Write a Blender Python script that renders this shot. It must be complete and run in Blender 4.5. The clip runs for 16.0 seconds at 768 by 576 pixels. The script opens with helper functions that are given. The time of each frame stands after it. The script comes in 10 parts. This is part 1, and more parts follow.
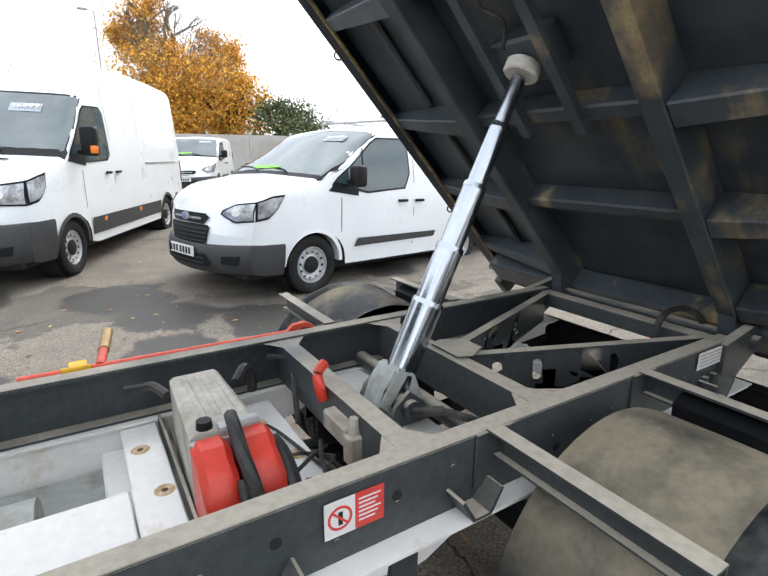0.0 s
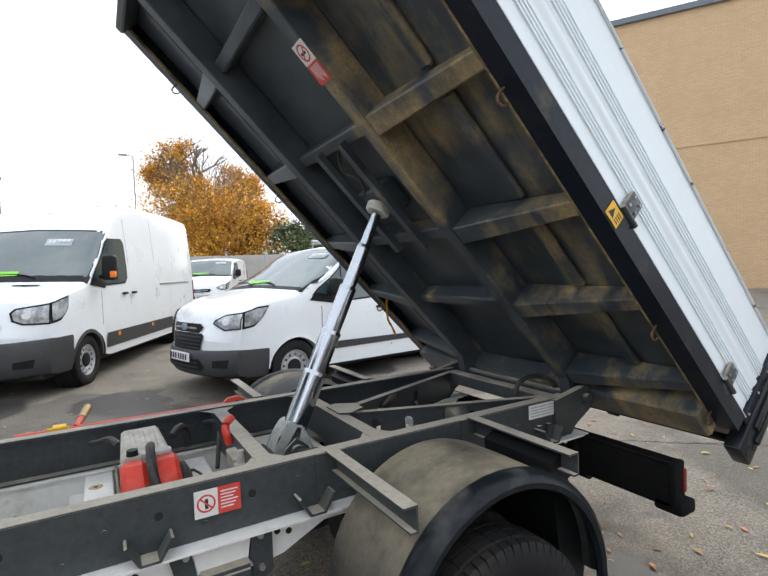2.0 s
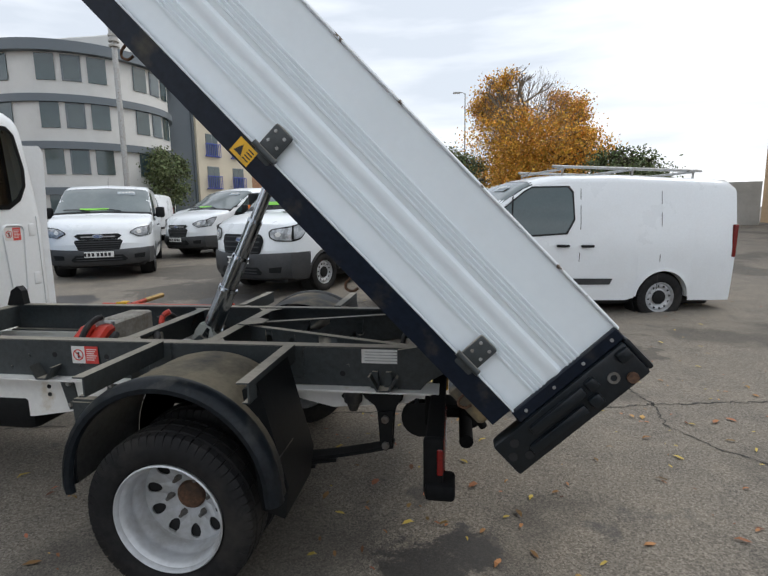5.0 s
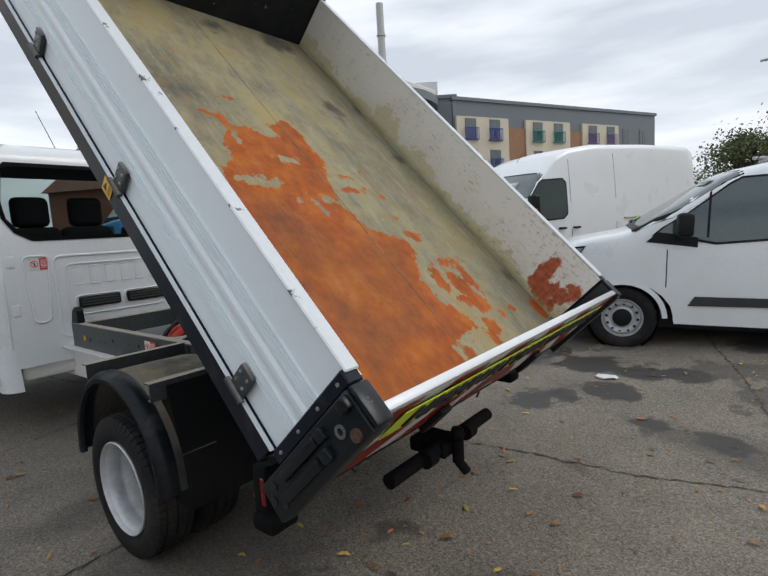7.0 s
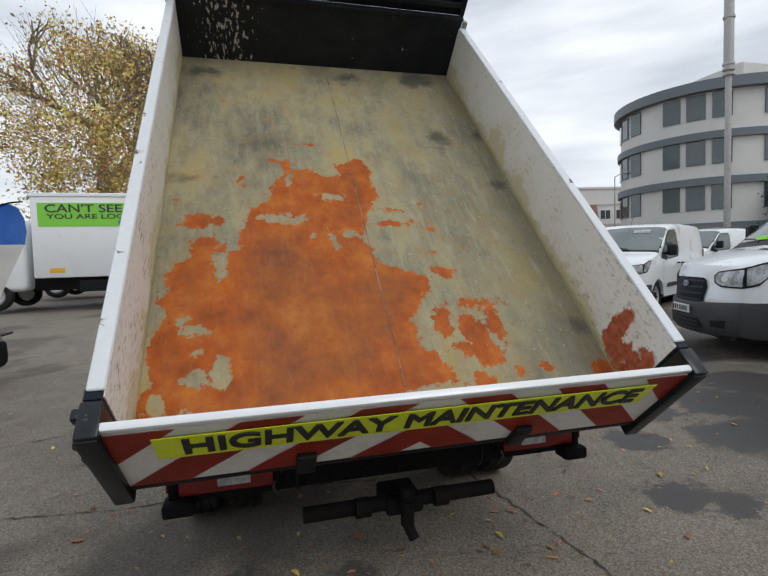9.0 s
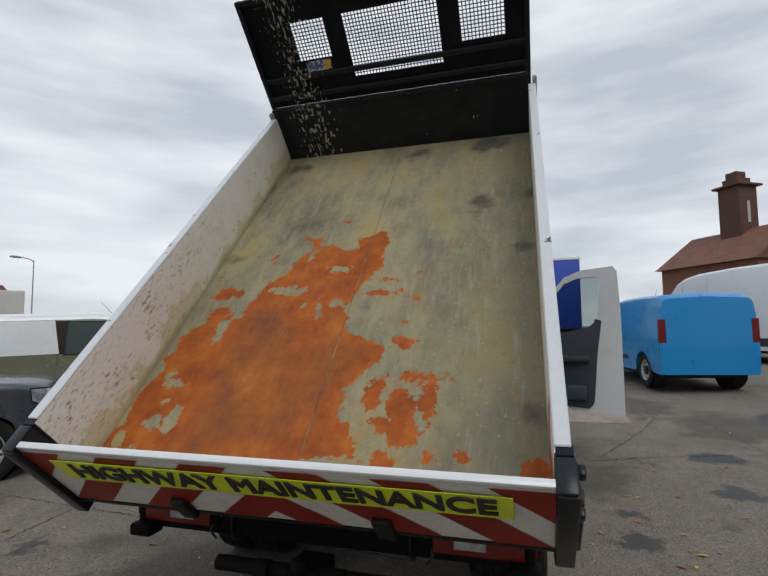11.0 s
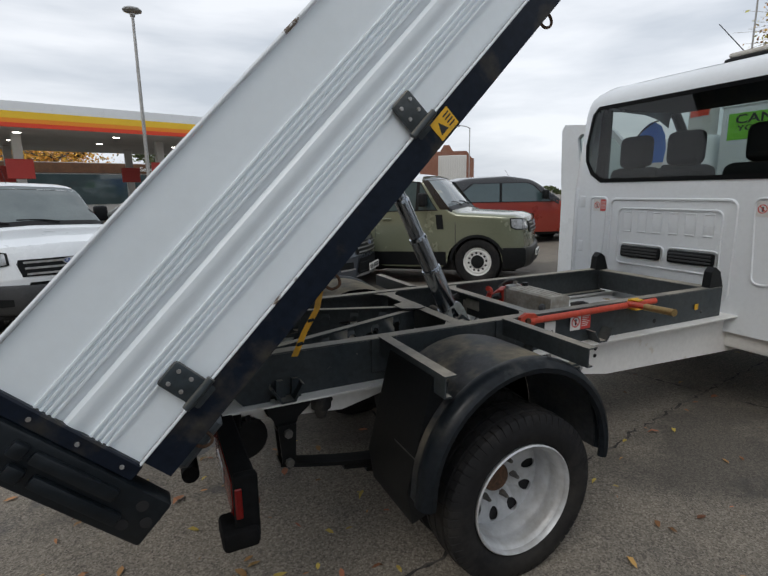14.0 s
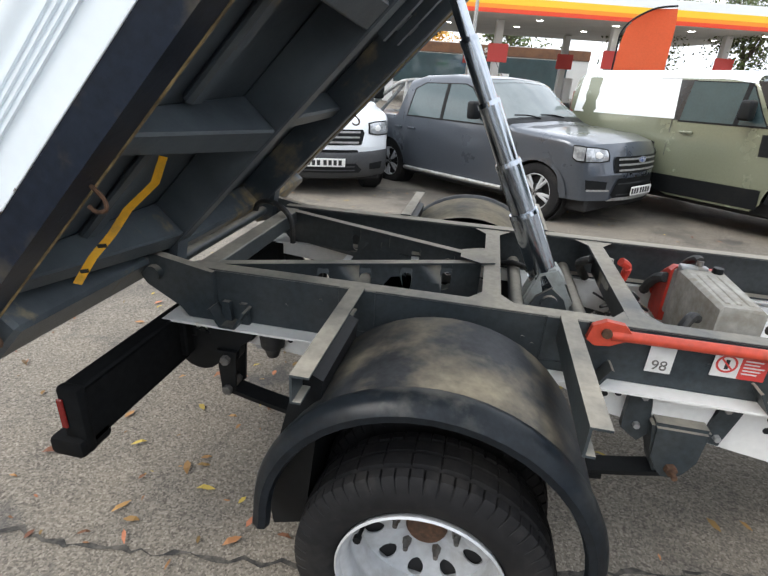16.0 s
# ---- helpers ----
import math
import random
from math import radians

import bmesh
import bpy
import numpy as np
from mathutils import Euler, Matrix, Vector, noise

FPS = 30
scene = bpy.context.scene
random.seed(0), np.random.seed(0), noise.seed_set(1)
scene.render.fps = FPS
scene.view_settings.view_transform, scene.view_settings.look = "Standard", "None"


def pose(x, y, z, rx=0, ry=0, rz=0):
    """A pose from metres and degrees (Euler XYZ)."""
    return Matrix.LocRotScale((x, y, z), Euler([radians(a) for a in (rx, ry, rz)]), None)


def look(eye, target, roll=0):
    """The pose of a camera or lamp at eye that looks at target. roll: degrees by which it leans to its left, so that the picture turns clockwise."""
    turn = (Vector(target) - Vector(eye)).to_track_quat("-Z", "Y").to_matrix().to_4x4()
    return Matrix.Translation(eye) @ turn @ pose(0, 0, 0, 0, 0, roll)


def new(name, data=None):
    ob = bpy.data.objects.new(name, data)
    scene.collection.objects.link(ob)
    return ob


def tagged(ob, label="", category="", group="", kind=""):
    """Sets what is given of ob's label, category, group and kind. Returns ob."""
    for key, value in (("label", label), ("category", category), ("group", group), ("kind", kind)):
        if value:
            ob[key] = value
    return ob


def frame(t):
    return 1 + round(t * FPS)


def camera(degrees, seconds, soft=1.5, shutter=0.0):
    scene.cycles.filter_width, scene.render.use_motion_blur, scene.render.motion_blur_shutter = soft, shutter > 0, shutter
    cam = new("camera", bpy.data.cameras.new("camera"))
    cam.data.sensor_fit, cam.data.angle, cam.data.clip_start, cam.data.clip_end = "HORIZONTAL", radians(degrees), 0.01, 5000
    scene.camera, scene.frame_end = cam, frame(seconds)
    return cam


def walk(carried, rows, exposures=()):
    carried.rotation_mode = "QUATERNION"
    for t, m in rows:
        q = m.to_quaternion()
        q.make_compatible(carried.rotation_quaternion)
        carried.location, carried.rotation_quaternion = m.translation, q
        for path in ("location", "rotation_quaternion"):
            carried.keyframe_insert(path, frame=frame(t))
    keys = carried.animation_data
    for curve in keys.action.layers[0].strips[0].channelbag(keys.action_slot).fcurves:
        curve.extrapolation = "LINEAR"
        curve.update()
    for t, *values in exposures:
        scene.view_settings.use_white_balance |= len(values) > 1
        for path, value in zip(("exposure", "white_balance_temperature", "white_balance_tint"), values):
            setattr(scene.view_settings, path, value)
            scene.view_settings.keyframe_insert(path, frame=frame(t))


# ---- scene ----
cam = camera(75.8, 16.0)
PATH = [
    (0, (-1.123, -1.227, 1.484), (-0.096, 0.412, 0.973), 0.4),
    (0.5, (-1.056, -1.421, 1.484), (0.017, 0.239, 1.176), -0.1),
    (1, (-1.029, -1.599, 1.491), (0.037, 0.091, 1.408), -0.8),
    (1.5, (-1.077, -1.798, 1.475), (-0.006, -0.109, 1.49), -1.9),
    (2, (-0.996, -2.042, 1.474), (0.003, -0.311, 1.4), -2.2),
    (2.5, (-0.734, -2.306, 1.45), (0.031, -0.476, 1.194), -1.4),
    (3, (-0.396, -2.377, 1.411), (0.229, -0.499, 1.122), -0.1),
    (3.5, (-0.04, -2.478, 1.445), (0.353, -0.543, 1.129), 0.2),
    (3.7, (0.118, -2.551, 1.451), (0.396, -0.596, 1.132), 0.2),
    (5.8, (1.563, -2.439, 1.427), (0.899, -0.571, 1.158), -2.3),
    (6, (1.696, -2.353, 1.435), (0.912, -0.533, 1.172), -2.7),
    (6.5, (2.052, -2.129, 1.428), (0.992, -0.45, 1.19), -3.2),
    (7, (2.302, -1.852, 1.408), (1.047, -0.312, 1.177), -3.5),
    (7.5, (2.519, -1.555, 1.435), (1.075, -0.19, 1.209), -3.6),
    (8, (2.819, -1.272, 1.433), (1.134, -0.216, 1.227), -3.6),
    (8.5, (2.95, -0.92, 1.41), (1.122, -0.128, 1.229), -2.4),
    (9, (3.075, -0.572, 1.433), (1.144, -0.066, 1.323), -1.6),
    (9.5, (3.223, -0.175, 1.457), (1.241, 0.099, 1.454), -1.4),
    (9.7, (3.228, -0.038, 1.439), (1.235, 0.116, 1.487), -1.5),
    (11.8, (2.834, 1.598, 1.45), (1.069, 0.659, 1.523), 0.1),
    (12, (2.739, 1.76, 1.462), (1.025, 0.73, 1.502), 0.2),
    (12.5, (2.389, 2.034, 1.441), (0.787, 0.837, 1.402), 0.3),
    (13, (1.989, 2.213, 1.467), (0.578, 0.802, 1.326), 0.1),
    (13.5, (1.57, 2.348, 1.473), (0.455, 0.709, 1.206), -1.0),
    (14, (1.153, 2.247, 1.443), (0.317, 0.472, 1.058), -0.7),
    (14.5, (0.793, 2.156, 1.453), (0.291, 0.284, 0.957), 1.5),
    (15, (0.469, 2.054, 1.472), (0.306, 0.167, 0.829), 2.0),
    (15.5, (0.254, 1.87, 1.463), (0.338, 0.011, 0.73), 4.2),
    (16, (-0.022, 1.829, 1.477), (0.309, 0.029, 0.67), 3.6),
]
walk(cam, [(t, look(eye, target, roll)) for t, eye, target, roll in PATH],
     [(0.0, 1.5), (0.5, 2.05), (1.5, 1.45), (3.0, 0.95), (6.0, 0.33), (9.0, 0.22), (12.0, -0.12), (13.0, -0.02), (14.0, 0.1), (15.0, 0.66), (15.5, 1.05), (16.0, 1.42)])

# overcast daylight
world = bpy.data.worlds.new("overcast_sky")
scene.world = world
world.use_nodes = True
wn, wl = world.node_tree.nodes, world.node_tree.links
sky = wn.new("ShaderNodeTexSky")
sky.sky_type, sky.sun_disc = "NISHITA", False
sky.sun_elevation, sky.sun_rotation = radians(30), radians(60)
sky.air_density, sky.dust_density, sky.ozone_density = 1.0, 3.0, 1.0
wtc = wn.new("ShaderNodeTexCoord")
wmap = wn.new("ShaderNodeMapping")
wmap.inputs["Scale"].default_value = (1.0, 1.2, 5.5)
wnz = wn.new("ShaderNodeTexNoise")
wnz.inputs["Scale"].default_value, wnz.inputs["Detail"].default_value = 2.2, 5.0
wramp = wn.new("ShaderNodeValToRGB")
wramp.color_ramp.elements[0].position, wramp.color_ramp.elements[0].color = 0.36, (5.7, 6.2, 6.9, 1)
wramp.color_ramp.elements[1].position, wramp.color_ramp.elements[1].color = 0.66, (9.3, 9.6, 10.1, 1)
wmix = wn.new("ShaderNodeMix")
wmix.data_type = "RGBA"
wmix.inputs["Factor"].default_value = 0.9
wl.new(wtc.outputs["Generated"], wmap.inputs["Vector"])
wl.new(wmap.outputs["Vector"], wnz.inputs["Vector"])
wl.new(wnz.outputs["Fac"], wramp.inputs["Fac"])
wl.new(sky.outputs["Color"], wmix.inputs["A"])
wl.new(wramp.outputs["Color"], wmix.inputs["B"])
wl.new(wmix.outputs["Result"], wn["Background"].inputs["Color"])
wn["Background"].inputs["Strength"].default_value = 0.1
sun = new("sun", bpy.data.lights.new("sun", "SUN"))
sun.data.energy, sun.data.angle, sun.data.color = 0.7, radians(25), (1.0, 0.96, 0.9)
sun.matrix_world = look((30, 20, 40), (0, 0, 0))
scene.view_settings.exposure = 0.0

# ---- tools ----
def finish(bm, material, name, sharp=32):
    me = bpy.data.meshes.new(name)
    bmesh.ops.recalc_face_normals(bm, faces=bm.faces[:])
    bm.to_mesh(me)
    bm.free()
    me.materials.append(material)
    me.polygons.foreach_set("use_smooth", [True] * len(me.polygons))
    me.set_sharp_from_angle(angle=radians(sharp))
    return me


def part(name, bm, material, parent=None, label="", m=None, sharp=32):
    ob = new(name, finish(bm, material, name, sharp))
    if parent is not None:
        ob.parent = parent
    if m is not None:
        ob.matrix_basis = m
    if label:
        ob["label"] = label
    return ob


def thing(name, label, category, m=None, group="", kind=""):
    ob = new(name)
    ob.empty_display_size = 0.2
    if m is not None:
        ob.matrix_basis = m
    return tagged(ob, label, category, group, kind)


def B():
    return bmesh.new()


def box(bm, lo, hi, bev=0.0, seg=1, m=None):
    lo, hi = Vector(lo), Vector(hi)
    r = bmesh.ops.create_cube(bm, size=1.0)
    vs = r["verts"]
    for v in vs:
        v.co = Vector((lo[i] + (v.co[i] + 0.5) * (hi[i] - lo[i]) for i in range(3)))
    if bev > 0:
        es = list({e for v in vs for e in v.link_edges})
        r = bmesh.ops.bevel(bm, geom=es, offset=bev, segments=seg, affect="EDGES", profile=0.5)
        vs = list({v for f in r["faces"] for v in f.verts} | {v for v in vs if v.is_valid})
    if m is not None:
        bmesh.ops.transform(bm, matrix=m, verts=vs)
    return bm


def prism(bm, pts, axis, a, b, m=None):
    """A closed outline, pushed along an axis: y: (x, z) outline; x: (y, z); z: (x, y)."""
    def at(p, d):
        return {"x": (d, p[0], p[1]), "y": (p[0], d, p[1]), "z": (p[0], p[1], d)}[axis]
    va = [bm.verts.new(at(p, a)) for p in pts]
    vb = [bm.verts.new(at(p, b)) for p in pts]
    n = len(pts)
    bm.faces.new(va)
    bm.faces.new(vb[::-1])
    for i in range(n):
        bm.faces.new((va[i], vb[i], vb[(i + 1) % n], va[(i + 1) % n]))
    if m is not None:
        bmesh.ops.transform(bm, matrix=m, verts=va + vb)
    return bm


def tube(bm, p, q, r0, r1=None, n=14, caps=True):
    p, q = Vector(p), Vector(q)
    r1 = r0 if r1 is None else r1
    d = (q - p).normalized()
    s = d.orthogonal().normalized()
    t = d.cross(s)
    ra = [bm.verts.new(p + r0 * (math.cos(i * math.tau / n) * s + math.sin(i * math.tau / n) * t)) for i in range(n)]
    rb = [bm.verts.new(q + r1 * (math.cos(i * math.tau / n) * s + math.sin(i * math.tau / n) * t)) for i in range(n)]
    for i in range(n):
        bm.faces.new((ra[i], ra[(i + 1) % n], rb[(i + 1) % n], rb[i]))
    if caps:
        bm.faces.new(ra[::-1])
        bm.faces.new(rb)
    return bm


def hose(bm, pts, r, n=8, sub=5):
    """A round hose through points, smoothed."""
    P = [Vector(p) for p in pts]
    line = []
    for i in range(len(P) - 1):
        a, b, c, d = P[max(i - 1, 0)], P[i], P[i + 1], P[min(i + 2, len(P) - 1)]
        for k in range(sub):
            t = k / sub
            line.append(0.5 * (2 * b + (c - a) * t + (2 * a - 5 * b + 4 * c - d) * t * t + (3 * b - a - 3 * c + d) * t ** 3))
    line.append(P[-1])
    rings = []
    for i, p in enumerate(line):
        d = (line[min(i + 1, len(line) - 1)] - line[max(i - 1, 0)]).normalized()
        s = d.cross(Vector((0.31, 0.52, 0.79))).normalized()
        t = d.cross(s)
        rings.append([bm.verts.new(p + r * (math.cos(k * math.tau / n) * s + math.sin(k * math.tau / n) * t)) for k in range(n)])
    for a, b in zip(rings, rings[1:]):
        for k in range(n):
            bm.faces.new((a[k], a[(k + 1) % n], b[(k + 1) % n], b[k]))
    bm.faces.new(rings[0][::-1])
    bm.faces.new(rings[-1])
    return bm


def spun(bm, prof, n=40, axis="y", m=None):
    """A closed outline (radius, along) turned round an axis."""
    rings = []
    for i in range(n):
        a = i * math.tau / n
        ring = []
        for r, h in prof:
            c, s = r * math.cos(a), r * math.sin(a)
            ring.append(bm.verts.new({"y": (c, h, s), "z": (c, s, h), "x": (h, c, s)}[axis]))
        rings.append(ring)
    k = len(prof)
    for i in range(n):
        a, b = rings[i], rings[(i + 1) % n]
        for j in range(k):
            f = (a[j], a[(j + 1) % k], b[(j + 1) % k], b[j])
            bm.faces.new(f)
    if m is not None:
        bmesh.ops.transform(bm, matrix=m, verts=[v for r in rings for v in r])
    return bm


def skin(bm, rings, closed=False, caps=False):
    """Faces between rows of places; returns the vert rows."""
    rows = [[bm.verts.new(p) for p in r] for r in rings]
    n = len(rows[0])
    for a, b in zip(rows, rows[1:]):
        for k in range(n if closed else n - 1):
            bm.faces.new((a[k], a[(k + 1) % n], b[(k + 1) % n], b[k]))
    if caps:
        bm.faces.new(rows[0][::-1])
        bm.faces.new(rows[-1])
    return rows


def thicken(bm, d):
    """Gives an open sheet a thickness."""
    bmesh.ops.solidify(bm, geom=bm.faces[:], thickness=d)
    return bm


def lerp(tab, x):
    return float(np.interp(x, [t[0] for t in tab], [t[1] for t in tab]))


# ---- materials ----
def surface(name, base, rough=0.5, metal=0.0, stain=None, stain_at=(0.45, 0.7), scale=2.0, fine=40.0, fine_amt=0.15, bump=0.15, bump_scale=None, spec=0.5, coat=0.0, rough_var=0.12, stain_rough=None, island=0.0, hues=0.0):
    """A painted, metal or mineral surface: base colour with fine grain, stains at a larger scale, relief and uneven gloss."""
    ma = bpy.data.materials.new(name)
    ma.use_nodes = True
    nt = ma.node_tree
    n, l = nt.nodes, nt.links
    bs = n["Principled BSDF"]
    tc = n.new("ShaderNodeTexCoord")
    nz = n.new("ShaderNodeTexNoise")
    nz.inputs["Scale"].default_value, nz.inputs["Detail"].default_value, nz.inputs["Roughness"].default_value = scale, 8.0, 0.65
    nf = n.new("ShaderNodeTexNoise")
    nf.inputs["Scale"].default_value, nf.inputs["Detail"].default_value = fine, 4.0
    l.new(tc.outputs["Object"], nz.inputs["Vector"])
    l.new(tc.outputs["Object"], nf.inputs["Vector"])
    rp = n.new("ShaderNodeValToRGB")
    b = np.array(base)
    rp.color_ramp.elements[0].color = (*(b * (1 - fine_amt)).clip(0, 1), 1)
    rp.color_ramp.elements[1].color = (*(b * (1 + fine_amt)).clip(0, 1), 1)
    rp.color_ramp.elements[0].position, rp.color_ramp.elements[1].position = 0.3, 0.7
    l.new(nf.outputs["Fac"], rp.inputs["Fac"])
    col = rp.outputs["Color"]
    rr = n.new("ShaderNodeMapRange")
    rr.inputs["To Min"].default_value, rr.inputs["To Max"].default_value = max(rough - rough_var, 0.02), min(rough + rough_var, 1)
    l.new(nz.outputs["Fac"], rr.inputs["Value"])
    rgh = rr.outputs["Result"]
    if stain is not None:
        mr = n.new("ShaderNodeMapRange")
        mr.inputs["From Min"].default_value, mr.inputs["From Max"].default_value = stain_at
        l.new(nz.outputs["Fac"], mr.inputs["Value"])
        mx = n.new("ShaderNodeMix")
        mx.data_type = "RGBA"
        l.new(mr.outputs["Result"], mx.inputs["Factor"])
        l.new(col, mx.inputs["A"])
        mx.inputs["B"].default_value = (*stain, 1)
        col = mx.outputs["Result"]
        if stain_rough is not None:
            mq = n.new("ShaderNodeMix")
            l.new(mr.outputs["Result"], mq.inputs["Factor"])
            l.new(rgh, mq.inputs["A"])
            mq.inputs["B"].default_value = stain_rough
            rgh = mq.outputs["Result"]
    if island:
        oi = n.new("ShaderNodeNewGeometry")
        hs = n.new("ShaderNodeHueSaturation")
        mp = n.new("ShaderNodeMapRange")
        mp.inputs["To Min"].default_value, mp.inputs["To Max"].default_value = 1 - island, 1 + island
        l.new(oi.outputs["Random Per Island"], mp.inputs["Value"])
        l.new(mp.outputs["Result"], hs.inputs["Value"])
        if hues:
            wn_ = n.new("ShaderNodeTexWhiteNoise")
            wn_.noise_dimensions = "1D"
            l.new(oi.outputs["Random Per Island"], wn_.inputs["W"])
            mh = n.new("ShaderNodeMapRange")
            mh.inputs["To Min"].default_value, mh.inputs["To Max"].default_value = 0.5 - hues, 0.5 + hues
            l.new(wn_.outputs["Value"], mh.inputs["Value"])
            l.new(mh.outputs["Result"], hs.inputs["Hue"])
        l.new(col, hs.inputs["Color"])
        col = hs.outputs["Color"]
    l.new(col, bs.inputs["Base Color"])
    l.new(rgh, bs.inputs["Roughness"])
    bs.inputs["Metallic"].default_value = metal
    bs.inputs["Specular IOR Level"].default_value = spec
    if coat:
        bs.inputs["Coat Weight"].default_value = coat
        bs.inputs["Coat Roughness"].default_value = 0.06
    if bump:
        bp = n.new("ShaderNodeBump")
        bp.inputs["Strength"].default_value, bp.inputs["Distance"].default_value = bump, 0.004
        if bump_scale:
            nb = n.new("ShaderNodeTexNoise")
            nb.inputs["Scale"].default_value, nb.inputs["Detail"].default_value = bump_scale, 3.0
            l.new(tc.outputs["Object"], nb.inputs["Vector"])
            l.new(nb.outputs["Fac"], bp.inputs["Height"])
        else:
            l.new(nf.outputs["Fac"], bp.inputs["Height"])
        l.new(bp.outputs["Normal"], bs.inputs["Normal"])
    return ma


def glowing(name, colour, strength):
    ma = bpy.data.materials.new(name)
    ma.use_nodes = True
    bs = ma.node_tree.nodes["Principled BSDF"]
    bs.inputs["Base Color"].default_value = (*colour, 1)
    bs.inputs["Emission Color"].default_value = (*colour, 1)
    bs.inputs["Emission Strength"].default_value = strength
    return ma


def glass(name, colour=(0.9, 0.95, 0.94), rough=0.02):
    ma = bpy.data.materials.new(name)
    ma.use_nodes = True
    n, l = ma.node_tree.nodes, ma.node_tree.links
    n.remove(n["Principled BSDF"])
    tr, gl, mx, lw = n.new("ShaderNodeBsdfTransparent"), n.new("ShaderNodeBsdfGlossy"), n.new("ShaderNodeMixShader"), n.new("ShaderNodeLayerWeight")
    pw = n.new("ShaderNodeMath")
    pw.operation = "POWER"
    pw.inputs[1].default_value = 3.5
    mr = n.new("ShaderNodeMapRange")
    mr.inputs["To Min"].default_value, mr.inputs["To Max"].default_value = 0.04, 0.9
    tr.inputs["Color"].default_value = (*colour, 1)
    gl.inputs["Roughness"].default_value = rough
    l.new(lw.outputs["Facing"], pw.inputs[0])
    l.new(pw.outputs[0], mr.inputs["Value"])
    l.new(mr.outputs["Result"], mx.inputs["Fac"])
    l.new(tr.outputs["BSDF"], mx.inputs[1])
    l.new(gl.outputs["BSDF"], mx.inputs[2])
    l.new(mx.outputs["Shader"], n["Material Output"].inputs["Surface"])
    return ma


M_white = surface("white_paint", (0.79, 0.825, 0.85), 0.3, stain=(0.74, 0.765, 0.78), stain_at=(0.5, 0.85), fine_amt=0.02, bump=0.02, coat=0.5, scale=1.5)
M_white_dirty = surface("white_paint_dirty", (0.80, 0.79, 0.76), 0.5, stain=(0.47, 0.36, 0.20), stain_at=(0.60, 0.78), fine_amt=0.04, bump=0.04, scale=4.5)
M_alu = surface("white_coated_aluminium", (0.78, 0.84, 0.875), 0.36, stain=(0.72, 0.78, 0.81), stain_at=(0.5, 0.85), fine_amt=0.012, bump=0.008, scale=2.0)
M_black = surface("black_plastic", (0.009, 0.010, 0.011), 0.45, stain=(0.020, 0.020, 0.019), stain_at=(0.5, 0.8), fine_amt=0.15, bump=0.08, spec=0.18)
# black with its sheen cut, the bed's shade put into the surface
M_tow = surface("shaded_black_steel", (0.008, 0.0085, 0.009), 0.7, stain=(0.016, 0.014, 0.012), stain_at=(0.5, 0.8), fine_amt=0.2, bump=0.1, spec=0.06)
M_bumper = surface("dark_grey_plastic", (0.035, 0.037, 0.04), 0.6, stain=(0.06, 0.06, 0.06), fine_amt=0.15, bump=0.1, bump_scale=300)
M_tyre = surface("tyre_rubber", (0.014, 0.014, 0.015), 0.7, stain=(0.04, 0.037, 0.033), stain_at=(0.45, 0.75), fine_amt=0.2, bump=0.2, scale=5, spec=0.2)
M_rim = surface("silver_steel_rim", (0.52, 0.535, 0.55), 0.42, 0.25, stain=(0.30, 0.285, 0.26), stain_at=(0.50, 0.78), fine_amt=0.08, bump=0.05, scale=6)
M_nut = surface("dirty_grey_nut", (0.16, 0.155, 0.145), 0.7, 0.3, stain=(0.09, 0.06, 0.04), fine_amt=0.3, bump=0.2, scale=20)
M_hub = surface("rusty_hub", (0.11, 0.055, 0.03), 0.85, stain=(0.05, 0.035, 0.025), fine=60, fine_amt=0.5, bump=0.4, scale=12)
M_chrome = surface("hard_chrome", (0.42, 0.45, 0.49), 0.17, 1.0, fine_amt=0.04, bump=0.0, scale=14, rough_var=0.06)
M_greyp = surface("grey_green_paint", (0.36, 0.38, 0.36), 0.5, stain=(0.2, 0.18, 0.14), stain_at=(0.5, 0.75), fine_amt=0.1, bump=0.08, scale=9)
M_cap = surface("weathered_white_nylon", (0.62, 0.6, 0.55), 0.6, stain=(0.4, 0.36, 0.3), fine_amt=0.08, bump=0.1, scale=20)
M_red = surface("red_plastic", (0.62, 0.045, 0.025), 0.42, stain=(0.4, 0.05, 0.03), fine_amt=0.08, bump=0.05, scale=8)
M_redbar = surface("worn_red_paint", (0.58, 0.07, 0.035), 0.5, stain=(0.3, 0.08, 0.05), stain_at=(0.55, 0.8), fine_amt=0.15, bump=0.1, scale=8)
M_tank = surface("dusty_tank_plastic", (0.45, 0.43, 0.38), 0.7, stain=(0.27, 0.23, 0.17), stain_at=(0.42, 0.7), fine_amt=0.15, bump=0.1, scale=9)
M_rubber = surface("hose_rubber", (0.02, 0.02, 0.021), 0.6, stain=(0.09, 0.08, 0.065), fine_amt=0.2, bump=0.1, scale=10)
M_yellow = surface("yellow_paint", (0.75, 0.42, 0.02), 0.5, stain=(0.3, 0.2, 0.05), stain_at=(0.55, 0.8), fine_amt=0.1, bump=0.1, scale=14)
M_brass = surface("dull_brass", (0.35, 0.24, 0.1), 0.45, 0.7, fine_amt=0.2, scale=20)
M_steel = surface("galvanised_steel", (0.42, 0.43, 0.43), 0.5, 0.6, stain=(0.25, 0.22, 0.18), fine_amt=0.15, scale=20)
M_dark = surface("dark_void_lining", (0.012, 0.012, 0.013), 0.8, fine_amt=0.1, bump=0)
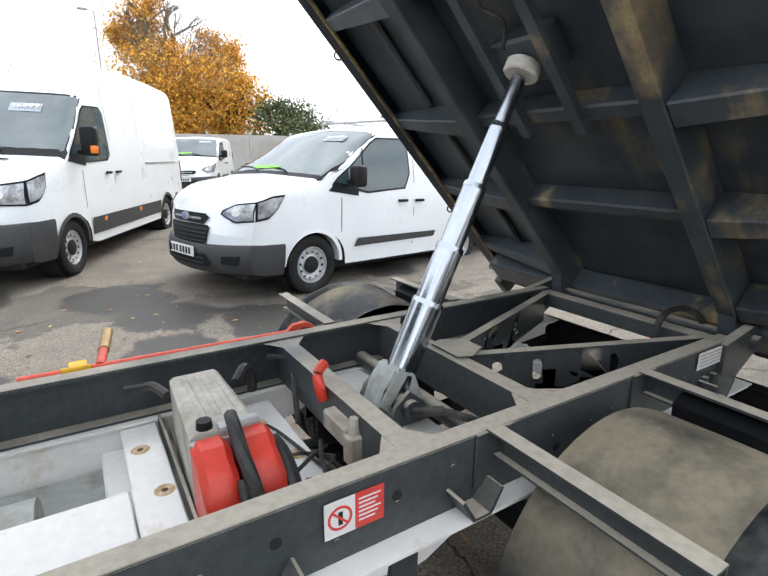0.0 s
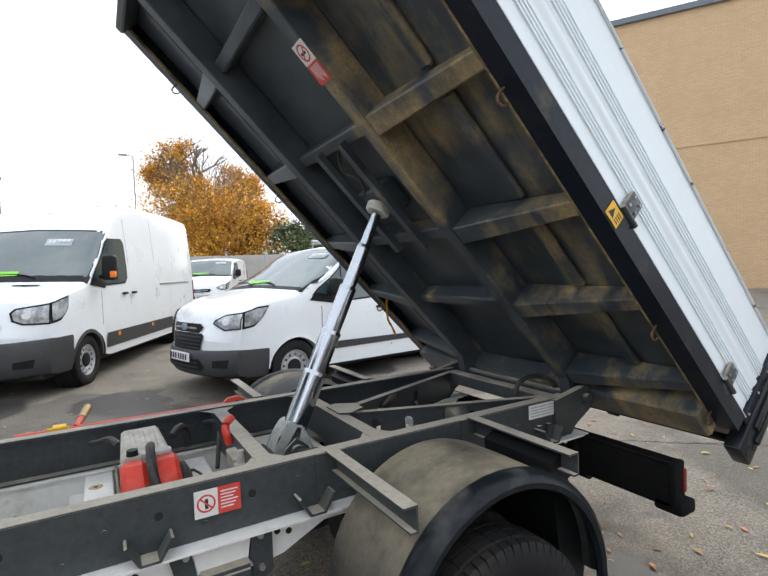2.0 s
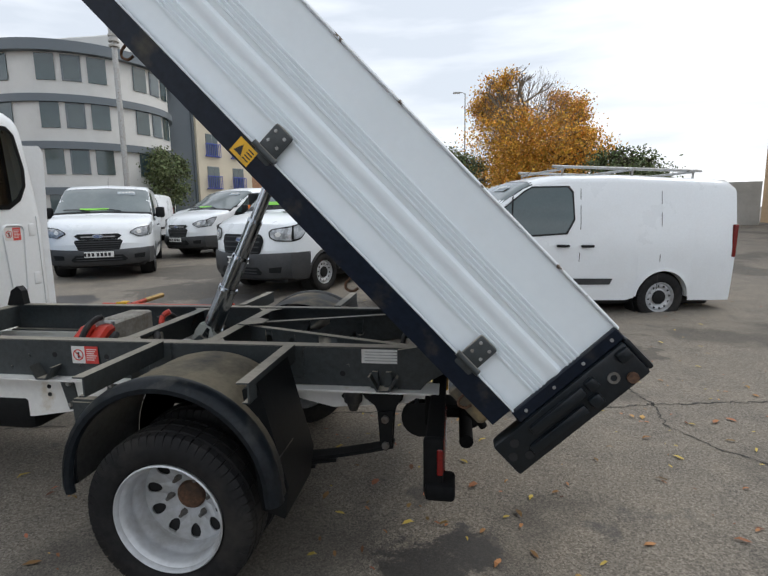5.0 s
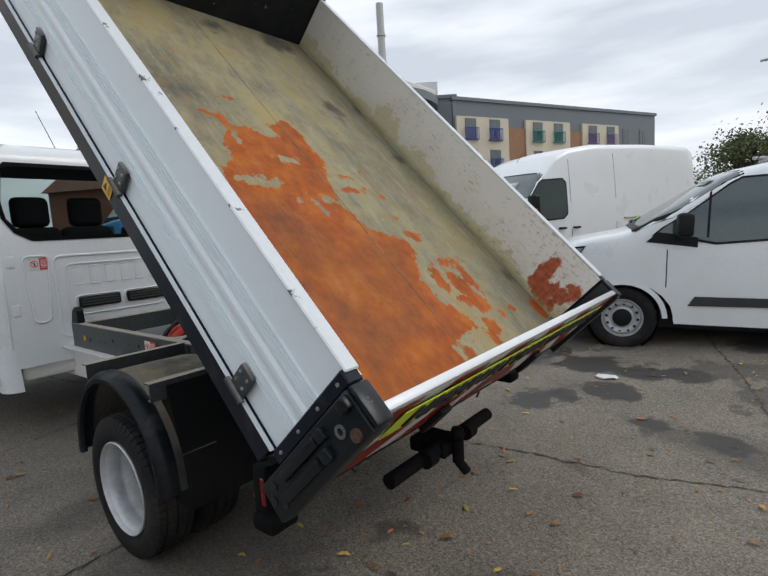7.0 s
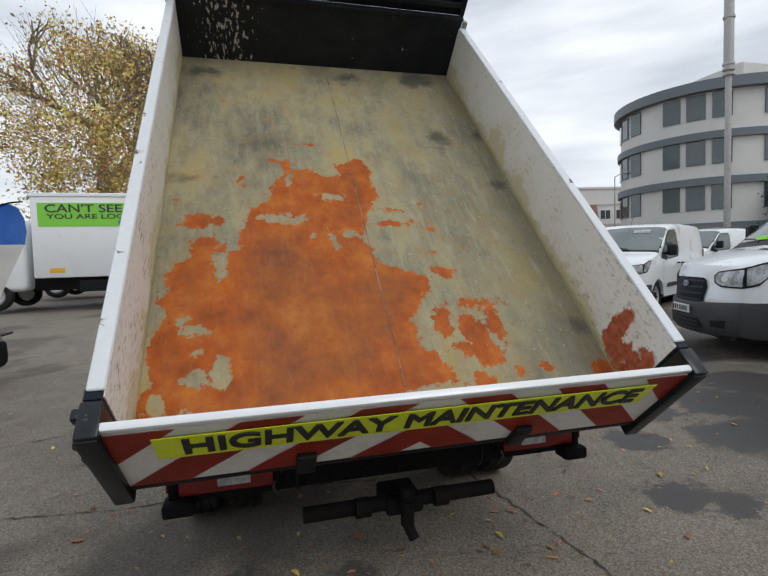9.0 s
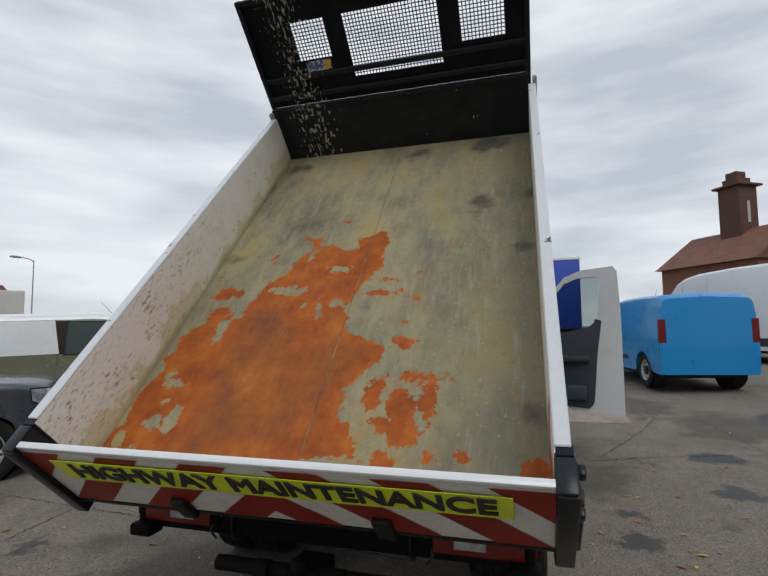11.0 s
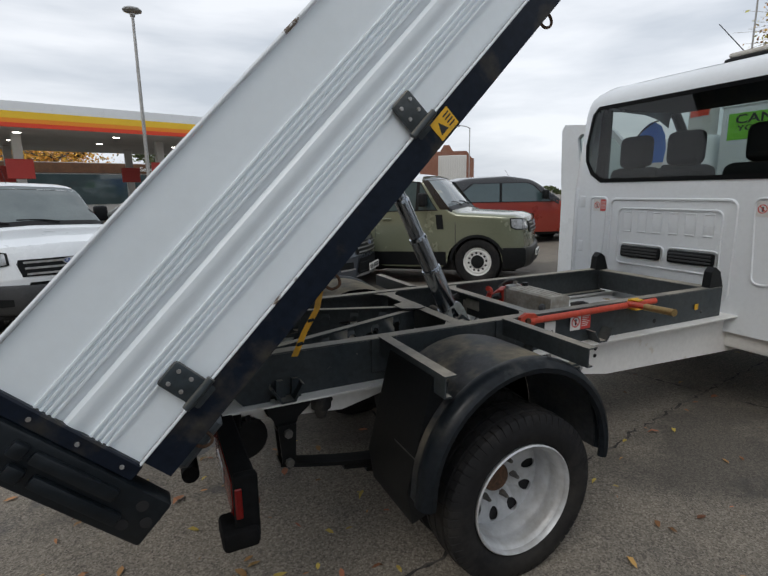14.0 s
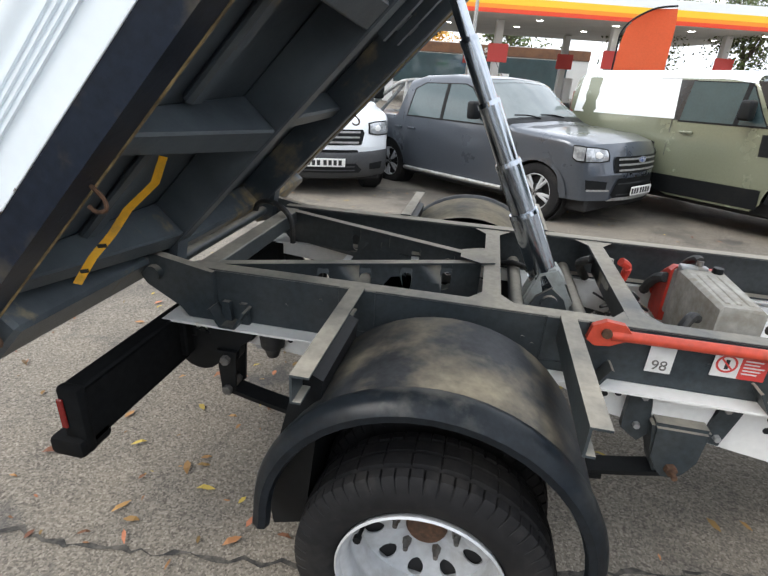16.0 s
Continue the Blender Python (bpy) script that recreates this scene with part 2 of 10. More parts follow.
M_seat = surface("dark_seat_cloth", (0.02, 0.021, 0.024), 0.9, fine=200, fine_amt=0.3, bump=0.3)
M_door_in = surface("blue_grey_door_trim", (0.045, 0.058, 0.078), 0.55, stain=(0.06, 0.072, 0.088), fine_amt=0.1, bump=0.1, bump_scale=250)
# opaque panes: sky reflection and the view inside are put into the colour
M_pane = surface("dark_window_pane", (0.045, 0.072, 0.078), 0.05, stain=(0.06, 0.095, 0.10), stain_at=(0.35, 0.75), scale=1.3, fine_amt=0.1, bump=0.0, rough_var=0.02, spec=0.8)
M_screen = surface("windscreen_glass", (0.14, 0.17, 0.172), 0.08, stain=(0.09, 0.11, 0.115), stain_at=(0.35, 0.75), fine_amt=0.05, bump=0.0, rough_var=0.03, spec=0.8, scale=1.6)
M_glass = glass("clear_glass")
M_tint = glass("tinted_glass", (0.36, 0.41, 0.40))
M_lamp = surface("headlamp_lens", (0.50, 0.52, 0.54), 0.12, 0.3, stain=(0.25, 0.26, 0.27), stain_at=(0.45, 0.6), fine_amt=0.2, bump=0, scale=9)
M_redlamp = surface("red_lamp_lens", (0.15, 0.007, 0.006), 0.2, fine_amt=0.1, bump=0.05, fine=90)
M_orange = surface("orange_lens", (0.8, 0.2, 0.02), 0.25, fine_amt=0.05, bump=0.0)
M_plate = surface("white_plate", (0.75, 0.75, 0.73), 0.4, fine_amt=0.03, bump=0.0)
M_ink = surface("black_ink", (0.015, 0.015, 0.016), 0.5, fine_amt=0.1, bump=0.0)
M_stick_r = surface("red_sticker", (0.62, 0.06, 0.05), 0.4, stain=(0.5, 0.25, 0.2), stain_at=(0.6, 0.9), fine_amt=0.06, bump=0.0, scale=12)
M_stick_w = surface("white_sticker", (0.72, 0.72, 0.7), 0.4, stain=(0.5, 0.48, 0.42), stain_at=(0.55, 0.9), fine_amt=0.05, bump=0.0, scale=12)
M_blue = surface("blue_curtain", (0.012, 0.06, 0.42), 0.5, stain=(0.01, 0.04, 0.3), fine_amt=0.06, bump=0.05, scale=0.8)
M_card = surface("pale_card", (0.38, 0.43, 0.47), 0.3, fine_amt=0.05, bump=0)
M_edge = surface("chipped_white_edge", (0.68, 0.72, 0.75), 0.4, stain=(0.10, 0.07, 0.05), stain_at=(0.62, 0.65), scale=9, fine_amt=0.03, bump=0.05)


def node_mat(name):
    ma = bpy.data.materials.new(name)
    ma.use_nodes = True
    n, l = ma.node_tree.nodes, ma.node_tree.links
    return ma, n, l, n["Principled BSDF"]


def nmath(n, l, op, a, b=None, clamp=False):
    k = n.new("ShaderNodeMath")
    k.operation, k.use_clamp = op, clamp
    for i, v in enumerate((a, b)):
        if v is None:
            continue
        if isinstance(v, (int, float)):
            k.inputs[i].default_value = v
        else:
            l.new(v, k.inputs[i])
    return k.outputs[0]


def nnoise(n, l, vec, scale, detail=6.0, rough=0.6, stretch=None):
    if stretch:
        mp = n.new("ShaderNodeMapping")
        mp.inputs["Scale"].default_value = stretch
        l.new(vec, mp.inputs["Vector"])
        vec = mp.outputs["Vector"]
    k = n.new("ShaderNodeTexNoise")
    k.inputs["Scale"].default_value, k.inputs["Detail"].default_value, k.inputs["Roughness"].default_value = scale, detail, rough
    l.new(vec, k.inputs["Vector"])
    return k.outputs["Fac"]


def nramp(n, l, fac, stops):
    k = n.new("ShaderNodeValToRGB")
    while len(k.color_ramp.elements) < len(stops):
        k.color_ramp.elements.new(0.5)
    for e, (p, c) in zip(k.color_ramp.elements, stops):
        e.position, e.color = p, (*c, 1)
    l.new(fac, k.inputs["Fac"])
    return k.outputs["Color"]


def nmix(n, l, fac, a, b):
    k = n.new("ShaderNodeMix")
    k.data_type = "RGBA"
    for i, v in (("Factor", fac), ("A", a), ("B", b)):
        if isinstance(v, tuple):
            k.inputs[i].default_value = (*v, 1)
        elif isinstance(v, (int, float)):
            k.inputs[i].default_value = v
        else:
            l.new(v, k.inputs[i])
    return k.outputs["Result"]


def nrange(n, l, v, a, b, c=0.0, d=1.0):
    k = n.new("ShaderNodeMapRange")
    for i, w in (("From Min", a), ("From Max", b), ("To Min", c), ("To Max", d)):
        k.inputs[i].default_value = w
    l.new(v, k.inputs["Value"])
    return k.outputs["Result"]


def nbump(n, l, bs, h, strength, dist=0.004):
    k = n.new("ShaderNodeBump")
    k.inputs["Strength"].default_value, k.inputs["Distance"].default_value = strength, dist
    l.new(h, k.inputs["Height"])
    l.new(k.outputs["Normal"], bs.inputs["Normal"])


def blobs(n, l, vec, spots):
    """The greatest of size minus distance over round spots in the xy plane."""
    sp_ = n.new("ShaderNodeSeparateXYZ")
    l.new(vec, sp_.inputs["Vector"])
    cb_ = n.new("ShaderNodeCombineXYZ")
    l.new(sp_.outputs["X"], cb_.inputs["X"])
    l.new(sp_.outputs["Y"], cb_.inputs["Y"])
    best = None
    for x, y, size in spots:
        d = n.new("ShaderNodeVectorMath")
        d.operation = "DISTANCE"
        l.new(cb_.outputs["Vector"], d.inputs[0])
        d.inputs[1].default_value = (x, y, 0)
        v = nmath(n, l, "SUBTRACT", size, d.outputs["Value"])
        best = v if best is None else nmath(n, l, "MAXIMUM", best, v)
    return best


def ovals(n, l, vec, spots):
    """The greatest of signed depths inside ovals: centre u, v and half sizes."""
    best = None
    for x, y, a, b in spots:
        k = n.new("ShaderNodeVectorMath")
        k.operation = "MULTIPLY_ADD"
        l.new(vec, k.inputs[0])
        k.inputs[1].default_value, k.inputs[2].default_value = (1 / a, 1 / b, 0), (-x / a, -y / b, 0)
        d = n.new("ShaderNodeVectorMath")
        d.operation = "LENGTH"
        l.new(k.outputs["Vector"], d.inputs[0])
        m = n.new("ShaderNodeMath")
        m.operation = "MULTIPLY_ADD"
        l.new(d.outputs["Value"], m.inputs[0])
        m.inputs[1].default_value, m.inputs[2].default_value = -min(a, b), min(a, b)
        best = m.outputs[0] if best is None else nmath(n, l, "MAXIMUM", best, m.outputs[0])
    return best


def along(n, l, v, tab, lo, hi):
    """A value read off a broken line over v; the line's values lie between lo and hi."""
    a, b = tab[0][0], tab[-1][0]
    f = nramp(n, l, nrange(n, l, v, a, b), [((x - a) / (b - a), ((y - lo) / (hi - lo),) * 3) for x, y in tab])
    k = n.new("ShaderNodeSeparateColor")
    l.new(f, k.inputs["Color"])
    return nrange(n, l, k.outputs["Red"], 0.0, 1.0, lo, hi)


def ruffled(n, l, vec, coarse, fine_):
    """Coordinates pushed about by noise at two sizes, for ragged outlines."""
    out = vec
    for scale, amount in ((7.0, coarse), (24.0, fine_), (70.0, 0.35 * fine_)):
        k = n.new("ShaderNodeTexNoise")
        k.inputs["Scale"].default_value, k.inputs["Detail"].default_value, k.inputs["Roughness"].default_value = scale, 5.0, 0.6
        l.new(vec, k.inputs["Vector"])
        m = n.new("ShaderNodeVectorMath")
        m.operation = "MULTIPLY_ADD"
        l.new(k.outputs["Color"], m.inputs[0])
        m.inputs[1].default_value, m.inputs[2].default_value = (amount,) * 3, (-amount / 2,) * 3
        a = n.new("ShaderNodeVectorMath")
        a.operation = "ADD"
        l.new(out, a.inputs[0])
        l.new(m.outputs["Vector"], a.inputs[1])
        out = a.outputs["Vector"]
    return out


# bed floor: dull zinc-grey sheet, scoured to orange rust towards the tail
M_bedfloor, n, l, bs = node_mat("rusted_bed_floor")
tc = n.new("ShaderNodeTexCoord").outputs["Object"]
rag = ruffled(n, l, tc, 0.075, 0.055)
sp = n.new("ShaderNodeSeparateXYZ")
l.new(rag, sp.inputs["Vector"])
X, Y = sp.outputs["X"], sp.outputs["Y"]
# the two edges of the worn area along the bed, loose patches of rust and islands of sound sheet
EDGE_NEAR = [(-1.60, 0.30), (-1.53, 0.0), (-1.45, -0.10), (-1.42, -0.34), (-1.29, -0.46), (-1.16, -0.48), (-1.07, -0.60), (-0.87, -0.63), (-0.79, -0.66), (-0.73, -0.86), (-0.64, -0.96), (-0.55, -0.93), (-0.47, -0.99), (-0.40, -0.93), (-0.32, -0.98), (-0.16, -1.0), (-0.07, -0.95), (0.0, -1.03), (0.26, -1.03)]
EDGE_OFF = [(-1.60, 0.0), (-1.53, 0.09), (-1.45, 0.12), (-1.17, 0.12), (-1.07, 0.08), (-1.0, 0.03), (-0.87, -0.02), (-0.74, 0.02), (-0.66, 0.04), (-0.61, 0.20), (-0.55, 0.26), (-0.46, 0.24), (-0.38, 0.18), (-0.29, 0.10), (-0.20, 0.13), (-0.08, 0.20), (0.03, 0.24), (0.10, 0.10), (0.26, 0.02)]
RUST = [(-0.22, 0.40, 0.09, 0.075), (-1.50, -0.42, 0.022, 0.06), (-1.45, -0.37, 0.06, 0.025), (-1.68, -0.25, 0.014, 0.04), (-0.985, -0.82, 0.055, 0.10), (-0.79, -0.78, 0.10, 0.075), (-0.38, 0.45, 0.035, 0.11), (-0.28, 0.26, 0.10, 0.045), (-0.26, 0.52, 0.13, 0.035), (-0.09, 0.42, 0.08, 0.07), (-0.13, 0.33, 0.05, 0.09), (-0.60, 0.34, 0.045, 0.06), (-0.74, 0.34, 0.018, 0.03), (0.0, 0.67, 0.025, 0.03), (0.02, 0.55, 0.016, 0.035), (0.06, 0.96, 0.07, 0.06), (-1.07, 0.19, 0.016, 0.04), (-0.96, 0.13, 0.016, 0.11), (-1.34, -0.62, 0.03, 0.015), (0.05, 0.36, 0.05, 0.05), (-1.26, -0.60, 0.02, 0.02), (0.12, 0.30, 0.06, 0.04), (-0.90, 0.38, 0.012, 0.018), (-1.13, 0.37, 0.013, 0.010)]
SOUND = [(-1.0, -0.42, 0.035, 0.11), (-1.18, -0.13, 0.032, 0.075), (-0.88, -0.07, 0.025, 0.04), (-0.84, -0.17, 0.045, 0.015), (-0.86, -0.27, 0.018, 0.018), (-0.31, -0.81, 0.024, 0.045), (-0.37, -0.87, 0.015, 0.022), (-0.20, -0.80, 0.024, 0.026), (-0.10, -0.71, 0.06, 0.034), (-0.08, -0.80, 0.035, 0.045), (-1.42, -0.14, 0.055, 0.085), (-0.09, 0.27, 0.045, 0.05), (-0.18, 0.16, 0.06, 0.035), (-0.68, -0.72, 0.10, 0.025), (-0.90, -0.70, 0.08, 0.035), (0.07, 0.14, 0.03, 0.12), (0.10, -0.86, 0.05, 0.05), (0.03, -0.94, 0.03, 0.03), (-1.33, -0.36, 0.05, 0.02), (0.12, -0.02, 0.05, 0.02)]
blot = nnoise(n, l, tc, 6.5, 9.0, 0.6)
mass = nmath(n, l, "MINIMUM", nmath(n, l, "SUBTRACT", Y, along(n, l, X, EDGE_NEAR, -1.1, 0.4)), nmath(n, l, "SUBTRACT", along(n, l, X, EDGE_OFF, -0.2, 0.4), Y))
field = nmath(n, l, "MAXIMUM", mass, ovals(n, l, rag, RUST))
field = nmath(n, l, "MINIMUM", field, nmath(n, l, "MULTIPLY", ovals(n, l, rag, SOUND), -1.0))
speck = nmath(n, l, "MULTIPLY", nmath(n, l, "SUBTRACT", nnoise(n, l, tc, 19.0, 6.0, 0.65), 0.51), 0.13)
field = nmath(n, l, "ADD", field, speck)
so = n.new("ShaderNodeSeparateXYZ")
l.new(tc, so.inputs["Vector"])
stray = nmath(n, l, "ADD", nnoise(n, l, tc, 13.0, 4.0, 0.55), nmath(n, l, "MULTIPLY", nrange(n, l, so.outputs["X"], -1.7, -1.0), nrange(n, l, so.outputs["Y"], -0.2, -0.6, 0.0, 0.05)))
field = nmath(n, l, "MAXIMUM", field, nmath(n, l, "MULTIPLY", nmath(n, l, "SUBTRACT", stray, 0.745), 0.3))
mask = nrange(n, l, field, -0.004, 0.005)
inner = nrange(n, l, field, 0.0, 0.16)
rust_edge = nramp(n, l, nnoise(n, l, tc, 8.0, 8.0, 0.62), [(0.30, (0.26, 0.062, 0.014)), (0.50, (0.42, 0.10, 0.016)), (0.70, (0.52, 0.165, 0.026))])
rust_deep = nramp(n, l, nnoise(n, l, tc, 4.0, 10.0, 0.66), [(0.28, (0.14, 0.058, 0.032)), (0.42, (0.25, 0.085, 0.032)), (0.58, (0.36, 0.115, 0.028)), (0.74, (0.46, 0.18, 0.048))])
rust = nmix(n, l, nmath(n, l, "MULTIPLY", inner, 0.85), rust_edge, rust_deep)
# paler dust and long scrapes over the rust
rust = nmix(n, l, nmath(n, l, "MULTIPLY", nrange(n, l, nnoise(n, l, tc, 34.0, 4.0, 0.62, (0.16, 1.0, 1.0)), 0.54, 0.70), 0.30), rust, (0.36, 0.17, 0.075))
rust = nmix(n, l, nmath(n, l, "MULTIPLY", nrange(n, l, nnoise(n, l, tc, 70.0, 3.0, 0.6), 0.60, 0.72), 0.35), rust, (0.08, 0.035, 0.022))
zinc = nramp(n, l, nnoise(n, l, tc, 2.8, 10.0, 0.70, (0.6, 1.2, 1)), [(0.30, (0.12, 0.12, 0.095)), (0.42, (0.23, 0.22, 0.155)), (0.54, (0.35, 0.315, 0.19)), (0.68, (0.40, 0.32, 0.13))])
# greyer, grimier sheet on the offside
zinc = nmix(n, l, nmath(n, l, "MULTIPLY", nrange(n, l, nmath(n, l, "ADD", so.outputs["Y"], nmath(n, l, "MULTIPLY", blot, 0.8)), 0.5, 1.25), 0.55), zinc, (0.155, 0.155, 0.115))
fleck = nrange(n, l, nnoise(n, l, tc, 46.0, 3.0), 0.62, 0.7)
zinc = nmix(n, l, nmath(n, l, "MULTIPLY", fleck, 0.55), zinc, (0.42, 0.40, 0.33))
zinc = nmix(n, l, nmath(n, l, "MULTIPLY", nrange(n, l, nnoise(n, l, tc, 30.0, 4.0, 0.6, (0.12, 1.0, 1.0)), 0.55, 0.72), 0.45), zinc, (0.40, 0.38, 0.30))
zinc = nmix(n, l, nmath(n, l, "MULTIPLY", nrange(n, l, nnoise(n, l, tc, 22.0, 6.0, 0.7), 0.56, 0.72), 0.5), zinc, (0.11, 0.105, 0.085))
# rust bloom thinning out beyond the edges
zinc = nmix(n, l, nmath(n, l, "MULTIPLY", nrange(n, l, field, -0.10, 0.0), nmath(n, l, "MULTIPLY", nrange(n, l, blot, 0.42, 0.62), 0.35)), zinc, (0.36, 0.21, 0.08))
dark = nmath(n, l, "ADD", blobs(n, l, tc, [(-1.81, 0.66, 0.06), (-1.69, 0.65, 0.03), (-2.54, -0.91, 0.07), (-2.55, -0.78, 0.04), (-1.31, 0.94, 0.05), (-2.58, 0.14, 0.08), (-2.62, 0.7, 0.12), (-1.88, 1.0, 0.06), (-0.2, 0.95, 0.02), (-1.34, -0.93, 0.03), (-2.69, -0.24, 0.03)]), nmath(n, l, "MULTIPLY", nmath(n, l, "SUBTRACT", blot, 0.5), 0.3))
zinc = nmix(n, l, nmath(n, l, "MULTIPLY", nrange(n, l, dark, -0.03, 0.05), 0.75), zinc, (0.05, 0.052, 0.055))
l.new(nmix(n, l, mask, zinc, rust), bs.inputs["Base Color"])
l.new(nrange(n, l, blot, 0.3, 0.7, 0.58, 0.82), bs.inputs["Roughness"])
bs.inputs["Specular IOR Level"].default_value = 0.2
nbump(n, l, bs, nmath(n, l, "ADD", nnoise(n, l, tc, 38.0, 5.0), nmath(n, l, "MULTIPLY", mask, -0.8)), 0.35, 0.003)

# inner faces of the sides: white paint with yellowed grime and scratches
M_inner, n, l, bs = node_mat("scratched_inner_paint")
tc = n.new("ShaderNodeTexCoord").outputs["Object"]
sp = n.new("ShaderNodeSeparateXYZ")
l.new(tc, sp.inputs["Vector"])
big = nnoise(n, l, tc, 3.2, 9.0, 0.66)
grime = nmath(n, l, "ADD", nmath(n, l, "MULTIPLY", big, 1.5), nrange(n, l, sp.outputs["Z"], 0.18, 0.50, 0.42, -0.3))
paint = nramp(n, l, grime, [(0.55, (0.74, 0.74, 0.70)), (0.95, (0.68, 0.66, 0.58)), (1.3, (0.58, 0.53, 0.36))])
scr = nrange(n, l, nnoise(n, l, tc, 24.0, 6.0, 0.7, (1.0, 1.0, 2.2)), 0.545, 0.60)
paint = nmix(n, l, nmath(n, l, "MULTIPLY", nmath(n, l, "MULTIPLY", scr, 0.45), nrange(n, l, nmath(n, l, "ADD", big, nrange(n, l, sp.outputs["X"], -1.6, -0.2, -0.10, 0.10)), 0.44, 0.60)), paint, (0.13, 0.095, 0.065))
nick = nrange(n, l, nnoise(n, l, tc, 55.0, 3.0, 0.6, (0.35, 1.0, 1.3)), 0.63, 0.67)
paint = nmix(n, l, nmath(n, l, "MULTIPLY", nick, 0.5), paint, (0.16, 0.13, 0.10))
# torn rust patch by the offside tail corner, brown scrapes on the nearside
rag = ruffled(n, l, tc, 0.09, 0.07)
sr = n.new("ShaderNodeSeparateXYZ")
l.new(rag, sr.inputs["Vector"])
flat = n.new("ShaderNodeCombineXYZ")
l.new(sr.outputs["X"], flat.inputs["X"])
l.new(sr.outputs["Z"], flat.inputs["Y"])
off_side = nrange(n, l, sp.outputs["Y"], -0.2, 0.2)
torn = ovals(n, l, flat.outputs["Vector"], [(-0.07, 0.34, 0.055, 0.12), (-0.02, 0.25, 0.09, 0.07), (0.07, 0.31, 0.07, 0.055), (0.12, 0.38, 0.05, 0.06), (0.05, 0.21, 0.07, 0.04)])
torn = nmath(n, l, "ADD", torn, nmath(n, l, "MULTIPLY", nmath(n, l, "SUBTRACT", nnoise(n, l, tc, 26.0, 5.0, 0.65, (1, 1, 0.5)), 0.5), 0.10))
paint = nmix(n, l, nmath(n, l, "MULTIPLY", nrange(n, l, torn, -0.006, 0.008), off_side), paint, nramp(n, l, nnoise(n, l, tc, 30.0, 5.0), [(0.35, (0.26, 0.05, 0.02)), (0.65, (0.46, 0.12, 0.05))]))
scrape = nmath(n, l, "ADD", ovals(n, l, flat.outputs["Vector"], [(-0.62, 0.44, 0.10, 0.09), (-0.52, 0.34, 0.12, 0.07), (-0.22, 0.35, 0.16, 0.06), (0.02, 0.46, 0.09, 0.07), (0.11, 0.36, 0.03, 0.16), (-1.5, 0.26, 0.22, 0.02), (-0.95, 0.42, 0.10, 0.05)]), nmath(n, l, "MULTIPLY", nmath(n, l, "SUBTRACT", nnoise(n, l, tc, 38.0, 5.0, 0.7, (0.5, 1, 1.6)), 0.60), 0.9))
paint = nmix(n, l, nmath(n, l, "MULTIPLY", nmath(n, l, "MULTIPLY", nrange(n, l, scrape, -0.01, 0.04), nmath(n, l, "SUBTRACT", 1.0, off_side)), 0.75), paint, (0.19, 0.125, 0.07))
# yellow-green moss and silt along the floor joint
moss = nmath(n, l, "ADD", nrange(n, l, sp.outputs["Z"], 0.18, 0.27, 0.30, -0.25), nnoise(n, l, tc, 5.0, 7.0, 0.66, (0.6, 1, 1.4)))
paint = nmix(n, l, nmath(n, l, "MULTIPLY", nrange(n, l, moss, 0.50, 0.78), 0.75), paint, (0.30, 0.27, 0.10))
l.new(paint, bs.inputs["Base Color"])
bs.inputs["Roughness"].default_value = 0.6
nbump(n, l, bs, nnoise(n, l, tc, 60.0, 3.0), 0.1)

# underside of the bed: green-black paint, caked with dried mud, more towards the nearside
def underside(name, lo, hi, most):
    ma, n, l, bs = node_mat(name)
    tc = n.new("ShaderNodeTexCoord").outputs["Object"]
    sp = n.new("ShaderNodeSeparateXYZ")
    l.new(tc, sp.inputs["Vector"])
    cake = nmath(n, l, "ADD", nmath(n, l, "MULTIPLY", nnoise(n, l, tc, 2.6, 7.0, 0.62), 1.5), nmath(n, l, "MULTIPLY", nnoise(n, l, tc, 7.0, 6.0, 0.6, (0.22, 1.5, 1.0)), 0.95))
    # more mud tone towards the nearside, painting in the extra light there
    cake = nmath(n, l, "ADD", cake, nrange(n, l, sp.outputs["Y"], -0.6, 0.15, 0.13, -0.22))
    fine = nnoise(n, l, tc, 70.0, 5.0, 0.65)
    steel = nramp(n, l, nnoise(n, l, tc, 5.0, 7.0, 0.6), [(0.3, (0.028, 0.036, 0.044)), (0.7, (0.072, 0.087, 0.098))])
    mud = nramp(n, l, nmath(n, l, "ADD", nmath(n, l, "MULTIPLY", fine, 0.4), nmath(n, l, "MULTIPLY", nnoise(n, l, tc, 7.0, 8.0, 0.6), 0.6)), [(0.3, (0.16, 0.112, 0.055)), (0.5, (0.36, 0.265, 0.13)), (0.7, (0.54, 0.41, 0.21))])
    caked = nrange(n, l, cake, lo, hi)
    l.new(nmix(n, l, nmath(n, l, "MULTIPLY", caked, most), steel, mud), bs.inputs["Base Color"])
    l.new(nrange(n, l, caked, 0.0, 1.0, 0.42, 0.9), bs.inputs["Roughness"])
    nbump(n, l, bs, nmath(n, l, "ADD", fine, nmath(n, l, "MULTIPLY", caked, 0.7)), 0.25, 0.003)
    return ma


M_under = underside("dark_underside_sheet", 1.30, 1.62, 0.62)
M_beam = underside("muddy_underside_steel", 1.21, 1.48, 0.82)

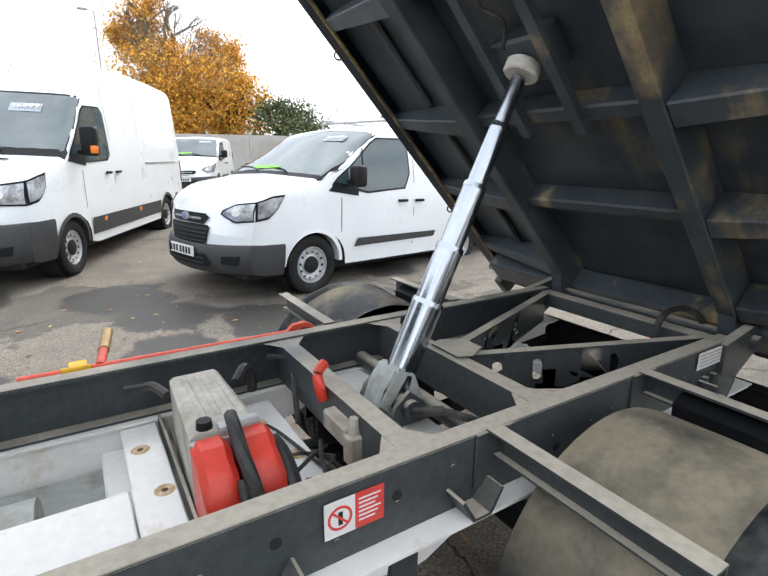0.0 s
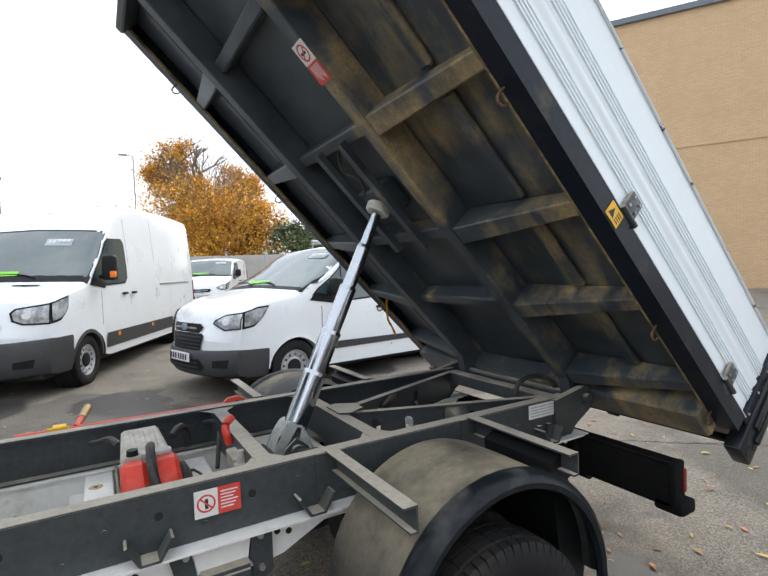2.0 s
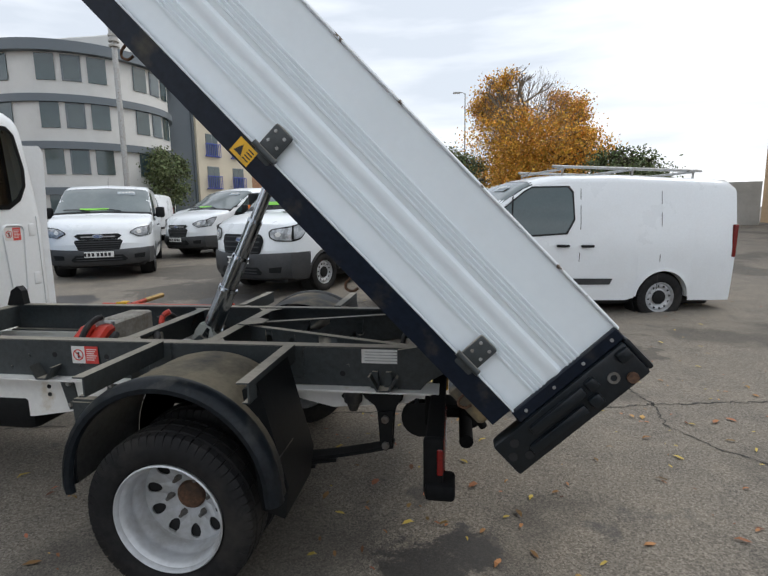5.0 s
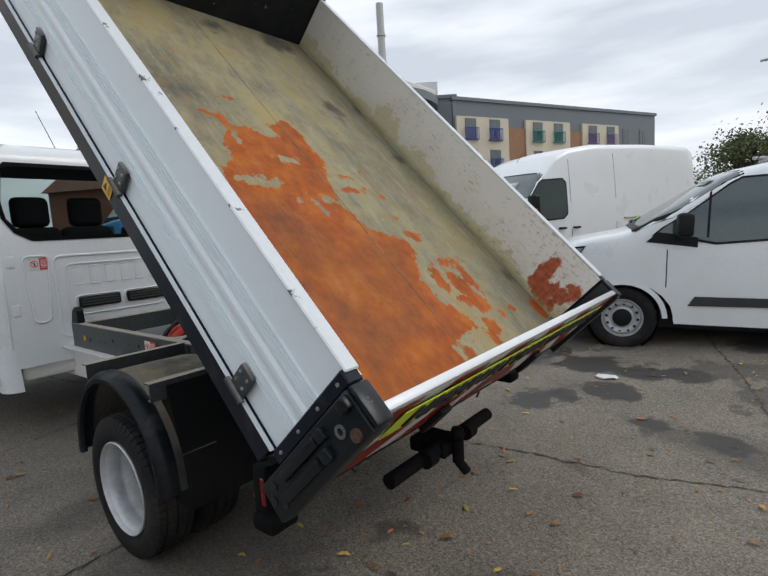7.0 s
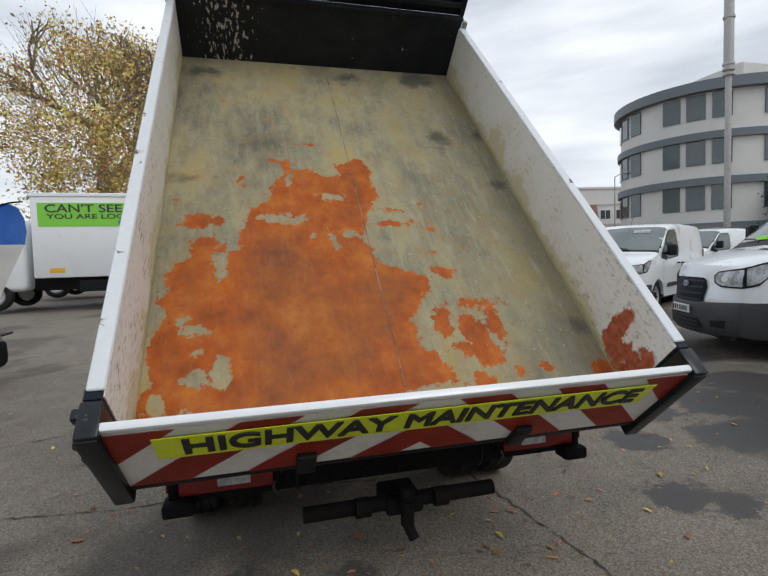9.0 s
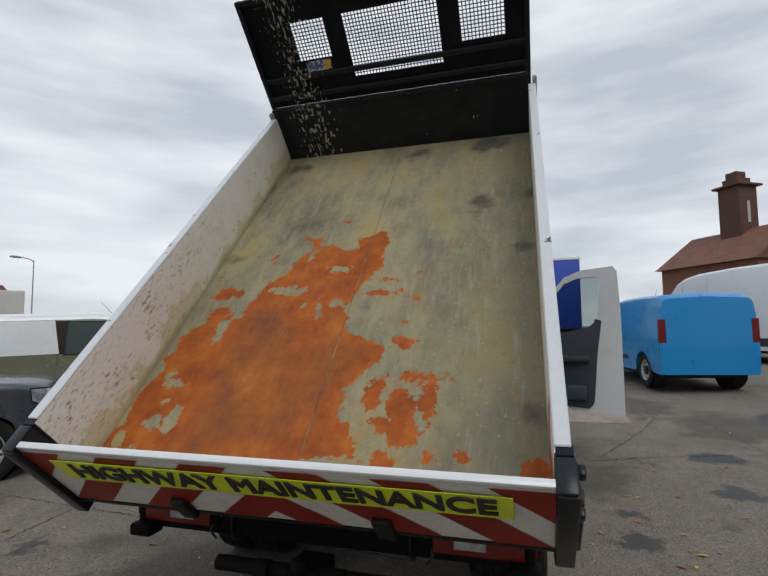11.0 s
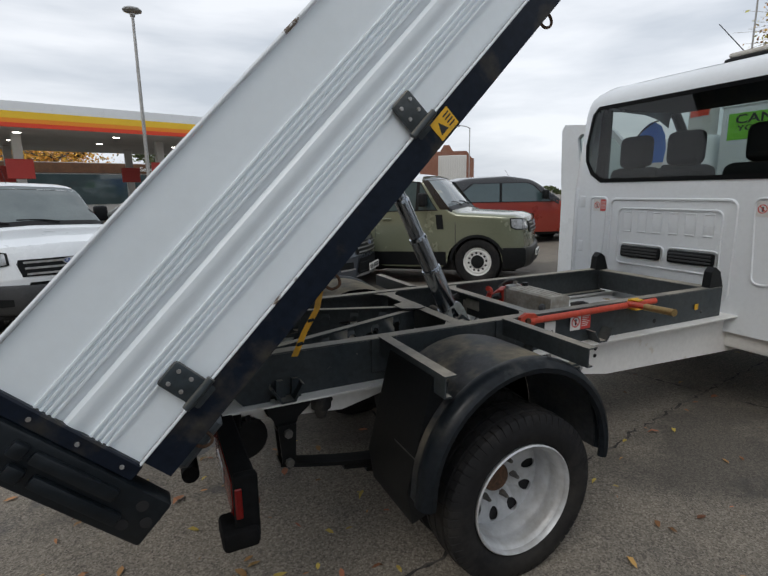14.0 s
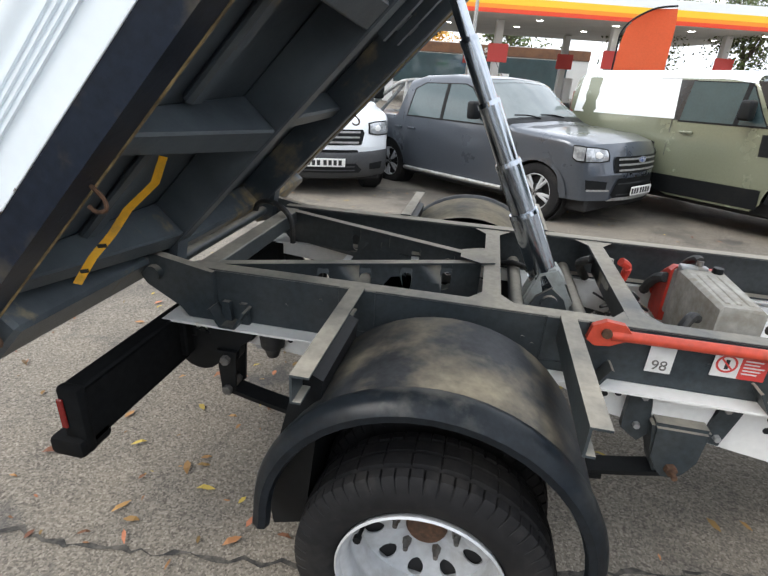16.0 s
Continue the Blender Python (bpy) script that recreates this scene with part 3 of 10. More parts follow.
# headboard: black paint scraped in patches to pale metal
M_head, n, l, bs = node_mat("scraped_black_paint")
tc = n.new("ShaderNodeTexCoord").outputs["Object"]
sp = n.new("ShaderNodeSeparateXYZ")
l.new(tc, sp.inputs["Vector"])
band = nrange(n, l, nmath(n, l, "ABSOLUTE", nmath(n, l, "ADD", sp.outputs["Y"], 0.70)), 0.06, 0.26, 1.0, 0.0)
chip = nrange(n, l, nmath(n, l, "ADD", nnoise(n, l, tc, 30.0, 6.0, 0.6, (1, 1.6, 0.7)), nmath(n, l, "MULTIPLY", band, 0.15)), 0.705, 0.722)
grey = nramp(n, l, nnoise(n, l, tc, 6.0, 7.0), [(0.35, (0.006, 0.008, 0.011)), (0.7, (0.016, 0.019, 0.023))])
l.new(nmix(n, l, chip, grey, (0.42, 0.40, 0.35)), bs.inputs["Base Color"])
bs.inputs["Roughness"].default_value = 0.5
bs.inputs["Specular IOR Level"].default_value = 0.25
nbump(n, l, bs, nnoise(n, l, tc, 50.0, 3.0), 0.12)

M_chev = surface("red_reflective_film", (0.55, 0.05, 0.03), 0.35, stain=(0.38, 0.05, 0.03), fine=240, fine_amt=0.2, bump=0.06, scale=6)
M_fluo = surface("fluorescent_yellow_film", (0.72, 0.85, 0.02), 0.4, stain=(0.6, 0.7, 0.05), fine_amt=0.04, bump=0.0, scale=6)
M_stickblue = surface("blue_sticker", (0.05, 0.09, 0.25), 0.4, stain=(0.5, 0.52, 0.55), stain_at=(0.5, 0.56), fine_amt=0.06, bump=0, scale=40)

# asphalt: coarse worn tarmac with dark damp patches and stains
M_asphalt, n, l, bs = node_mat("worn_tarmac")
tc = n.new("ShaderNodeTexCoord").outputs["Object"]
stone = n.new("ShaderNodeTexVoronoi")
stone.inputs["Scale"].default_value = 150.0
l.new(tc, stone.inputs["Vector"])
sepc = n.new("ShaderNodeSeparateColor")
l.new(stone.outputs["Color"], sepc.inputs["Color"])
grit = nnoise(n, l, tc, 60.0, 5.0, 0.7)
spk = nmath(n, l, "ADD", nmath(n, l, "MULTIPLY", sepc.outputs["Red"], 0.40), nmath(n, l, "MULTIPLY", grit, 0.60))
mid = nnoise(n, l, tc, 2.3, 9.0, 0.7)
broad = nnoise(n, l, tc, 0.5, 5.0, 0.55)
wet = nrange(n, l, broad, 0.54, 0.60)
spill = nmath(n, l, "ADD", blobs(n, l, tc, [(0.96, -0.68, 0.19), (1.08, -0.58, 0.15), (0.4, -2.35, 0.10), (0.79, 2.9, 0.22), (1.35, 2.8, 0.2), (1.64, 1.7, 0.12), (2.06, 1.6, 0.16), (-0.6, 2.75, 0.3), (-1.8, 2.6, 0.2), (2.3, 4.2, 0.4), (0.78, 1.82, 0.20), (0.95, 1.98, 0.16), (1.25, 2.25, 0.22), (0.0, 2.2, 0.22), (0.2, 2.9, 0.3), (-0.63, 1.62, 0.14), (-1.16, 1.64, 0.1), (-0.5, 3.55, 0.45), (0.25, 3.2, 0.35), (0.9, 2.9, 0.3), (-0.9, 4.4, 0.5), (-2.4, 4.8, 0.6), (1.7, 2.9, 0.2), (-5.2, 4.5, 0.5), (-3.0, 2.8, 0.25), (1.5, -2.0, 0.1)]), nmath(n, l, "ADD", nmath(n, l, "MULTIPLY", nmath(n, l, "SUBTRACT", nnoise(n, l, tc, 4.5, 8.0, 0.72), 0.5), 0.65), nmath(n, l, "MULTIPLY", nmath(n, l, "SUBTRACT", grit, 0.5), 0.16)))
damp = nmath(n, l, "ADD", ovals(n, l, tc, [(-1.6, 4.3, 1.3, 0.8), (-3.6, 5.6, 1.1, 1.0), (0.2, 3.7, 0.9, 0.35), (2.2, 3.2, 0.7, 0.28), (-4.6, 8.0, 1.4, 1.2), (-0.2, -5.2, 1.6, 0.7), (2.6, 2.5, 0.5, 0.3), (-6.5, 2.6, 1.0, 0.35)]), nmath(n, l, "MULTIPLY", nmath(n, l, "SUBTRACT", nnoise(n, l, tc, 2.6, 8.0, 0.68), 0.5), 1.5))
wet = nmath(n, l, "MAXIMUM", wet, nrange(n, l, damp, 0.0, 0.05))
oil = nmath(n, l, "MAXIMUM", nrange(n, l, spill, -0.02, 0.03), nmath(n, l, "MULTIPLY", nrange(n, l, nnoise(n, l, tc, 1.6, 6.0, 0.62), 0.62, 0.68), 0.7))
tar = nramp(n, l, spk, [(0.25, (0.112, 0.094, 0.074)), (0.45, (0.190, 0.165, 0.132)), (0.60, (0.242, 0.212, 0.170)), (0.78, (0.375, 0.335, 0.275))])
tar = nmix(n, l, nrange(n, l, mid, 0.36, 0.66, 0.0, 0.85), tar, nramp(n, l, spk, [(0.28, (0.06, 0.053, 0.045)), (0.72, (0.232, 0.208, 0.175))]))
tar = nmix(n, l, nmath(n, l, "MULTIPLY", oil, 0.86), tar, (0.028, 0.027, 0.027))
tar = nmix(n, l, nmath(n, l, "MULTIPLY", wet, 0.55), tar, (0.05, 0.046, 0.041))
l.new(tar, bs.inputs["Base Color"])
l.new(nmath(n, l, "SUBTRACT", 0.9, nmath(n, l, "MULTIPLY", oil, 0.35)), bs.inputs["Roughness"])
nbump(n, l, bs, nmath(n, l, "ADD", spk, nmath(n, l, "MULTIPLY", mid, 0.6)), 0.35, 0.005)


def dusted(name, base, dust, rough=0.45, at=(0.35, 0.62), up=(0.25, 0.8), scale=3.0, near=0.0, spec=0.35):
    """Dark paint or plastic with dried dust lying on what faces up."""
    ma, n, l, bs = node_mat(name)
    tc = n.new("ShaderNodeTexCoord").outputs["Object"]
    nz = nnoise(n, l, tc, scale, 6.0, 0.58)
    fine = nnoise(n, l, tc, 45.0, 4.0, 0.6)
    ge = n.new("ShaderNodeNewGeometry")
    sp = n.new("ShaderNodeSeparateXYZ")
    l.new(ge.outputs["Normal"], sp.inputs["Vector"])
    lie = nrange(n, l, sp.outputs["Z"], *up)
    lie = nmath(n, l, "ADD", nmath(n, l, "MULTIPLY", lie, 0.93), 0.07)
    if near:
        # raises the dust tone towards the nearside, painting that half brighter
        so = n.new("ShaderNodeSeparateXYZ")
        l.new(tc, so.inputs["Vector"])
        nz = nmath(n, l, "ADD", nz, nrange(n, l, so.outputs["Y"], -0.45, 0.45, near, 0.0))
    d = nmath(n, l, "MULTIPLY", nrange(n, l, nz, *at), lie)
    d = nmath(n, l, "MULTIPLY", d, nrange(n, l, fine, 0.25, 0.6, 0.75, 1.0))
    dark = nramp(n, l, fine, [(0.3, tuple(0.75 * c for c in base)), (0.7, tuple(1.3 * c for c in base))])
    l.new(nmix(n, l, d, dark, dust), bs.inputs["Base Color"])
    l.new(nmath(n, l, "ADD", nmath(n, l, "MULTIPLY", d, 0.45), rough), bs.inputs["Roughness"])
    bs.inputs["Specular IOR Level"].default_value = spec
    chip = nrange(n, l, nnoise(n, l, tc, 20.0, 5.0, 0.7), 0.66, 0.7)
    nbump(n, l, bs, nmath(n, l, "ADD", fine, chip), 0.12, 0.003)
    return ma


M_lip = dusted("satin_guard_lip", (0.020, 0.026, 0.033), (0.26, 0.25, 0.22), 0.30, (0.52, 0.80), (0.3, 0.95), 7.0)
M_dusty = dusted("dusty_black_plastic", (0.06, 0.064, 0.070), (0.50, 0.43, 0.31), 0.40, (0.44, 0.74), (0.1, 0.85), 5.0, 0.20)
M_frame = dusted("dark_green_grey_steel", (0.024, 0.034, 0.041), (0.42, 0.38, 0.31), 0.32, (0.26, 0.62), (0.45, 0.95), 2.6, 0.20)
M_siderail = dusted("blue_black_rail_paint", (0.008, 0.012, 0.021), (0.15, 0.125, 0.075), 0.30, (0.56, 0.72), (-0.4, 0.9), 6.0, spec=0.2)


def brick_mat(name, c1, c2, mortar, scale=1.0):
    ma, n, l, bs = node_mat(name)
    tc = n.new("ShaderNodeTexCoord").outputs["Object"]
    sp = n.new("ShaderNodeSeparateXYZ")
    l.new(tc, sp.inputs["Vector"])
    cb = n.new("ShaderNodeCombineXYZ")
    l.new(sp.outputs["X"], cb.inputs["X"])
    l.new(sp.outputs["Z"], cb.inputs["Y"])
    bk = n.new("ShaderNodeTexBrick")
    bk.inputs["Scale"].default_value = 1.0
    bk.inputs["Brick Width"].default_value, bk.inputs["Row Height"].default_value, bk.inputs["Mortar Size"].default_value = 0.225, 0.075, 0.006
    bk.inputs["Color1"].default_value, bk.inputs["Color2"].default_value, bk.inputs["Mortar"].default_value = (*c1, 1), (*c2, 1), (*mortar, 1)
    l.new(cb.outputs["Vector"], bk.inputs["Vector"])
    v = nnoise(n, l, tc, 0.7, 7.0, 0.6)
    l.new(nmix(n, l, nrange(n, l, v, 0.35, 0.75, 0.0, 0.35), bk.outputs["Color"], tuple(0.75 * a for a in c2)), bs.inputs["Base Color"])
    bs.inputs["Roughness"].default_value = 0.9
    return ma


M_brick = brick_mat("buff_brick", (0.62, 0.43, 0.255), (0.56, 0.385, 0.225), (0.42, 0.30, 0.18))
M_brick_red = brick_mat("red_brick", (0.26, 0.10, 0.06), (0.20, 0.08, 0.05), (0.25, 0.2, 0.16))
M_brick_dark = brick_mat("dark_brown_brick", (0.12, 0.055, 0.04), (0.09, 0.042, 0.032), (0.10, 0.08, 0.07))
M_brick_or = brick_mat("orange_brick", (0.36, 0.19, 0.10), (0.30, 0.15, 0.08), (0.3, 0.25, 0.2))
M_render_cream = surface("cream_render", (0.62, 0.56, 0.44), 0.85, stain=(0.55, 0.5, 0.4), fine_amt=0.04, scale=0.3)
M_clad = surface("slate_grey_cladding", (0.13, 0.155, 0.175), 0.5, stain=(0.15, 0.17, 0.19), fine_amt=0.04, scale=0.4)
M_clad_w = surface("white_cladding", (0.62, 0.62, 0.6), 0.6, stain=(0.55, 0.55, 0.53), fine_amt=0.03, scale=0.5)
M_tile = surface("clay_roof_tiles", (0.20, 0.09, 0.06), 0.85, stain=(0.13, 0.07, 0.05), fine=8, fine_amt=0.3, scale=1.0)
M_concrete = surface("pale_concrete", (0.45, 0.44, 0.41), 0.85, stain=(0.33, 0.32, 0.29), fine_amt=0.1, scale=0.6)
M_bal_blue = surface("blue_balcony", (0.03, 0.06, 0.35), 0.5, fine_amt=0.05)
M_bal_teal = surface("teal_balcony", (0.02, 0.22, 0.22), 0.5, fine_amt=0.05)
M_bal_purple = surface("purple_balcony", (0.13, 0.06, 0.25), 0.5, fine_amt=0.05)
M_green = surface("lime_green_banner", (0.22, 0.62, 0.06), 0.5, fine_amt=0.03, bump=0)
M_cyanblue = surface("bright_blue_paint", (0.01, 0.26, 0.62), 0.3, fine_amt=0.03, bump=0, coat=0.6)
M_greycar = surface("dark_grey_car_paint", (0.075, 0.086, 0.104), 0.3, 0.4, fine_amt=0.05, bump=0, coat=0.7)
M_olive = surface("olive_green_car_paint", (0.20, 0.215, 0.15), 0.25, 0.3, fine_amt=0.05, bump=0, coat=0.7)
M_redcar = surface("dark_red_car_paint", (0.28, 0.035, 0.02), 0.3, 0.2, fine_amt=0.05, bump=0, coat=0.7)
M_blackcar = surface("black_car_paint", (0.012, 0.013, 0.015), 0.25, 0.1, fine_amt=0.05, bump=0, coat=0.7)
M_can_y = surface("canopy_yellow", (0.85, 0.55, 0.03), 0.4, fine_amt=0.02, bump=0)
M_can_r = surface("canopy_red", (0.75, 0.06, 0.02), 0.4, fine_amt=0.02, bump=0)
M_can_o = surface("canopy_orange", (0.85, 0.28, 0.02), 0.4, fine_amt=0.02, bump=0)
M_flag_o = surface("orange_flag", (0.72, 0.16, 0.06), 0.7, fine_amt=0.05, bump=0.05)
M_bark = surface("bark", (0.085, 0.068, 0.052), 0.95, stain=(0.14, 0.13, 0.11), fine=30, fine_amt=0.35, bump=0.5, scale=3)
M_leaf_or = surface("autumn_leaves_orange", (0.68, 0.37, 0.055), 0.7, island=0.45, hues=0.02, fine_amt=0.25, bump=0, fine=1.2)
M_leaf_rd = surface("autumn_leaves_gold", (0.56, 0.42, 0.14), 0.7, island=0.5, hues=0.06, fine_amt=0.25, bump=0, fine=1.2)
M_leaf_gr = surface("green_leaves", (0.11, 0.14, 0.055), 0.7, island=0.5, hues=0.03, fine_amt=0.3, bump=0, fine=1.2)
M_leaf_dead = surface("fallen_leaf", (0.30, 0.145, 0.055), 0.75, island=0.6, hues=0.03, fine_amt=0.4, bump=0.1, fine=3.0)
M_leaf_yel = surface("fallen_leaf_yellow", (0.46, 0.34, 0.07), 0.75, island=0.4, fine_amt=0.3, bump=0.1, fine=3.0)

# ---- the tipper truck: front towards -x, rear axle over the origin ----
M_rustring = surface("rust_stain", (0.42, 0.27, 0.11), 0.8, stain=(0.60, 0.52, 0.38), stain_at=(0.42, 0.58), scale=30, fine_amt=0.2, bump=0)
truck = thing("tipper_truck", "white tipper truck, rusty load bed raised, both cab doors open", "truck")
TOP = 0.84


def slab(bm, x0, x1, y0, y1, z0, z1, bev=0.004):
    return box(bm, (min(x0, x1), min(y0, y1), min(z0, z1)), (max(x0, x1), max(y0, y1), max(z0, z1)), bev)


def channel(bm, x0, x1, y, side, z0, z1, web=0.008, flange=0.055):
    """A C rail along x with its web at y and its flanges towards the middle."""
    d = -side
    pts = [(y, z0), (y, z1), (y + d * flange, z1), (y + d * flange, z1 - 0.008), (y + d * web, z1 - 0.008),
           (y + d * web, z0 + 0.008), (y + d * flange, z0 + 0.008), (y + d * flange, z0)]
    return prism(bm, pts, "x", x0, x1)


for s in (-1, 1):
    # subframe rail with its rounded hinge cheek at the rear
    bm = channel(B(), -1.98, 0.86, s * 0.455, s, 0.665, TOP)
    box(bm, (-1.98, min(s * 0.455, s * 0.40), TOP), (0.9, max(s * 0.455, s * 0.40), TOP + 0.006), 0.002)
    part("subframe_rail", bm, M_frame, truck, "dark green-grey steel rail, chipped and dusty")
    cheek = [(0.80, TOP)] + [(1.005 + 0.062 * math.cos(a), 0.815 + 0.062 * math.sin(a)) for a in np.linspace(1.9, -0.9, 9)] + [(0.93, 0.70), (0.90, 0.665), (0.80, 0.665)]
    bm = prism(B(), cheek, "y", s * 0.44, s * 0.475)
    tube(bm, (1.008, s * 0.43, 0.815), (1.008, s * 0.50, 0.815), 0.028)
    part("hinge_cheek", bm, M_frame, truck)
    # white chassis rail below
    prof = [(-2.35, 0.655), (1.0, 0.655), (1.0, 0.60), (0.5, 0.555), (0.3, 0.60), (-0.35, 0.60), (-0.50, 0.53), (-1.05, 0.44), (-2.35, 0.40)]
    bm = prism(B(), prof, "y", s * 0.405, s * 0.435)
    box(bm, (-2.3, min(s * 0.38, s * 0.512), 0.655), (0.98, max(s * 0.38, s * 0.512), 0.663))
    part("chassis_rail", bm, M_white_dirty, truck, "white painted chassis rail with rust-edged holes")
    # bolts and holes on the rail's web
    rnd = random.Random(5 + s)
    for x in np.arange(-1.9, 0.8, 0.13):
        for z in (0.72, 0.77):
            if rnd.random() < 0.55:
                r = rnd.choice((0.006, 0.008, 0.013))
                xr, zr = x + rnd.uniform(-0.03, 0.03), z + rnd.uniform(-0.02, 0.03)
                part("rivet", tube(B(), (xr, s * 0.454, zr), (xr, s * (0.459 if r < 0.01 else 0.4565), zr), r, r, 10), M_frame if r < 0.01 else M_dark, truck)
    for x, z in ((-0.95, 0.56), (-0.95, 0.60), (-0.62, 0.60), (-0.52, 0.61), (-0.48, 0.60), (0.55, 0.61), (0.62, 0.60), (0.75, 0.62), (0.88, 0.60), (0.93, 0.62)):
        part("rail_hole", tube(B(), (x, s * 0.434, z), (x, s * 0.4375, z), 0.011, 0.011, 10), M_dark, truck)
    # body rests on the rail: small triangular brackets
    for x in (-0.91, -0.40, 0.74):
        bm = prism(B(), [(x - 0.065, 0.728), (x - 0.057, 0.731), (x - 0.022, 0.672), (x + 0.022, 0.672), (x + 0.057, 0.728), (x + 0.065, 0.725), (x + 0.028, 0.664), (x - 0.028, 0.664)], "y", s * 0.457, s * 0.518)
        part("rail_bracket", bm, M_frame, truck)
    for x in (0.70, 0.76):
        bm = prism(B(), [(x - 0.02, 0.665), (x + 0.02, 0.665), (x + 0.012, 0.74), (x - 0.012, 0.74)], "y", s * 0.457, s * 0.475)
        part("gusset", bm, M_frame, truck)
    # leaf-spring hanger: two bolted legs, a white bracket between them and a grey boss with its bolt
    for leg in (((-0.865, 0.652), (-0.80, 0.652), (-0.782, 0.56), (-0.79, 0.50), (-0.825, 0.495)), ((-0.605, 0.652), (-0.545, 0.652), (-0.545, 0.505), (-0.60, 0.465), (-0.628, 0.50))):
        lg_ = part("hanger_leg", prism(B(), leg, "y", s * 0.436, s * 0.462), M_frame, truck, "dark steel hanger leg bolted to the chassis")
        lx = sum(p[0] for p in leg) / 5
        for z in (0.63, 0.525):
            part("hanger_bolt", tube(B(), (lx, s * 0.46, z), (lx, s * 0.476, z), 0.012, 0.010, 6), M_steel, lg_)
    part("hanger_bracket", prism(B(), [(-0.795, 0.652), (-0.61, 0.652), (-0.625, 0.555), (-0.78, 0.555)], "y", s * 0.437, s * 0.452), M_white_dirty, truck, "white painted hanger bracket")
    bm = prism(B(), [(-0.785, 0.565), (-0.615, 0.565), (-0.635, 0.45), (-0.65, 0.395), (-0.675, 0.37), (-0.725, 0.37), (-0.75, 0.395), (-0.765, 0.45)], "y", s * 0.42, s * 0.505)
    bmesh.ops.bevel(bm, geom=bm.edges[:], offset=0.012, segments=2, affect="EDGES")
    boss = part("spring_hanger", bm, M_frame, truck, "dusty grey spring hanger boss")
    part("hanger_pin", tube(tube(B(), (-0.70, s * 0.50, 0.415), (-0.70, s * 0.522, 0.415), 0.020, 0.018, 6), (-0.70, s * 0.52, 0.415), (-0.70, s * 0.55, 0.415), 0.009, 0.009, 8), M_hub, boss, "rusty hanger bolt")
    bm = B()
    for k in range(4):
        L = 0.62 - 0.1 * k
        row = [(x, 0.40 - 0.09 * (1 - (x / 0.72) ** 2) - 0.02 * k) for x in np.linspace(-L if k else -0.71, L if k else 0.78, 14)]
        prism(bm, row + [(x, z - 0.016) for x, z in row[::-1]], "y", s * 0.43, s * 0.50)
    part("leaf_spring", bm, M_black, truck)
    bm = prism(B(), [(0.64, 0.655), (0.83, 0.655), (0.82, 0.615), (0.79, 0.60), (0.785, 0.54), (0.75, 0.51), (0.715, 0.54), (0.71, 0.60), (0.66, 0.62)], "y", s * 0.44, s * 0.50)
    bmesh.ops.bevel(bm, geom=bm.edges[:], offset=0.008, segments=1, affect="EDGES")
    sk = part("spring_shackle", bm, M_black, truck, "black spring shackle")
    for y in (0.43, 0.505):
        bm = prism(B(), [(0.715, 0.575), (0.785, 0.575), (0.775, 0.42), (0.75, 0.395), (0.725, 0.42)], "y", s * y, s * (y + 0.012))
        part("shackle_plate", bm, M_black, sk)
    for z in (0.545, 0.425):
        part("shackle_bolt", tube(B(), (0.75, s * 0.42, z), (0.75, s * 0.535, z), 0.017, 0.017, 6), M_nut, sk, "dirty shackle bolt")
    part("bump_stop", tube(tube(B(), (0.60, s * 0.47, 0.655), (0.60, s * 0.47, 0.60), 0.045, 0.04, 14), (0.60, s * 0.47, 0.60), (0.60, s * 0.47, 0.56), 0.032, 0.02, 14), M_rubber, truck)
    # outrigger arms that carry the mudguard
    for x in (-0.32, 0.315):
        bm = prism(B(), [(x + 0.022, 0.775), (x + 0.022, TOP + 0.012), (x - 0.024, TOP + 0.012), (x - 0.024, TOP + 0.006), (x + 0.016, TOP + 0.006), (x + 0.016, 0.781), (x - 0.004, 0.781), (x - 0.004, 0.775)], "y", s * 0.455, s * 0.968)
        box(bm, (x - 0.06, min(s * 0.456, s * 0.464), 0.70), (x + 0.06, max(s * 0.456, s * 0.464), TOP + 0.008), 0.003)
        part("outrigger", bm, M_frame, truck, "dark steel mudguard arm with an open end")
    # mudguard
    outer = [(-0.40, 0.41)] + [(0.01 + 0.415 * math.cos(a), 0.44 + 0.415 * math.sin(a)) for a in np.linspace(math.pi, 0, 25)] + [(0.43, 0.41)]
    bm = B()
    rows = []
    def guard_rows(steps):
        return [[(0.01 + (x - 0.01) * (1 - i_ / 0.415), s * f, 0.44 + (z - 0.44) * (1 - i_ / 0.415) if z > 0.44 else z) for x, z in outer] for f, i_ in steps]
    skin(bm, guard_rows(((0.56, 0.012), (0.60, 0.004), (0.75, 0.0), (0.935, 0.0))))
    thicken(bm, 0.004)
    mg = part("mudguard", bm, M_dusty, truck, "black plastic mudguard with dried pale dust")
    bm = B()
    skin(bm, guard_rows(((0.93, 0.001), (0.95, -0.010), (0.975, -0.012), (1.0, -0.002), (1.015, 0.018), (1.012, 0.036), (0.995, 0.042), (0.985, 0.036))))
    thicken(bm, 0.003)
    part("mudguard_lip", bm, M_lip, mg, "rounded black outer lip")
    bm = B()
    pl = [(0.01 + 0.40 * math.cos(a), 0.44 + 0.40 * math.sin(a)) for a in np.linspace(math.pi, 0, 21)]
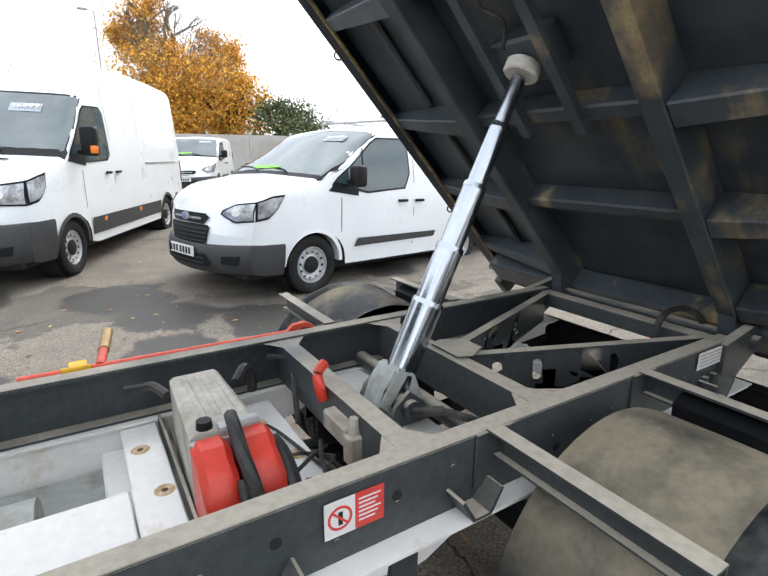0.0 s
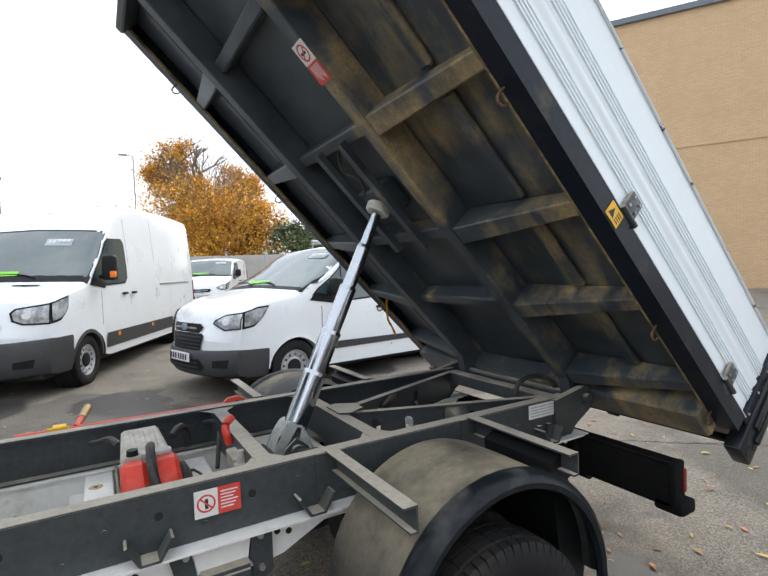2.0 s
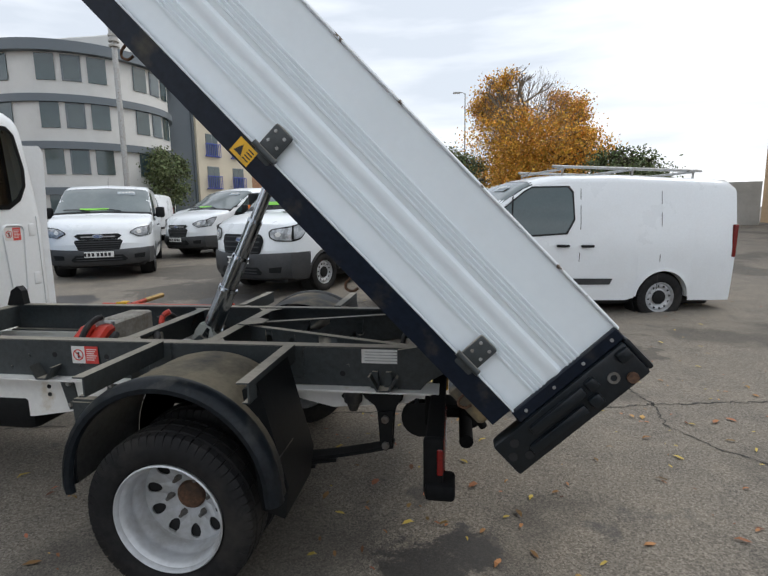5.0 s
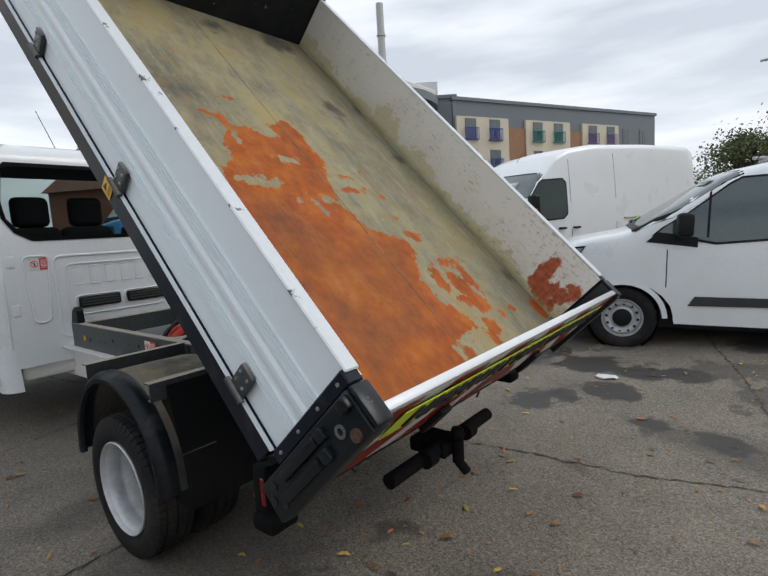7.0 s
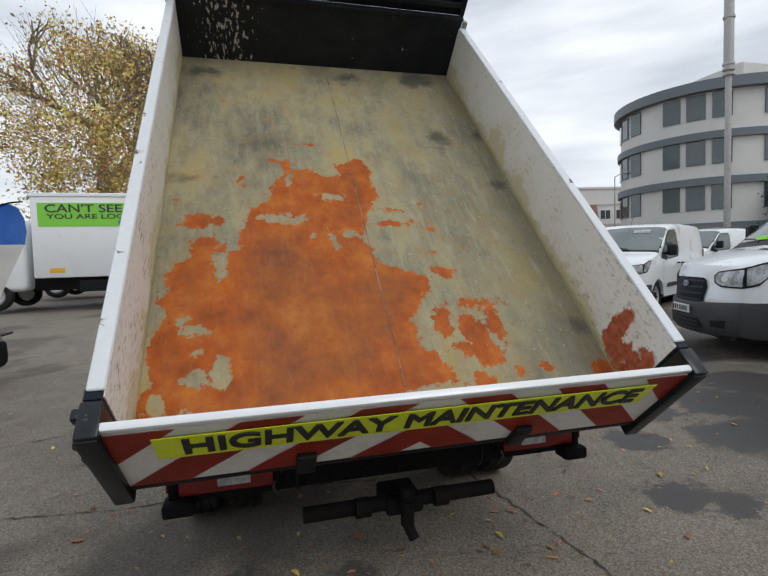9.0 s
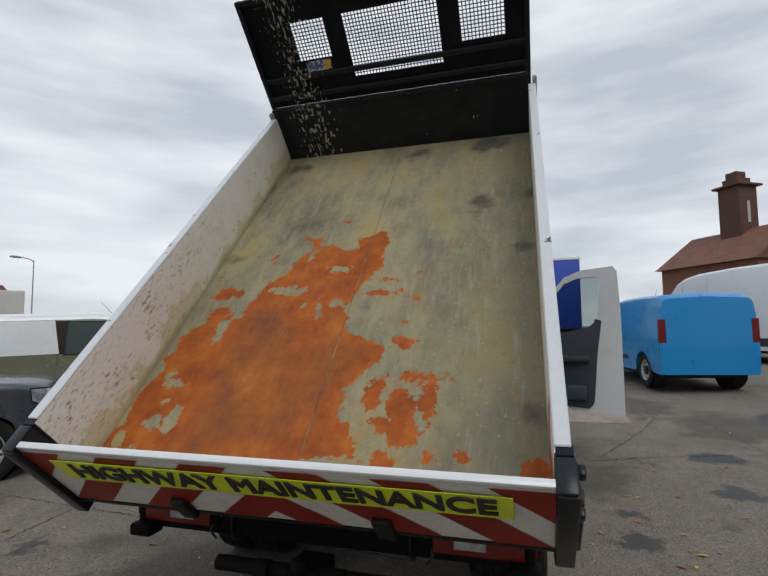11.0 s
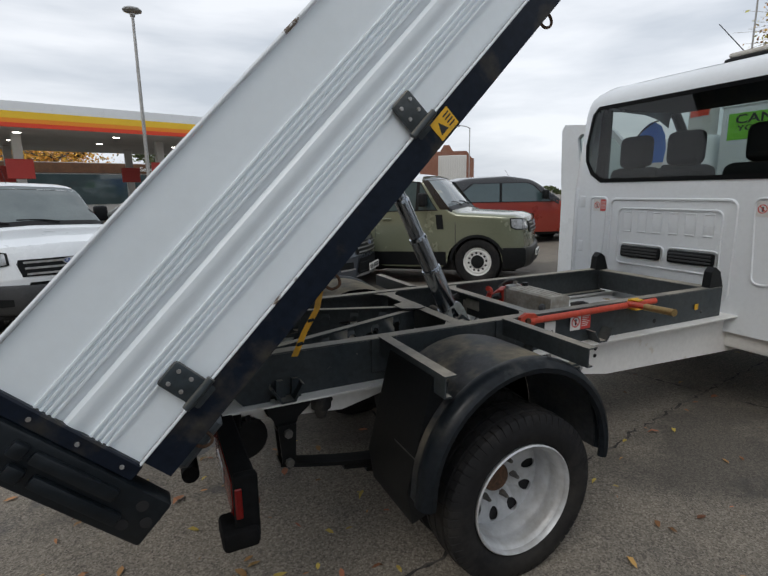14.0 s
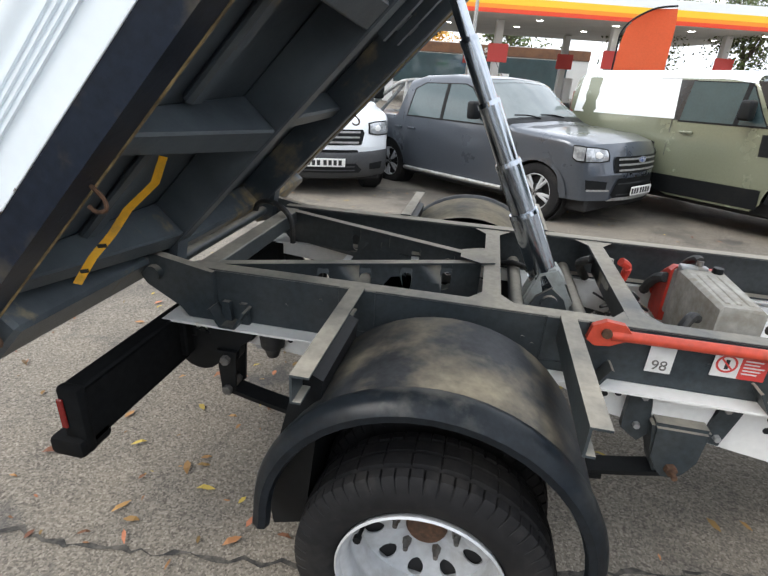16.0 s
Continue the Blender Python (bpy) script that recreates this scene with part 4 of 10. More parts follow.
    bm.faces.new([bm.verts.new((x, s * 0.562, z)) for x, z in [(-0.39, 0.40)] + pl + [(0.41, 0.40), (0.30, 0.40), (0.2, 0.60), (-0.2, 0.60), (-0.3, 0.40)]])
    thicken(bm, 0.004)
    part("inner_liner", bm, M_black, truck)
    # black plastic skirt behind the wheel
    bm = prism(B(), [(0.28, 0.80), (0.34, 0.83), (0.44, 0.43), (0.42, 0.30), (0.33, 0.33)], "y", s * 0.57, s * 0.90)
    part("mud_flap", bm, M_black, truck)

# cross members of the subframe
for x0, x1, lab in ((-0.565, -0.505, "front"), (-0.13, -0.07, "ram")):
    bm = prism(B(), [(x0, 0.70), (x0, TOP), (x1, TOP), (x1, TOP - 0.01), (x0 + 0.01, TOP - 0.01), (x0 + 0.01, 0.70)], "y", -0.40, 0.40)
    for s in (-1, 1):
        bm.faces.new([bm.verts.new(p) for p in ((x0 - 0.05, s * 0.40, TOP - 0.001), (x1 + 0.05, s * 0.40, TOP - 0.001), (x1, s * 0.33, TOP - 0.001), (x0, s * 0.33, TOP - 0.001))])
    part("cross_member", bm, M_frame, truck, "dusty dark steel cross member")
bm = slab(B(), 0.83, 0.90, -0.40, 0.40, 0.77, TOP - 0.004)
tube(bm, (1.008, -0.44, 0.815), (1.008, 0.44, 0.815), 0.022)
part("rear_cross_member", bm, M_frame, truck)
bm = slab(B(), -1.98, -1.90, -0.40, 0.40, 0.70, TOP - 0.002)
part("front_cross_member", bm, M_frame, truck)


def holed_plate(p, q, z0, z1, thick, holes):
    """An upright plate from p to q with oval holes along it and a folded top edge."""
    p, q = Vector((*p, 0)), Vector((*q, 0))
    L, d = (q - p).length, (q - p).normalized()
    nrm = Vector((-d.y, d.x, 0))
    bm = B()
    xs = [0.0]
    for h in holes:
        xs += [h * L - 0.022, h * L + 0.022]
    xs.append(L)
    zc = (z0 + z1) / 2
    def quad(a, b, za, zb):
        bm.faces.new([bm.verts.new(p + d * u + Vector((0, 0, w))) for u, w in ((a, za), (b, za), (b, zb), (a, zb))])
    for i in range(len(xs) - 1):
        if i % 2 == 0:
            quad(xs[i], xs[i + 1], z0, z1)
        else:
            c = (xs[i] + xs[i + 1]) / 2
            arc = [(c + 0.022 * math.cos(a), zc + 0.016 + 0.022 * math.sin(a)) for a in np.linspace(0, math.pi, 9)]
            low = [(x, 2 * zc - z) for x, z in arc]
            bm.faces.new([bm.verts.new(p + d * u + Vector((0, 0, w))) for u, w in [(xs[i + 1], z1), (xs[i], z1)] + arc[::-1]])
            bm.faces.new([bm.verts.new(p + d * u + Vector((0, 0, w))) for u, w in [(xs[i + 1], z0), (xs[i], z0)] + low[::-1]])
    bmesh.ops.remove_doubles(bm, verts=bm.verts[:], dist=1e-5)
    thicken(bm, thick)
    a, b = p + Vector((0, 0, z1)), q + Vector((0, 0, z1))
    f = [a - nrm * 0.018, b - nrm * 0.018, b + nrm * 0.018, a + nrm * 0.018]
    lo = [bm.verts.new(v) for v in f]
    hi = [bm.verts.new(v + Vector((0, 0, 0.007))) for v in f]
    bm.faces.new(lo[::-1])
    bm.faces.new(hi)
    for i in range(4):
        bm.faces.new((lo[i], lo[(i + 1) % 4], hi[(i + 1) % 4], hi[i]))
    return bm


for s in (-1, 1):
    part("brace_plate", holed_plate((-0.06, s * 0.03), (0.84, s * 0.37), 0.685, TOP - 0.012, 0.006, (0.14, 0.3, 0.46, 0.62)), M_frame, truck, "dark steel brace plate with oval holes")
bm = prism(B(), [(-0.11, -0.07), (-0.06, -0.09), (0.02, -0.045), (0.02, 0.045), (-0.06, 0.09), (-0.11, 0.07)], "z", TOP + 0.0045, TOP + 0.010)
part("gusset_plate", bm, M_frame, truck)
# lower cross pieces seen between the rails
for x0, x1, z in ((0.45, 0.57, 0.655), (-0.36, -0.22, 0.66), (-1.15, -1.03, 0.58)):
    part("chassis_cross_piece", slab(B(), x0, x1, -0.40, 0.40, z - 0.05, z, 0.006), M_white_dirty, truck)

# telescopic ram
RB, RT = Vector((-0.345, 0, 0.70)), Vector((0.170, 0, 1.765))
rd = (RT - RB).normalized()
ram = part("hydraulic_ram", tube(tube(B(), RB + rd * 0.02, RB + rd * 0.13, 0.062, 0.056, 20), RB + rd * 0.1, RB + rd * 0.37, 0.052, 0.052, 24), M_chrome, truck, "four-stage chrome hydraulic ram")
for a, b, r in ((0.37, 0.56, 0.045), (0.56, 0.775, 0.0385), (0.775, 0.985, 0.0315), (0.985, 1.15, 0.024)):
    part("ram_stage", tube(B(), RB + rd * a, RB + rd * b, r, r, 24), M_chrome, ram)
    bm = tube(B(), RB + rd * (a - 0.012), RB + rd * (a + 0.004), r + 0.009, r + 0.007, 24)
    part("ram_collar", bm, M_chrome, ram)
cap_m = Matrix.Translation(RT + rd * -0.01) @ Vector((0, 0, 1)).rotation_difference(rd).to_matrix().to_4x4()
bm = spun(B(), [(0.0, -0.012), (0.052, -0.016), (0.058, -0.01), (0.058, 0.024), (0.05, 0.03), (0.0, 0.03)], 28, "z", cap_m)
part("ram_cap", bm, M_cap, ram, "pale round nylon ram cap")
bm = prism(B(), [(-0.47, 0.64), (-0.24, 0.64), (-0.225, 0.70), (-0.27, 0.83), (-0.335, 0.85), (-0.375, 0.80), (-0.42, 0.69)], "y", -0.055, 0.055)
bmesh.ops.bevel(bm, geom=bm.edges[:], offset=0.008, segments=2, affect="EDGES")
part("ram_foot", bm, M_greyp, truck, "grey painted ram foot casting")
bm = B()
for s in (-1, 1):
    tube(bm, (-0.32, s * 0.05, 0.735), (-0.32, s * 0.12, 0.735), 0.03)
    prism(bm, [(-0.40, 0.68), (-0.24, 0.68), (-0.27, 0.75), (-0.32, 0.79), (-0.37, 0.75)], "y", s * 0.085, s * 0.10)
tube(bm, (-0.21, -0.40, 0.70), (-0.21, 0.40, 0.70), 0.028)
tube(bm, (-0.43, -0.40, 0.70), (-0.43, 0.40, 0.70), 0.028)
part("ram_cradle", bm, M_frame, truck)
bm = tube(B(), (-0.32, -0.12, 0.735), (-0.26, -0.19, 0.75), 0.016)
hose(bm, [(-0.27, -0.18, 0.75), (-0.20, -0.27, 0.74), (-0.14, -0.33, 0.70), (-0.12, -0.36, 0.64)], 0.012)
part("ram_hose", bm, M_rubber, truck)

# power pack: red pump cover, pale tank, hoses
bm = B()
skin(bm, [[(-0.965, -0.13, 0.62), (-0.80, -0.13, 0.62), (-0.80, -0.13, 0.845), (-0.815, -0.125, 0.856), (-0.95, -0.125, 0.856), (-0.965, -0.13, 0.845)],
          [(-0.950, 0.235, 0.62), (-0.812, 0.235, 0.62), (-0.812, 0.235, 0.845), (-0.824, 0.230, 0.856), (-0.938, 0.230, 0.856), (-0.950, 0.235, 0.845)]], True, True)
bmesh.ops.bevel(bm, geom=[e for e in bm.edges if e.calc_face_angle(0) > 1.0], offset=0.012, segments=2, affect="EDGES")
tank = part("oil_tank", bm, M_tank, truck, "dusty pale oil tank")
for x in (-0.915, -0.88, -0.845):
    part("tank_rib", box(B(), (x - 0.009, -0.06, 0.853), (x + 0.009, 0.20, 0.860), 0.003), M_tank, tank)
part("pump_plate", box(B(), (-0.968, -0.148, 0.66), (-0.792, -0.130, 0.845), 0.006), M_steel, truck, "bare metal pump plate")
for x0, x1, zt in ((-0.968, -0.884, 0.848), (-0.870, -0.782, 0.852)):
    bm = B()
    skin(bm, [[(x0 + a_, y, z0_), (x1 - a_, y, z0_), (x1 - a_, y, z1_ - 0.018), (x1 - a_ - 0.016, y, z1_), (x0 + a_ + 0.016, y, z1_), (x0 + a_, y, z1_ - 0.018)]
              for y, z0_, z1_, a_ in ((-0.142, 0.62, zt, 0.0), (-0.185, 0.62, zt - 0.004, 0.0), (-0.205, 0.62, zt - 0.020, 0.002), (-0.228, 0.62, zt - 0.034, 0.0), (-0.262, 0.62, zt - 0.060, 0.0), (-0.285, 0.63, zt - 0.105, 0.006), (-0.292, 0.64, zt - 0.15, 0.014))], True, True)
    part("pump_cover", bm, M_red, truck, "bright red moulded pump cover")
part("pump_cap", tube(tube(B(), (-0.826, -0.285, 0.705), (-0.826, -0.302, 0.70), 0.052, 0.048, 24), (-0.826, -0.302, 0.70), (-0.826, -0.308, 0.70), 0.036, 0.03, 24), M_red, truck, "round red pump end cap")
part("filler_cap", tube(B(), (-0.925, -0.105, 0.855), (-0.925, -0.105, 0.876), 0.020, 0.018, 16), M_black, truck, "black filler cap")
bm = box(B(), (-0.90, -0.145, 0.835), (-0.80, -0.11, 0.868), 0.008, 2)
tube(bm, (-0.868, -0.13, 0.865), (-0.868, -0.13, 0.888), 0.013)
part("valve_block", bm, M_steel, truck)
part("pump_hose", hose(B(), [(-0.868, -0.13, 0.885), (-0.872, -0.17, 0.882), (-0.874, -0.23, 0.855), (-0.868, -0.29, 0.800), (-0.855, -0.32, 0.74), (-0.835, -0.335, 0.66)], 0.016), M_rubber, truck)
part("pump_hose", hose(B(), [(-0.885, -0.27, 0.80), (-0.886, -0.31, 0.74), (-0.878, -0.32, 0.68), (-0.87, -0.30, 0.60)], 0.013), M_rubber, truck)
part("pump_hose", hose(B(), [(-0.775, -0.15, 0.80), (-0.765, -0.20, 0.78), (-0.765, -0.27, 0.73), (-0.77, -0.33, 0.67)], 0.020), M_rubber, truck)
part("hose", hose(B(), [(-0.96, 0.24, 0.80), (-0.99, 0.29, 0.815), (-1.02, 0.33, 0.80), (-1.06, 0.36, 0.79)], 0.014), M_rubber, truck)
part("hose", hose(B(), [(-0.76, 0.22, 0.80), (-0.72, 0.27, 0.82), (-0.69, 0.30, 0.78), (-0.69, 0.30, 0.72)], 0.017), M_rubber, truck)
part("hose", hose(B(), [(-0.60, 0.39, 0.79), (-0.55, 0.30, 0.80), (-0.57, 0.22, 0.74), (-0.60, 0.12, 0.66)], 0.010), M_rubber, truck)
part("hose", hose(B(), [(-0.72, 0.10, 0.60), (-0.64, 0.02, 0.63), (-0.58, -0.04, 0.62), (-0.55, -0.12, 0.60)], 0.008), M_rubber, truck)
part("hose", hose(B(), [(-0.72, 0.06, 0.60), (-0.64, -0.02, 0.62), (-0.58, -0.10, 0.60), (-0.56, -0.20, 0.56)], 0.008), M_rubber, truck)
part("hose", hose(B(), [(-0.50, -0.20, 0.82), (-0.47, -0.26, 0.78), (-0.50, -0.33, 0.72), (-0.53, -0.37, 0.68)], 0.018), M_rubber, truck)
bm = box(B(), (-0.60, -0.20, 0.74), (-0.545, -0.07, 0.80), 0.006)
box(bm, (-0.60, -0.235, 0.70), (-0.55, -0.19, 0.785), 0.006)
tube(bm, (-0.575, -0.21, 0.78), (-0.575, -0.21, 0.83), 0.018, 0.012)
part("valve", bm, M_tank, truck, "dusty hydraulic valve block")
bm = hose(B(), [(-0.575, -0.02, 0.80), (-0.585, -0.02, 0.84), (-0.58, 0.0, 0.875), (-0.55, 0.015, 0.895)], 0.016, 8)
part("valve_lever", bm, M_red, truck, "red valve lever")
# cable bundle between pump and valve, and the looped hose by the rear hinge
rnd = random.Random(12)
for k in range(7):
    y0_, y1_ = rnd.uniform(-0.30, 0.30), rnd.uniform(-0.34, 0.05)
    z0_ = 0.635 + rnd.uniform(0.0, 0.03)
    part("cable", hose(B(), [(-0.74, y0_, z0_), (-0.69, y0_ + rnd.uniform(-0.06, 0.06), z0_ + 0.02), (-0.63, 0.5 * (y0_ + y1_), z0_ + rnd.uniform(0.0, 0.03)), (-0.57, y1_, z0_ - 0.01)], rnd.uniform(0.004, 0.007), 6, 4), M_rubber, truck)
part("hinge_hose", hose(B(), [(1.02, -0.30, 0.80), (0.99, -0.28, 0.87), (0.92, -0.24, 0.90), (0.84, -0.22, 0.88), (0.80, -0.22, 0.82), (0.80, -0.23, 0.72)], 0.013, 8, 6), M_rubber, truck, "looped black hose by the bed hinge")
# deck plates between the chassis rails
for lo_, hi_ in (((-0.755, -0.38, 0.628), (-0.615, 0.36, 0.640)), ((-1.09, -0.38, 0.636), (-0.985, 0.39, 0.648)), ((-1.98, -0.38, 0.630), (-1.095, 0.06, 0.642))):
    dk = part("deck_plate", box(B(), lo_, hi_, 0.004), M_white_dirty, truck, "rust-stained white deck plate")
    for fx, fy in ((0.15, 0.25), (0.7, 0.5), (0.4, 0.8)):
        px_, py_ = lo_[0] + (hi_[0] - lo_[0]) * fx, lo_[1] + (hi_[1] - lo_[1]) * fy
        part("bolt_hole", tube(B(), (px_, py_, hi_[2] - 0.002), (px_, py_, hi_[2] + 0.001), 0.009, 0.009, 10), M_hub, dk)
        part("rust_ring", spun(B(), [(0.009, 0.0), (0.026, 0.0), (0.026, 0.0008), (0.009, 0.0008)], 16, "z", Matrix.Translation((px_, py_, hi_[2] + 0.0004))), M_rustring, dk)
part("cross_angle", prism(B(), [(-0.978, 0.60), (-0.945, 0.60), (-0.945, 0.608), (-0.970, 0.608), (-0.970, 0.672), (-0.978, 0.672)], "y", -0.39, 0.39), M_frame, truck)
bm = slab(B(), -1.98, -1.10, 0.06, 0.39, 0.52, 0.53)
tube(bm, (-1.75, 0.1, 0.50), (-1.30, 0.1, 0.50), 0.15, 0.15, 20)
part("cross_tube", bm, M_greyp, truck)
bm = tube(B(), (-2.3, 0.0, 0.42), (-0.2, 0.0, 0.40), 0.045, 0.045, 14)
tube(bm, (0, -0.55, 0.345), (0, 0.55, 0.345), 0.055, 0.055, 16)
spun(bm, [(0.0, -0.12), (0.1, -0.12), (0.15, -0.03), (0.15, 0.05), (0.09, 0.12), (0.0, 0.12)], 20, "x", Matrix.Translation((0, 0, 0.345)))
part("drive_axle", bm, M_black, truck)
bm = box(B(), (-1.85, -0.44, 0.36), (-1.05, -0.15, 0.56), 0.04, 2)
part("fuel_tank", bm, M_black, truck)

# safety prop of the offside rail
bm = tube(B(), (-0.44, 0.482, 0.826), (-1.33, 0.482, 0.832), 0.0165)
prism(bm, [(-0.375, 0.805), (-0.40, 0.788), (-0.44, 0.792), (-0.48, 0.812), (-0.49, 0.842), (-0.47, 0.862), (-0.42, 0.868), (-0.385, 0.85)], "y", 0.470, 0.490)
tube(bm, (-1.115, 0.482, 0.838), (-1.098, 0.60, 0.846), 0.015)
prop = part("safety_prop", bm, M_redbar, truck, "worn red safety prop bar")
part("prop_handle", tube(B(), (-1.098, 0.60, 0.846), (-1.075, 0.77, 0.856), 0.018), M_brass, prop, "bare brass handle")
part("prop_pin", tube(B(), (-0.425, 0.468, 0.832), (-0.425, 0.500, 0.832), 0.016, 0.014, 12), M_hub, prop)
bm = box(B(), (-1.22, 0.46, 0.803), (-1.14, 0.515, 0.811), 0.003)
box(bm, (-1.20, 0.462, 0.850), (-1.15, 0.512, 0.858), 0.003)
box(bm, (-1.22, 0.458, 0.803), (-1.14, 0.466, 0.858), 0.003)
part("prop_clip", bm, M_yellow, truck, "yellow clip")
for s in (-1, 1):
    bm = box(B(), (-1.75, min(s * 0.458, s * 0.464), 0.73), (-1.72, max(s * 0.458, s * 0.464), 0.765), 0.002)
    part("yellow_tag", bm, M_yellow, truck)
    bm = prism(B(), [(-1.99, TOP), (-1.86, TOP), (-1.87, TOP + 0.10), (-1.90, TOP + 0.13), (-1.95, TOP + 0.10)], "y", s * 0.40, s * 0.45)
    part("body_guide", bm, M_black, truck)

# rear lamp bar and tow bar
bm = box(B(), (0.945, -0.92, 0.47), (0.97, 0.92, 0.655), 0.006)
box(bm, (0.945, -0.92, 0.64), (1.01, 0.92, 0.66), 0.006)
box(bm, (0.97, -0.92, 0.50), (0.995, -0.50, 0.64), 0.008)
box(bm, (0.97, 0.50, 0.50), (0.995, 0.92, 0.64), 0.008)
for s in (-1, 1):
    box(bm, (0.94, min(s * 0.905, s * 0.94), 0.45), (1.01, max(s * 0.905, s * 0.94), 0.665), 0.012, 2)
    box(bm, (0.945, min(s * 0.84, s * 0.96), 0.445), (1.05, max(s * 0.84, s * 0.96), 0.505), 0.015, 2)
    box(bm, (0.92, min(s * 0.40, s * 0.48), 0.50), (0.95, max(s * 0.40, s * 0.48), 0.66), 0.006)
part("rear_lamp_bar", bm, M_tow, truck, "black steel rear lamp bar")
for s in (-1, 1):
    bm = box(B(), (0.992, min(s * 0.53, s * 0.90), 0.515), (1.014, max(s * 0.53, s * 0.90), 0.632), 0.01, 2)
    lamp = part("rear_lamp", bm, M_redlamp, truck, "red rear lamp cluster")
    part("end_reflector", box(B(), (0.988, min(s * 0.938, s * 0.946), 0.535), (1.008, max(s * 0.938, s * 0.946), 0.63), 0.003), M_redlamp, lamp)
    part("reversing_lens", box(B(), (1.012, min(s * 0.62, s * 0.75), 0.54), (1.018, max(s * 0.62, s * 0.75), 0.60), 0.003), M_lamp, lamp)
bm = box(B(), (1.005, -0.36, 0.625), (1.018, 0.36, 0.643), 0.003)
part("plate_lamp_strip", bm, M_yellow, truck)
bm = tube(B(), (1.10, -0.42, 0.41), (1.10, 0.42, 0.41), 0.032)
box(bm, (0.95, -0.08, 0.37), (1.15, 0.08, 0.44), 0.01)
for y in (-0.18, 0.16):
    tube(bm, (1.13, y - 0.03, 0.42), (1.13, y + 0.03, 0.42), 0.04)
tube(bm, (1.17, 0.0, 0.44), (1.17, 0.0, 0.34), 0.028)
spun(bm, [(0.0, -0.03), (0.025, -0.025), (0.034, 0.0), (0.025, 0.03), (0.0, 0.035)], 14, "z", Matrix.Translation((1.17, 0.0, 0.47)))
tube(bm, (1.17, 0.0, 0.34), (1.20, 0.02, 0.29), 0.022)
part("tow_bar", bm, M_tow, truck, "black tow bar with ball hitch")
for y in (-0.43, 0.43):
    part("rubber_flap", tube(B(), (0.90, y - 0.005, 0.52), (0.90, y + 0.005, 0.52), 0.09, 0.09, 20), M_black, truck)
part("socket_box", box(B(), (0.90, 0.40, 0.56), (0.99, 0.44, 0.64), 0.01), M_black, truck)
bm = hose(B(), [(0.93, 0.44, 0.58), (0.97, 0.5, 0.55), (1.0, 0.53, 0.50), (1.0, 0.5, 0.46)], 0.006)
part("lamp_cable", bm, M_rubber, truck)
bm = hose(B(), [(0.93, -0.44, 0.58), (0.97, -0.5, 0.55), (1.0, -0.53, 0.50), (1.0, -0.5, 0.46)], 0.006)
part("lamp_cable", bm, M_rubber, truck)


# wheels
def tyre_mesh(R, rim, w):
    """A tyre with circumferential grooves and shoulder blocks, one skin."""
    bm = B()
    h = w / 2
    prof = [(rim + 0.004, -0.70, 0), (rim + 0.010, -0.80, 0), (rim + (R - rim) * 0.22, -0.95, 0), (rim + (R - rim) * 0.5, -1.0, 0), (R - 0.040, -0.97, 0), (R - 0.020, -0.92, 2), (R - 0.003, -0.82, 2), (R, -0.56, 2),
            (R - 0.009, -0.53, 0), (R - 0.009, -0.46, 0), (R + 0.002, -0.43, 1), (R + 0.003, -0.05, 1), (R - 0.008, -0.035, 0), (R - 0.008, 0.035, 0), (R + 0.003, 0.05, 1), (R + 0.002, 0.43, 1),
            (R - 0.009, 0.46, 0), (R - 0.009, 0.53, 0), (R, 0.56, 2), (R - 0.003, 0.82, 2), (R - 0.020, 0.92, 2), (R - 0.040, 0.97, 0), (rim + (R - rim) * 0.5, 1.0, 0), (rim + (R - rim) * 0.22, 0.95, 0), (rim + 0.010, 0.80, 0), (rim + 0.004, 0.70, 0)]
    rings = []
    n = 60 * 5
    for i in range(n):
        a = (i // 5 + (0.0, 0.40, 0.44, 0.54, 0.58)[i % 5]) * math.tau / 60
        slit = i % 5 in (2, 3)
        cut = {0: 0.0, 1: 0.005 if slit and i // 5 % 2 else 0.0, 2: 0.008 if slit else 0.0}
        rings.append([bm.verts.new(((r - cut[k]) * math.cos(a), y * h, (r - cut[k]) * math.sin(a))) for r, y, k in prof])
    m_ = len(prof)
    for i in range(n):
        p, q = rings[i], rings[(i + 1) % n]
        for j in range(m_ - 1):
            bm.faces.new((p[j], p[j + 1], q[j + 1], q[j]))
    return bm


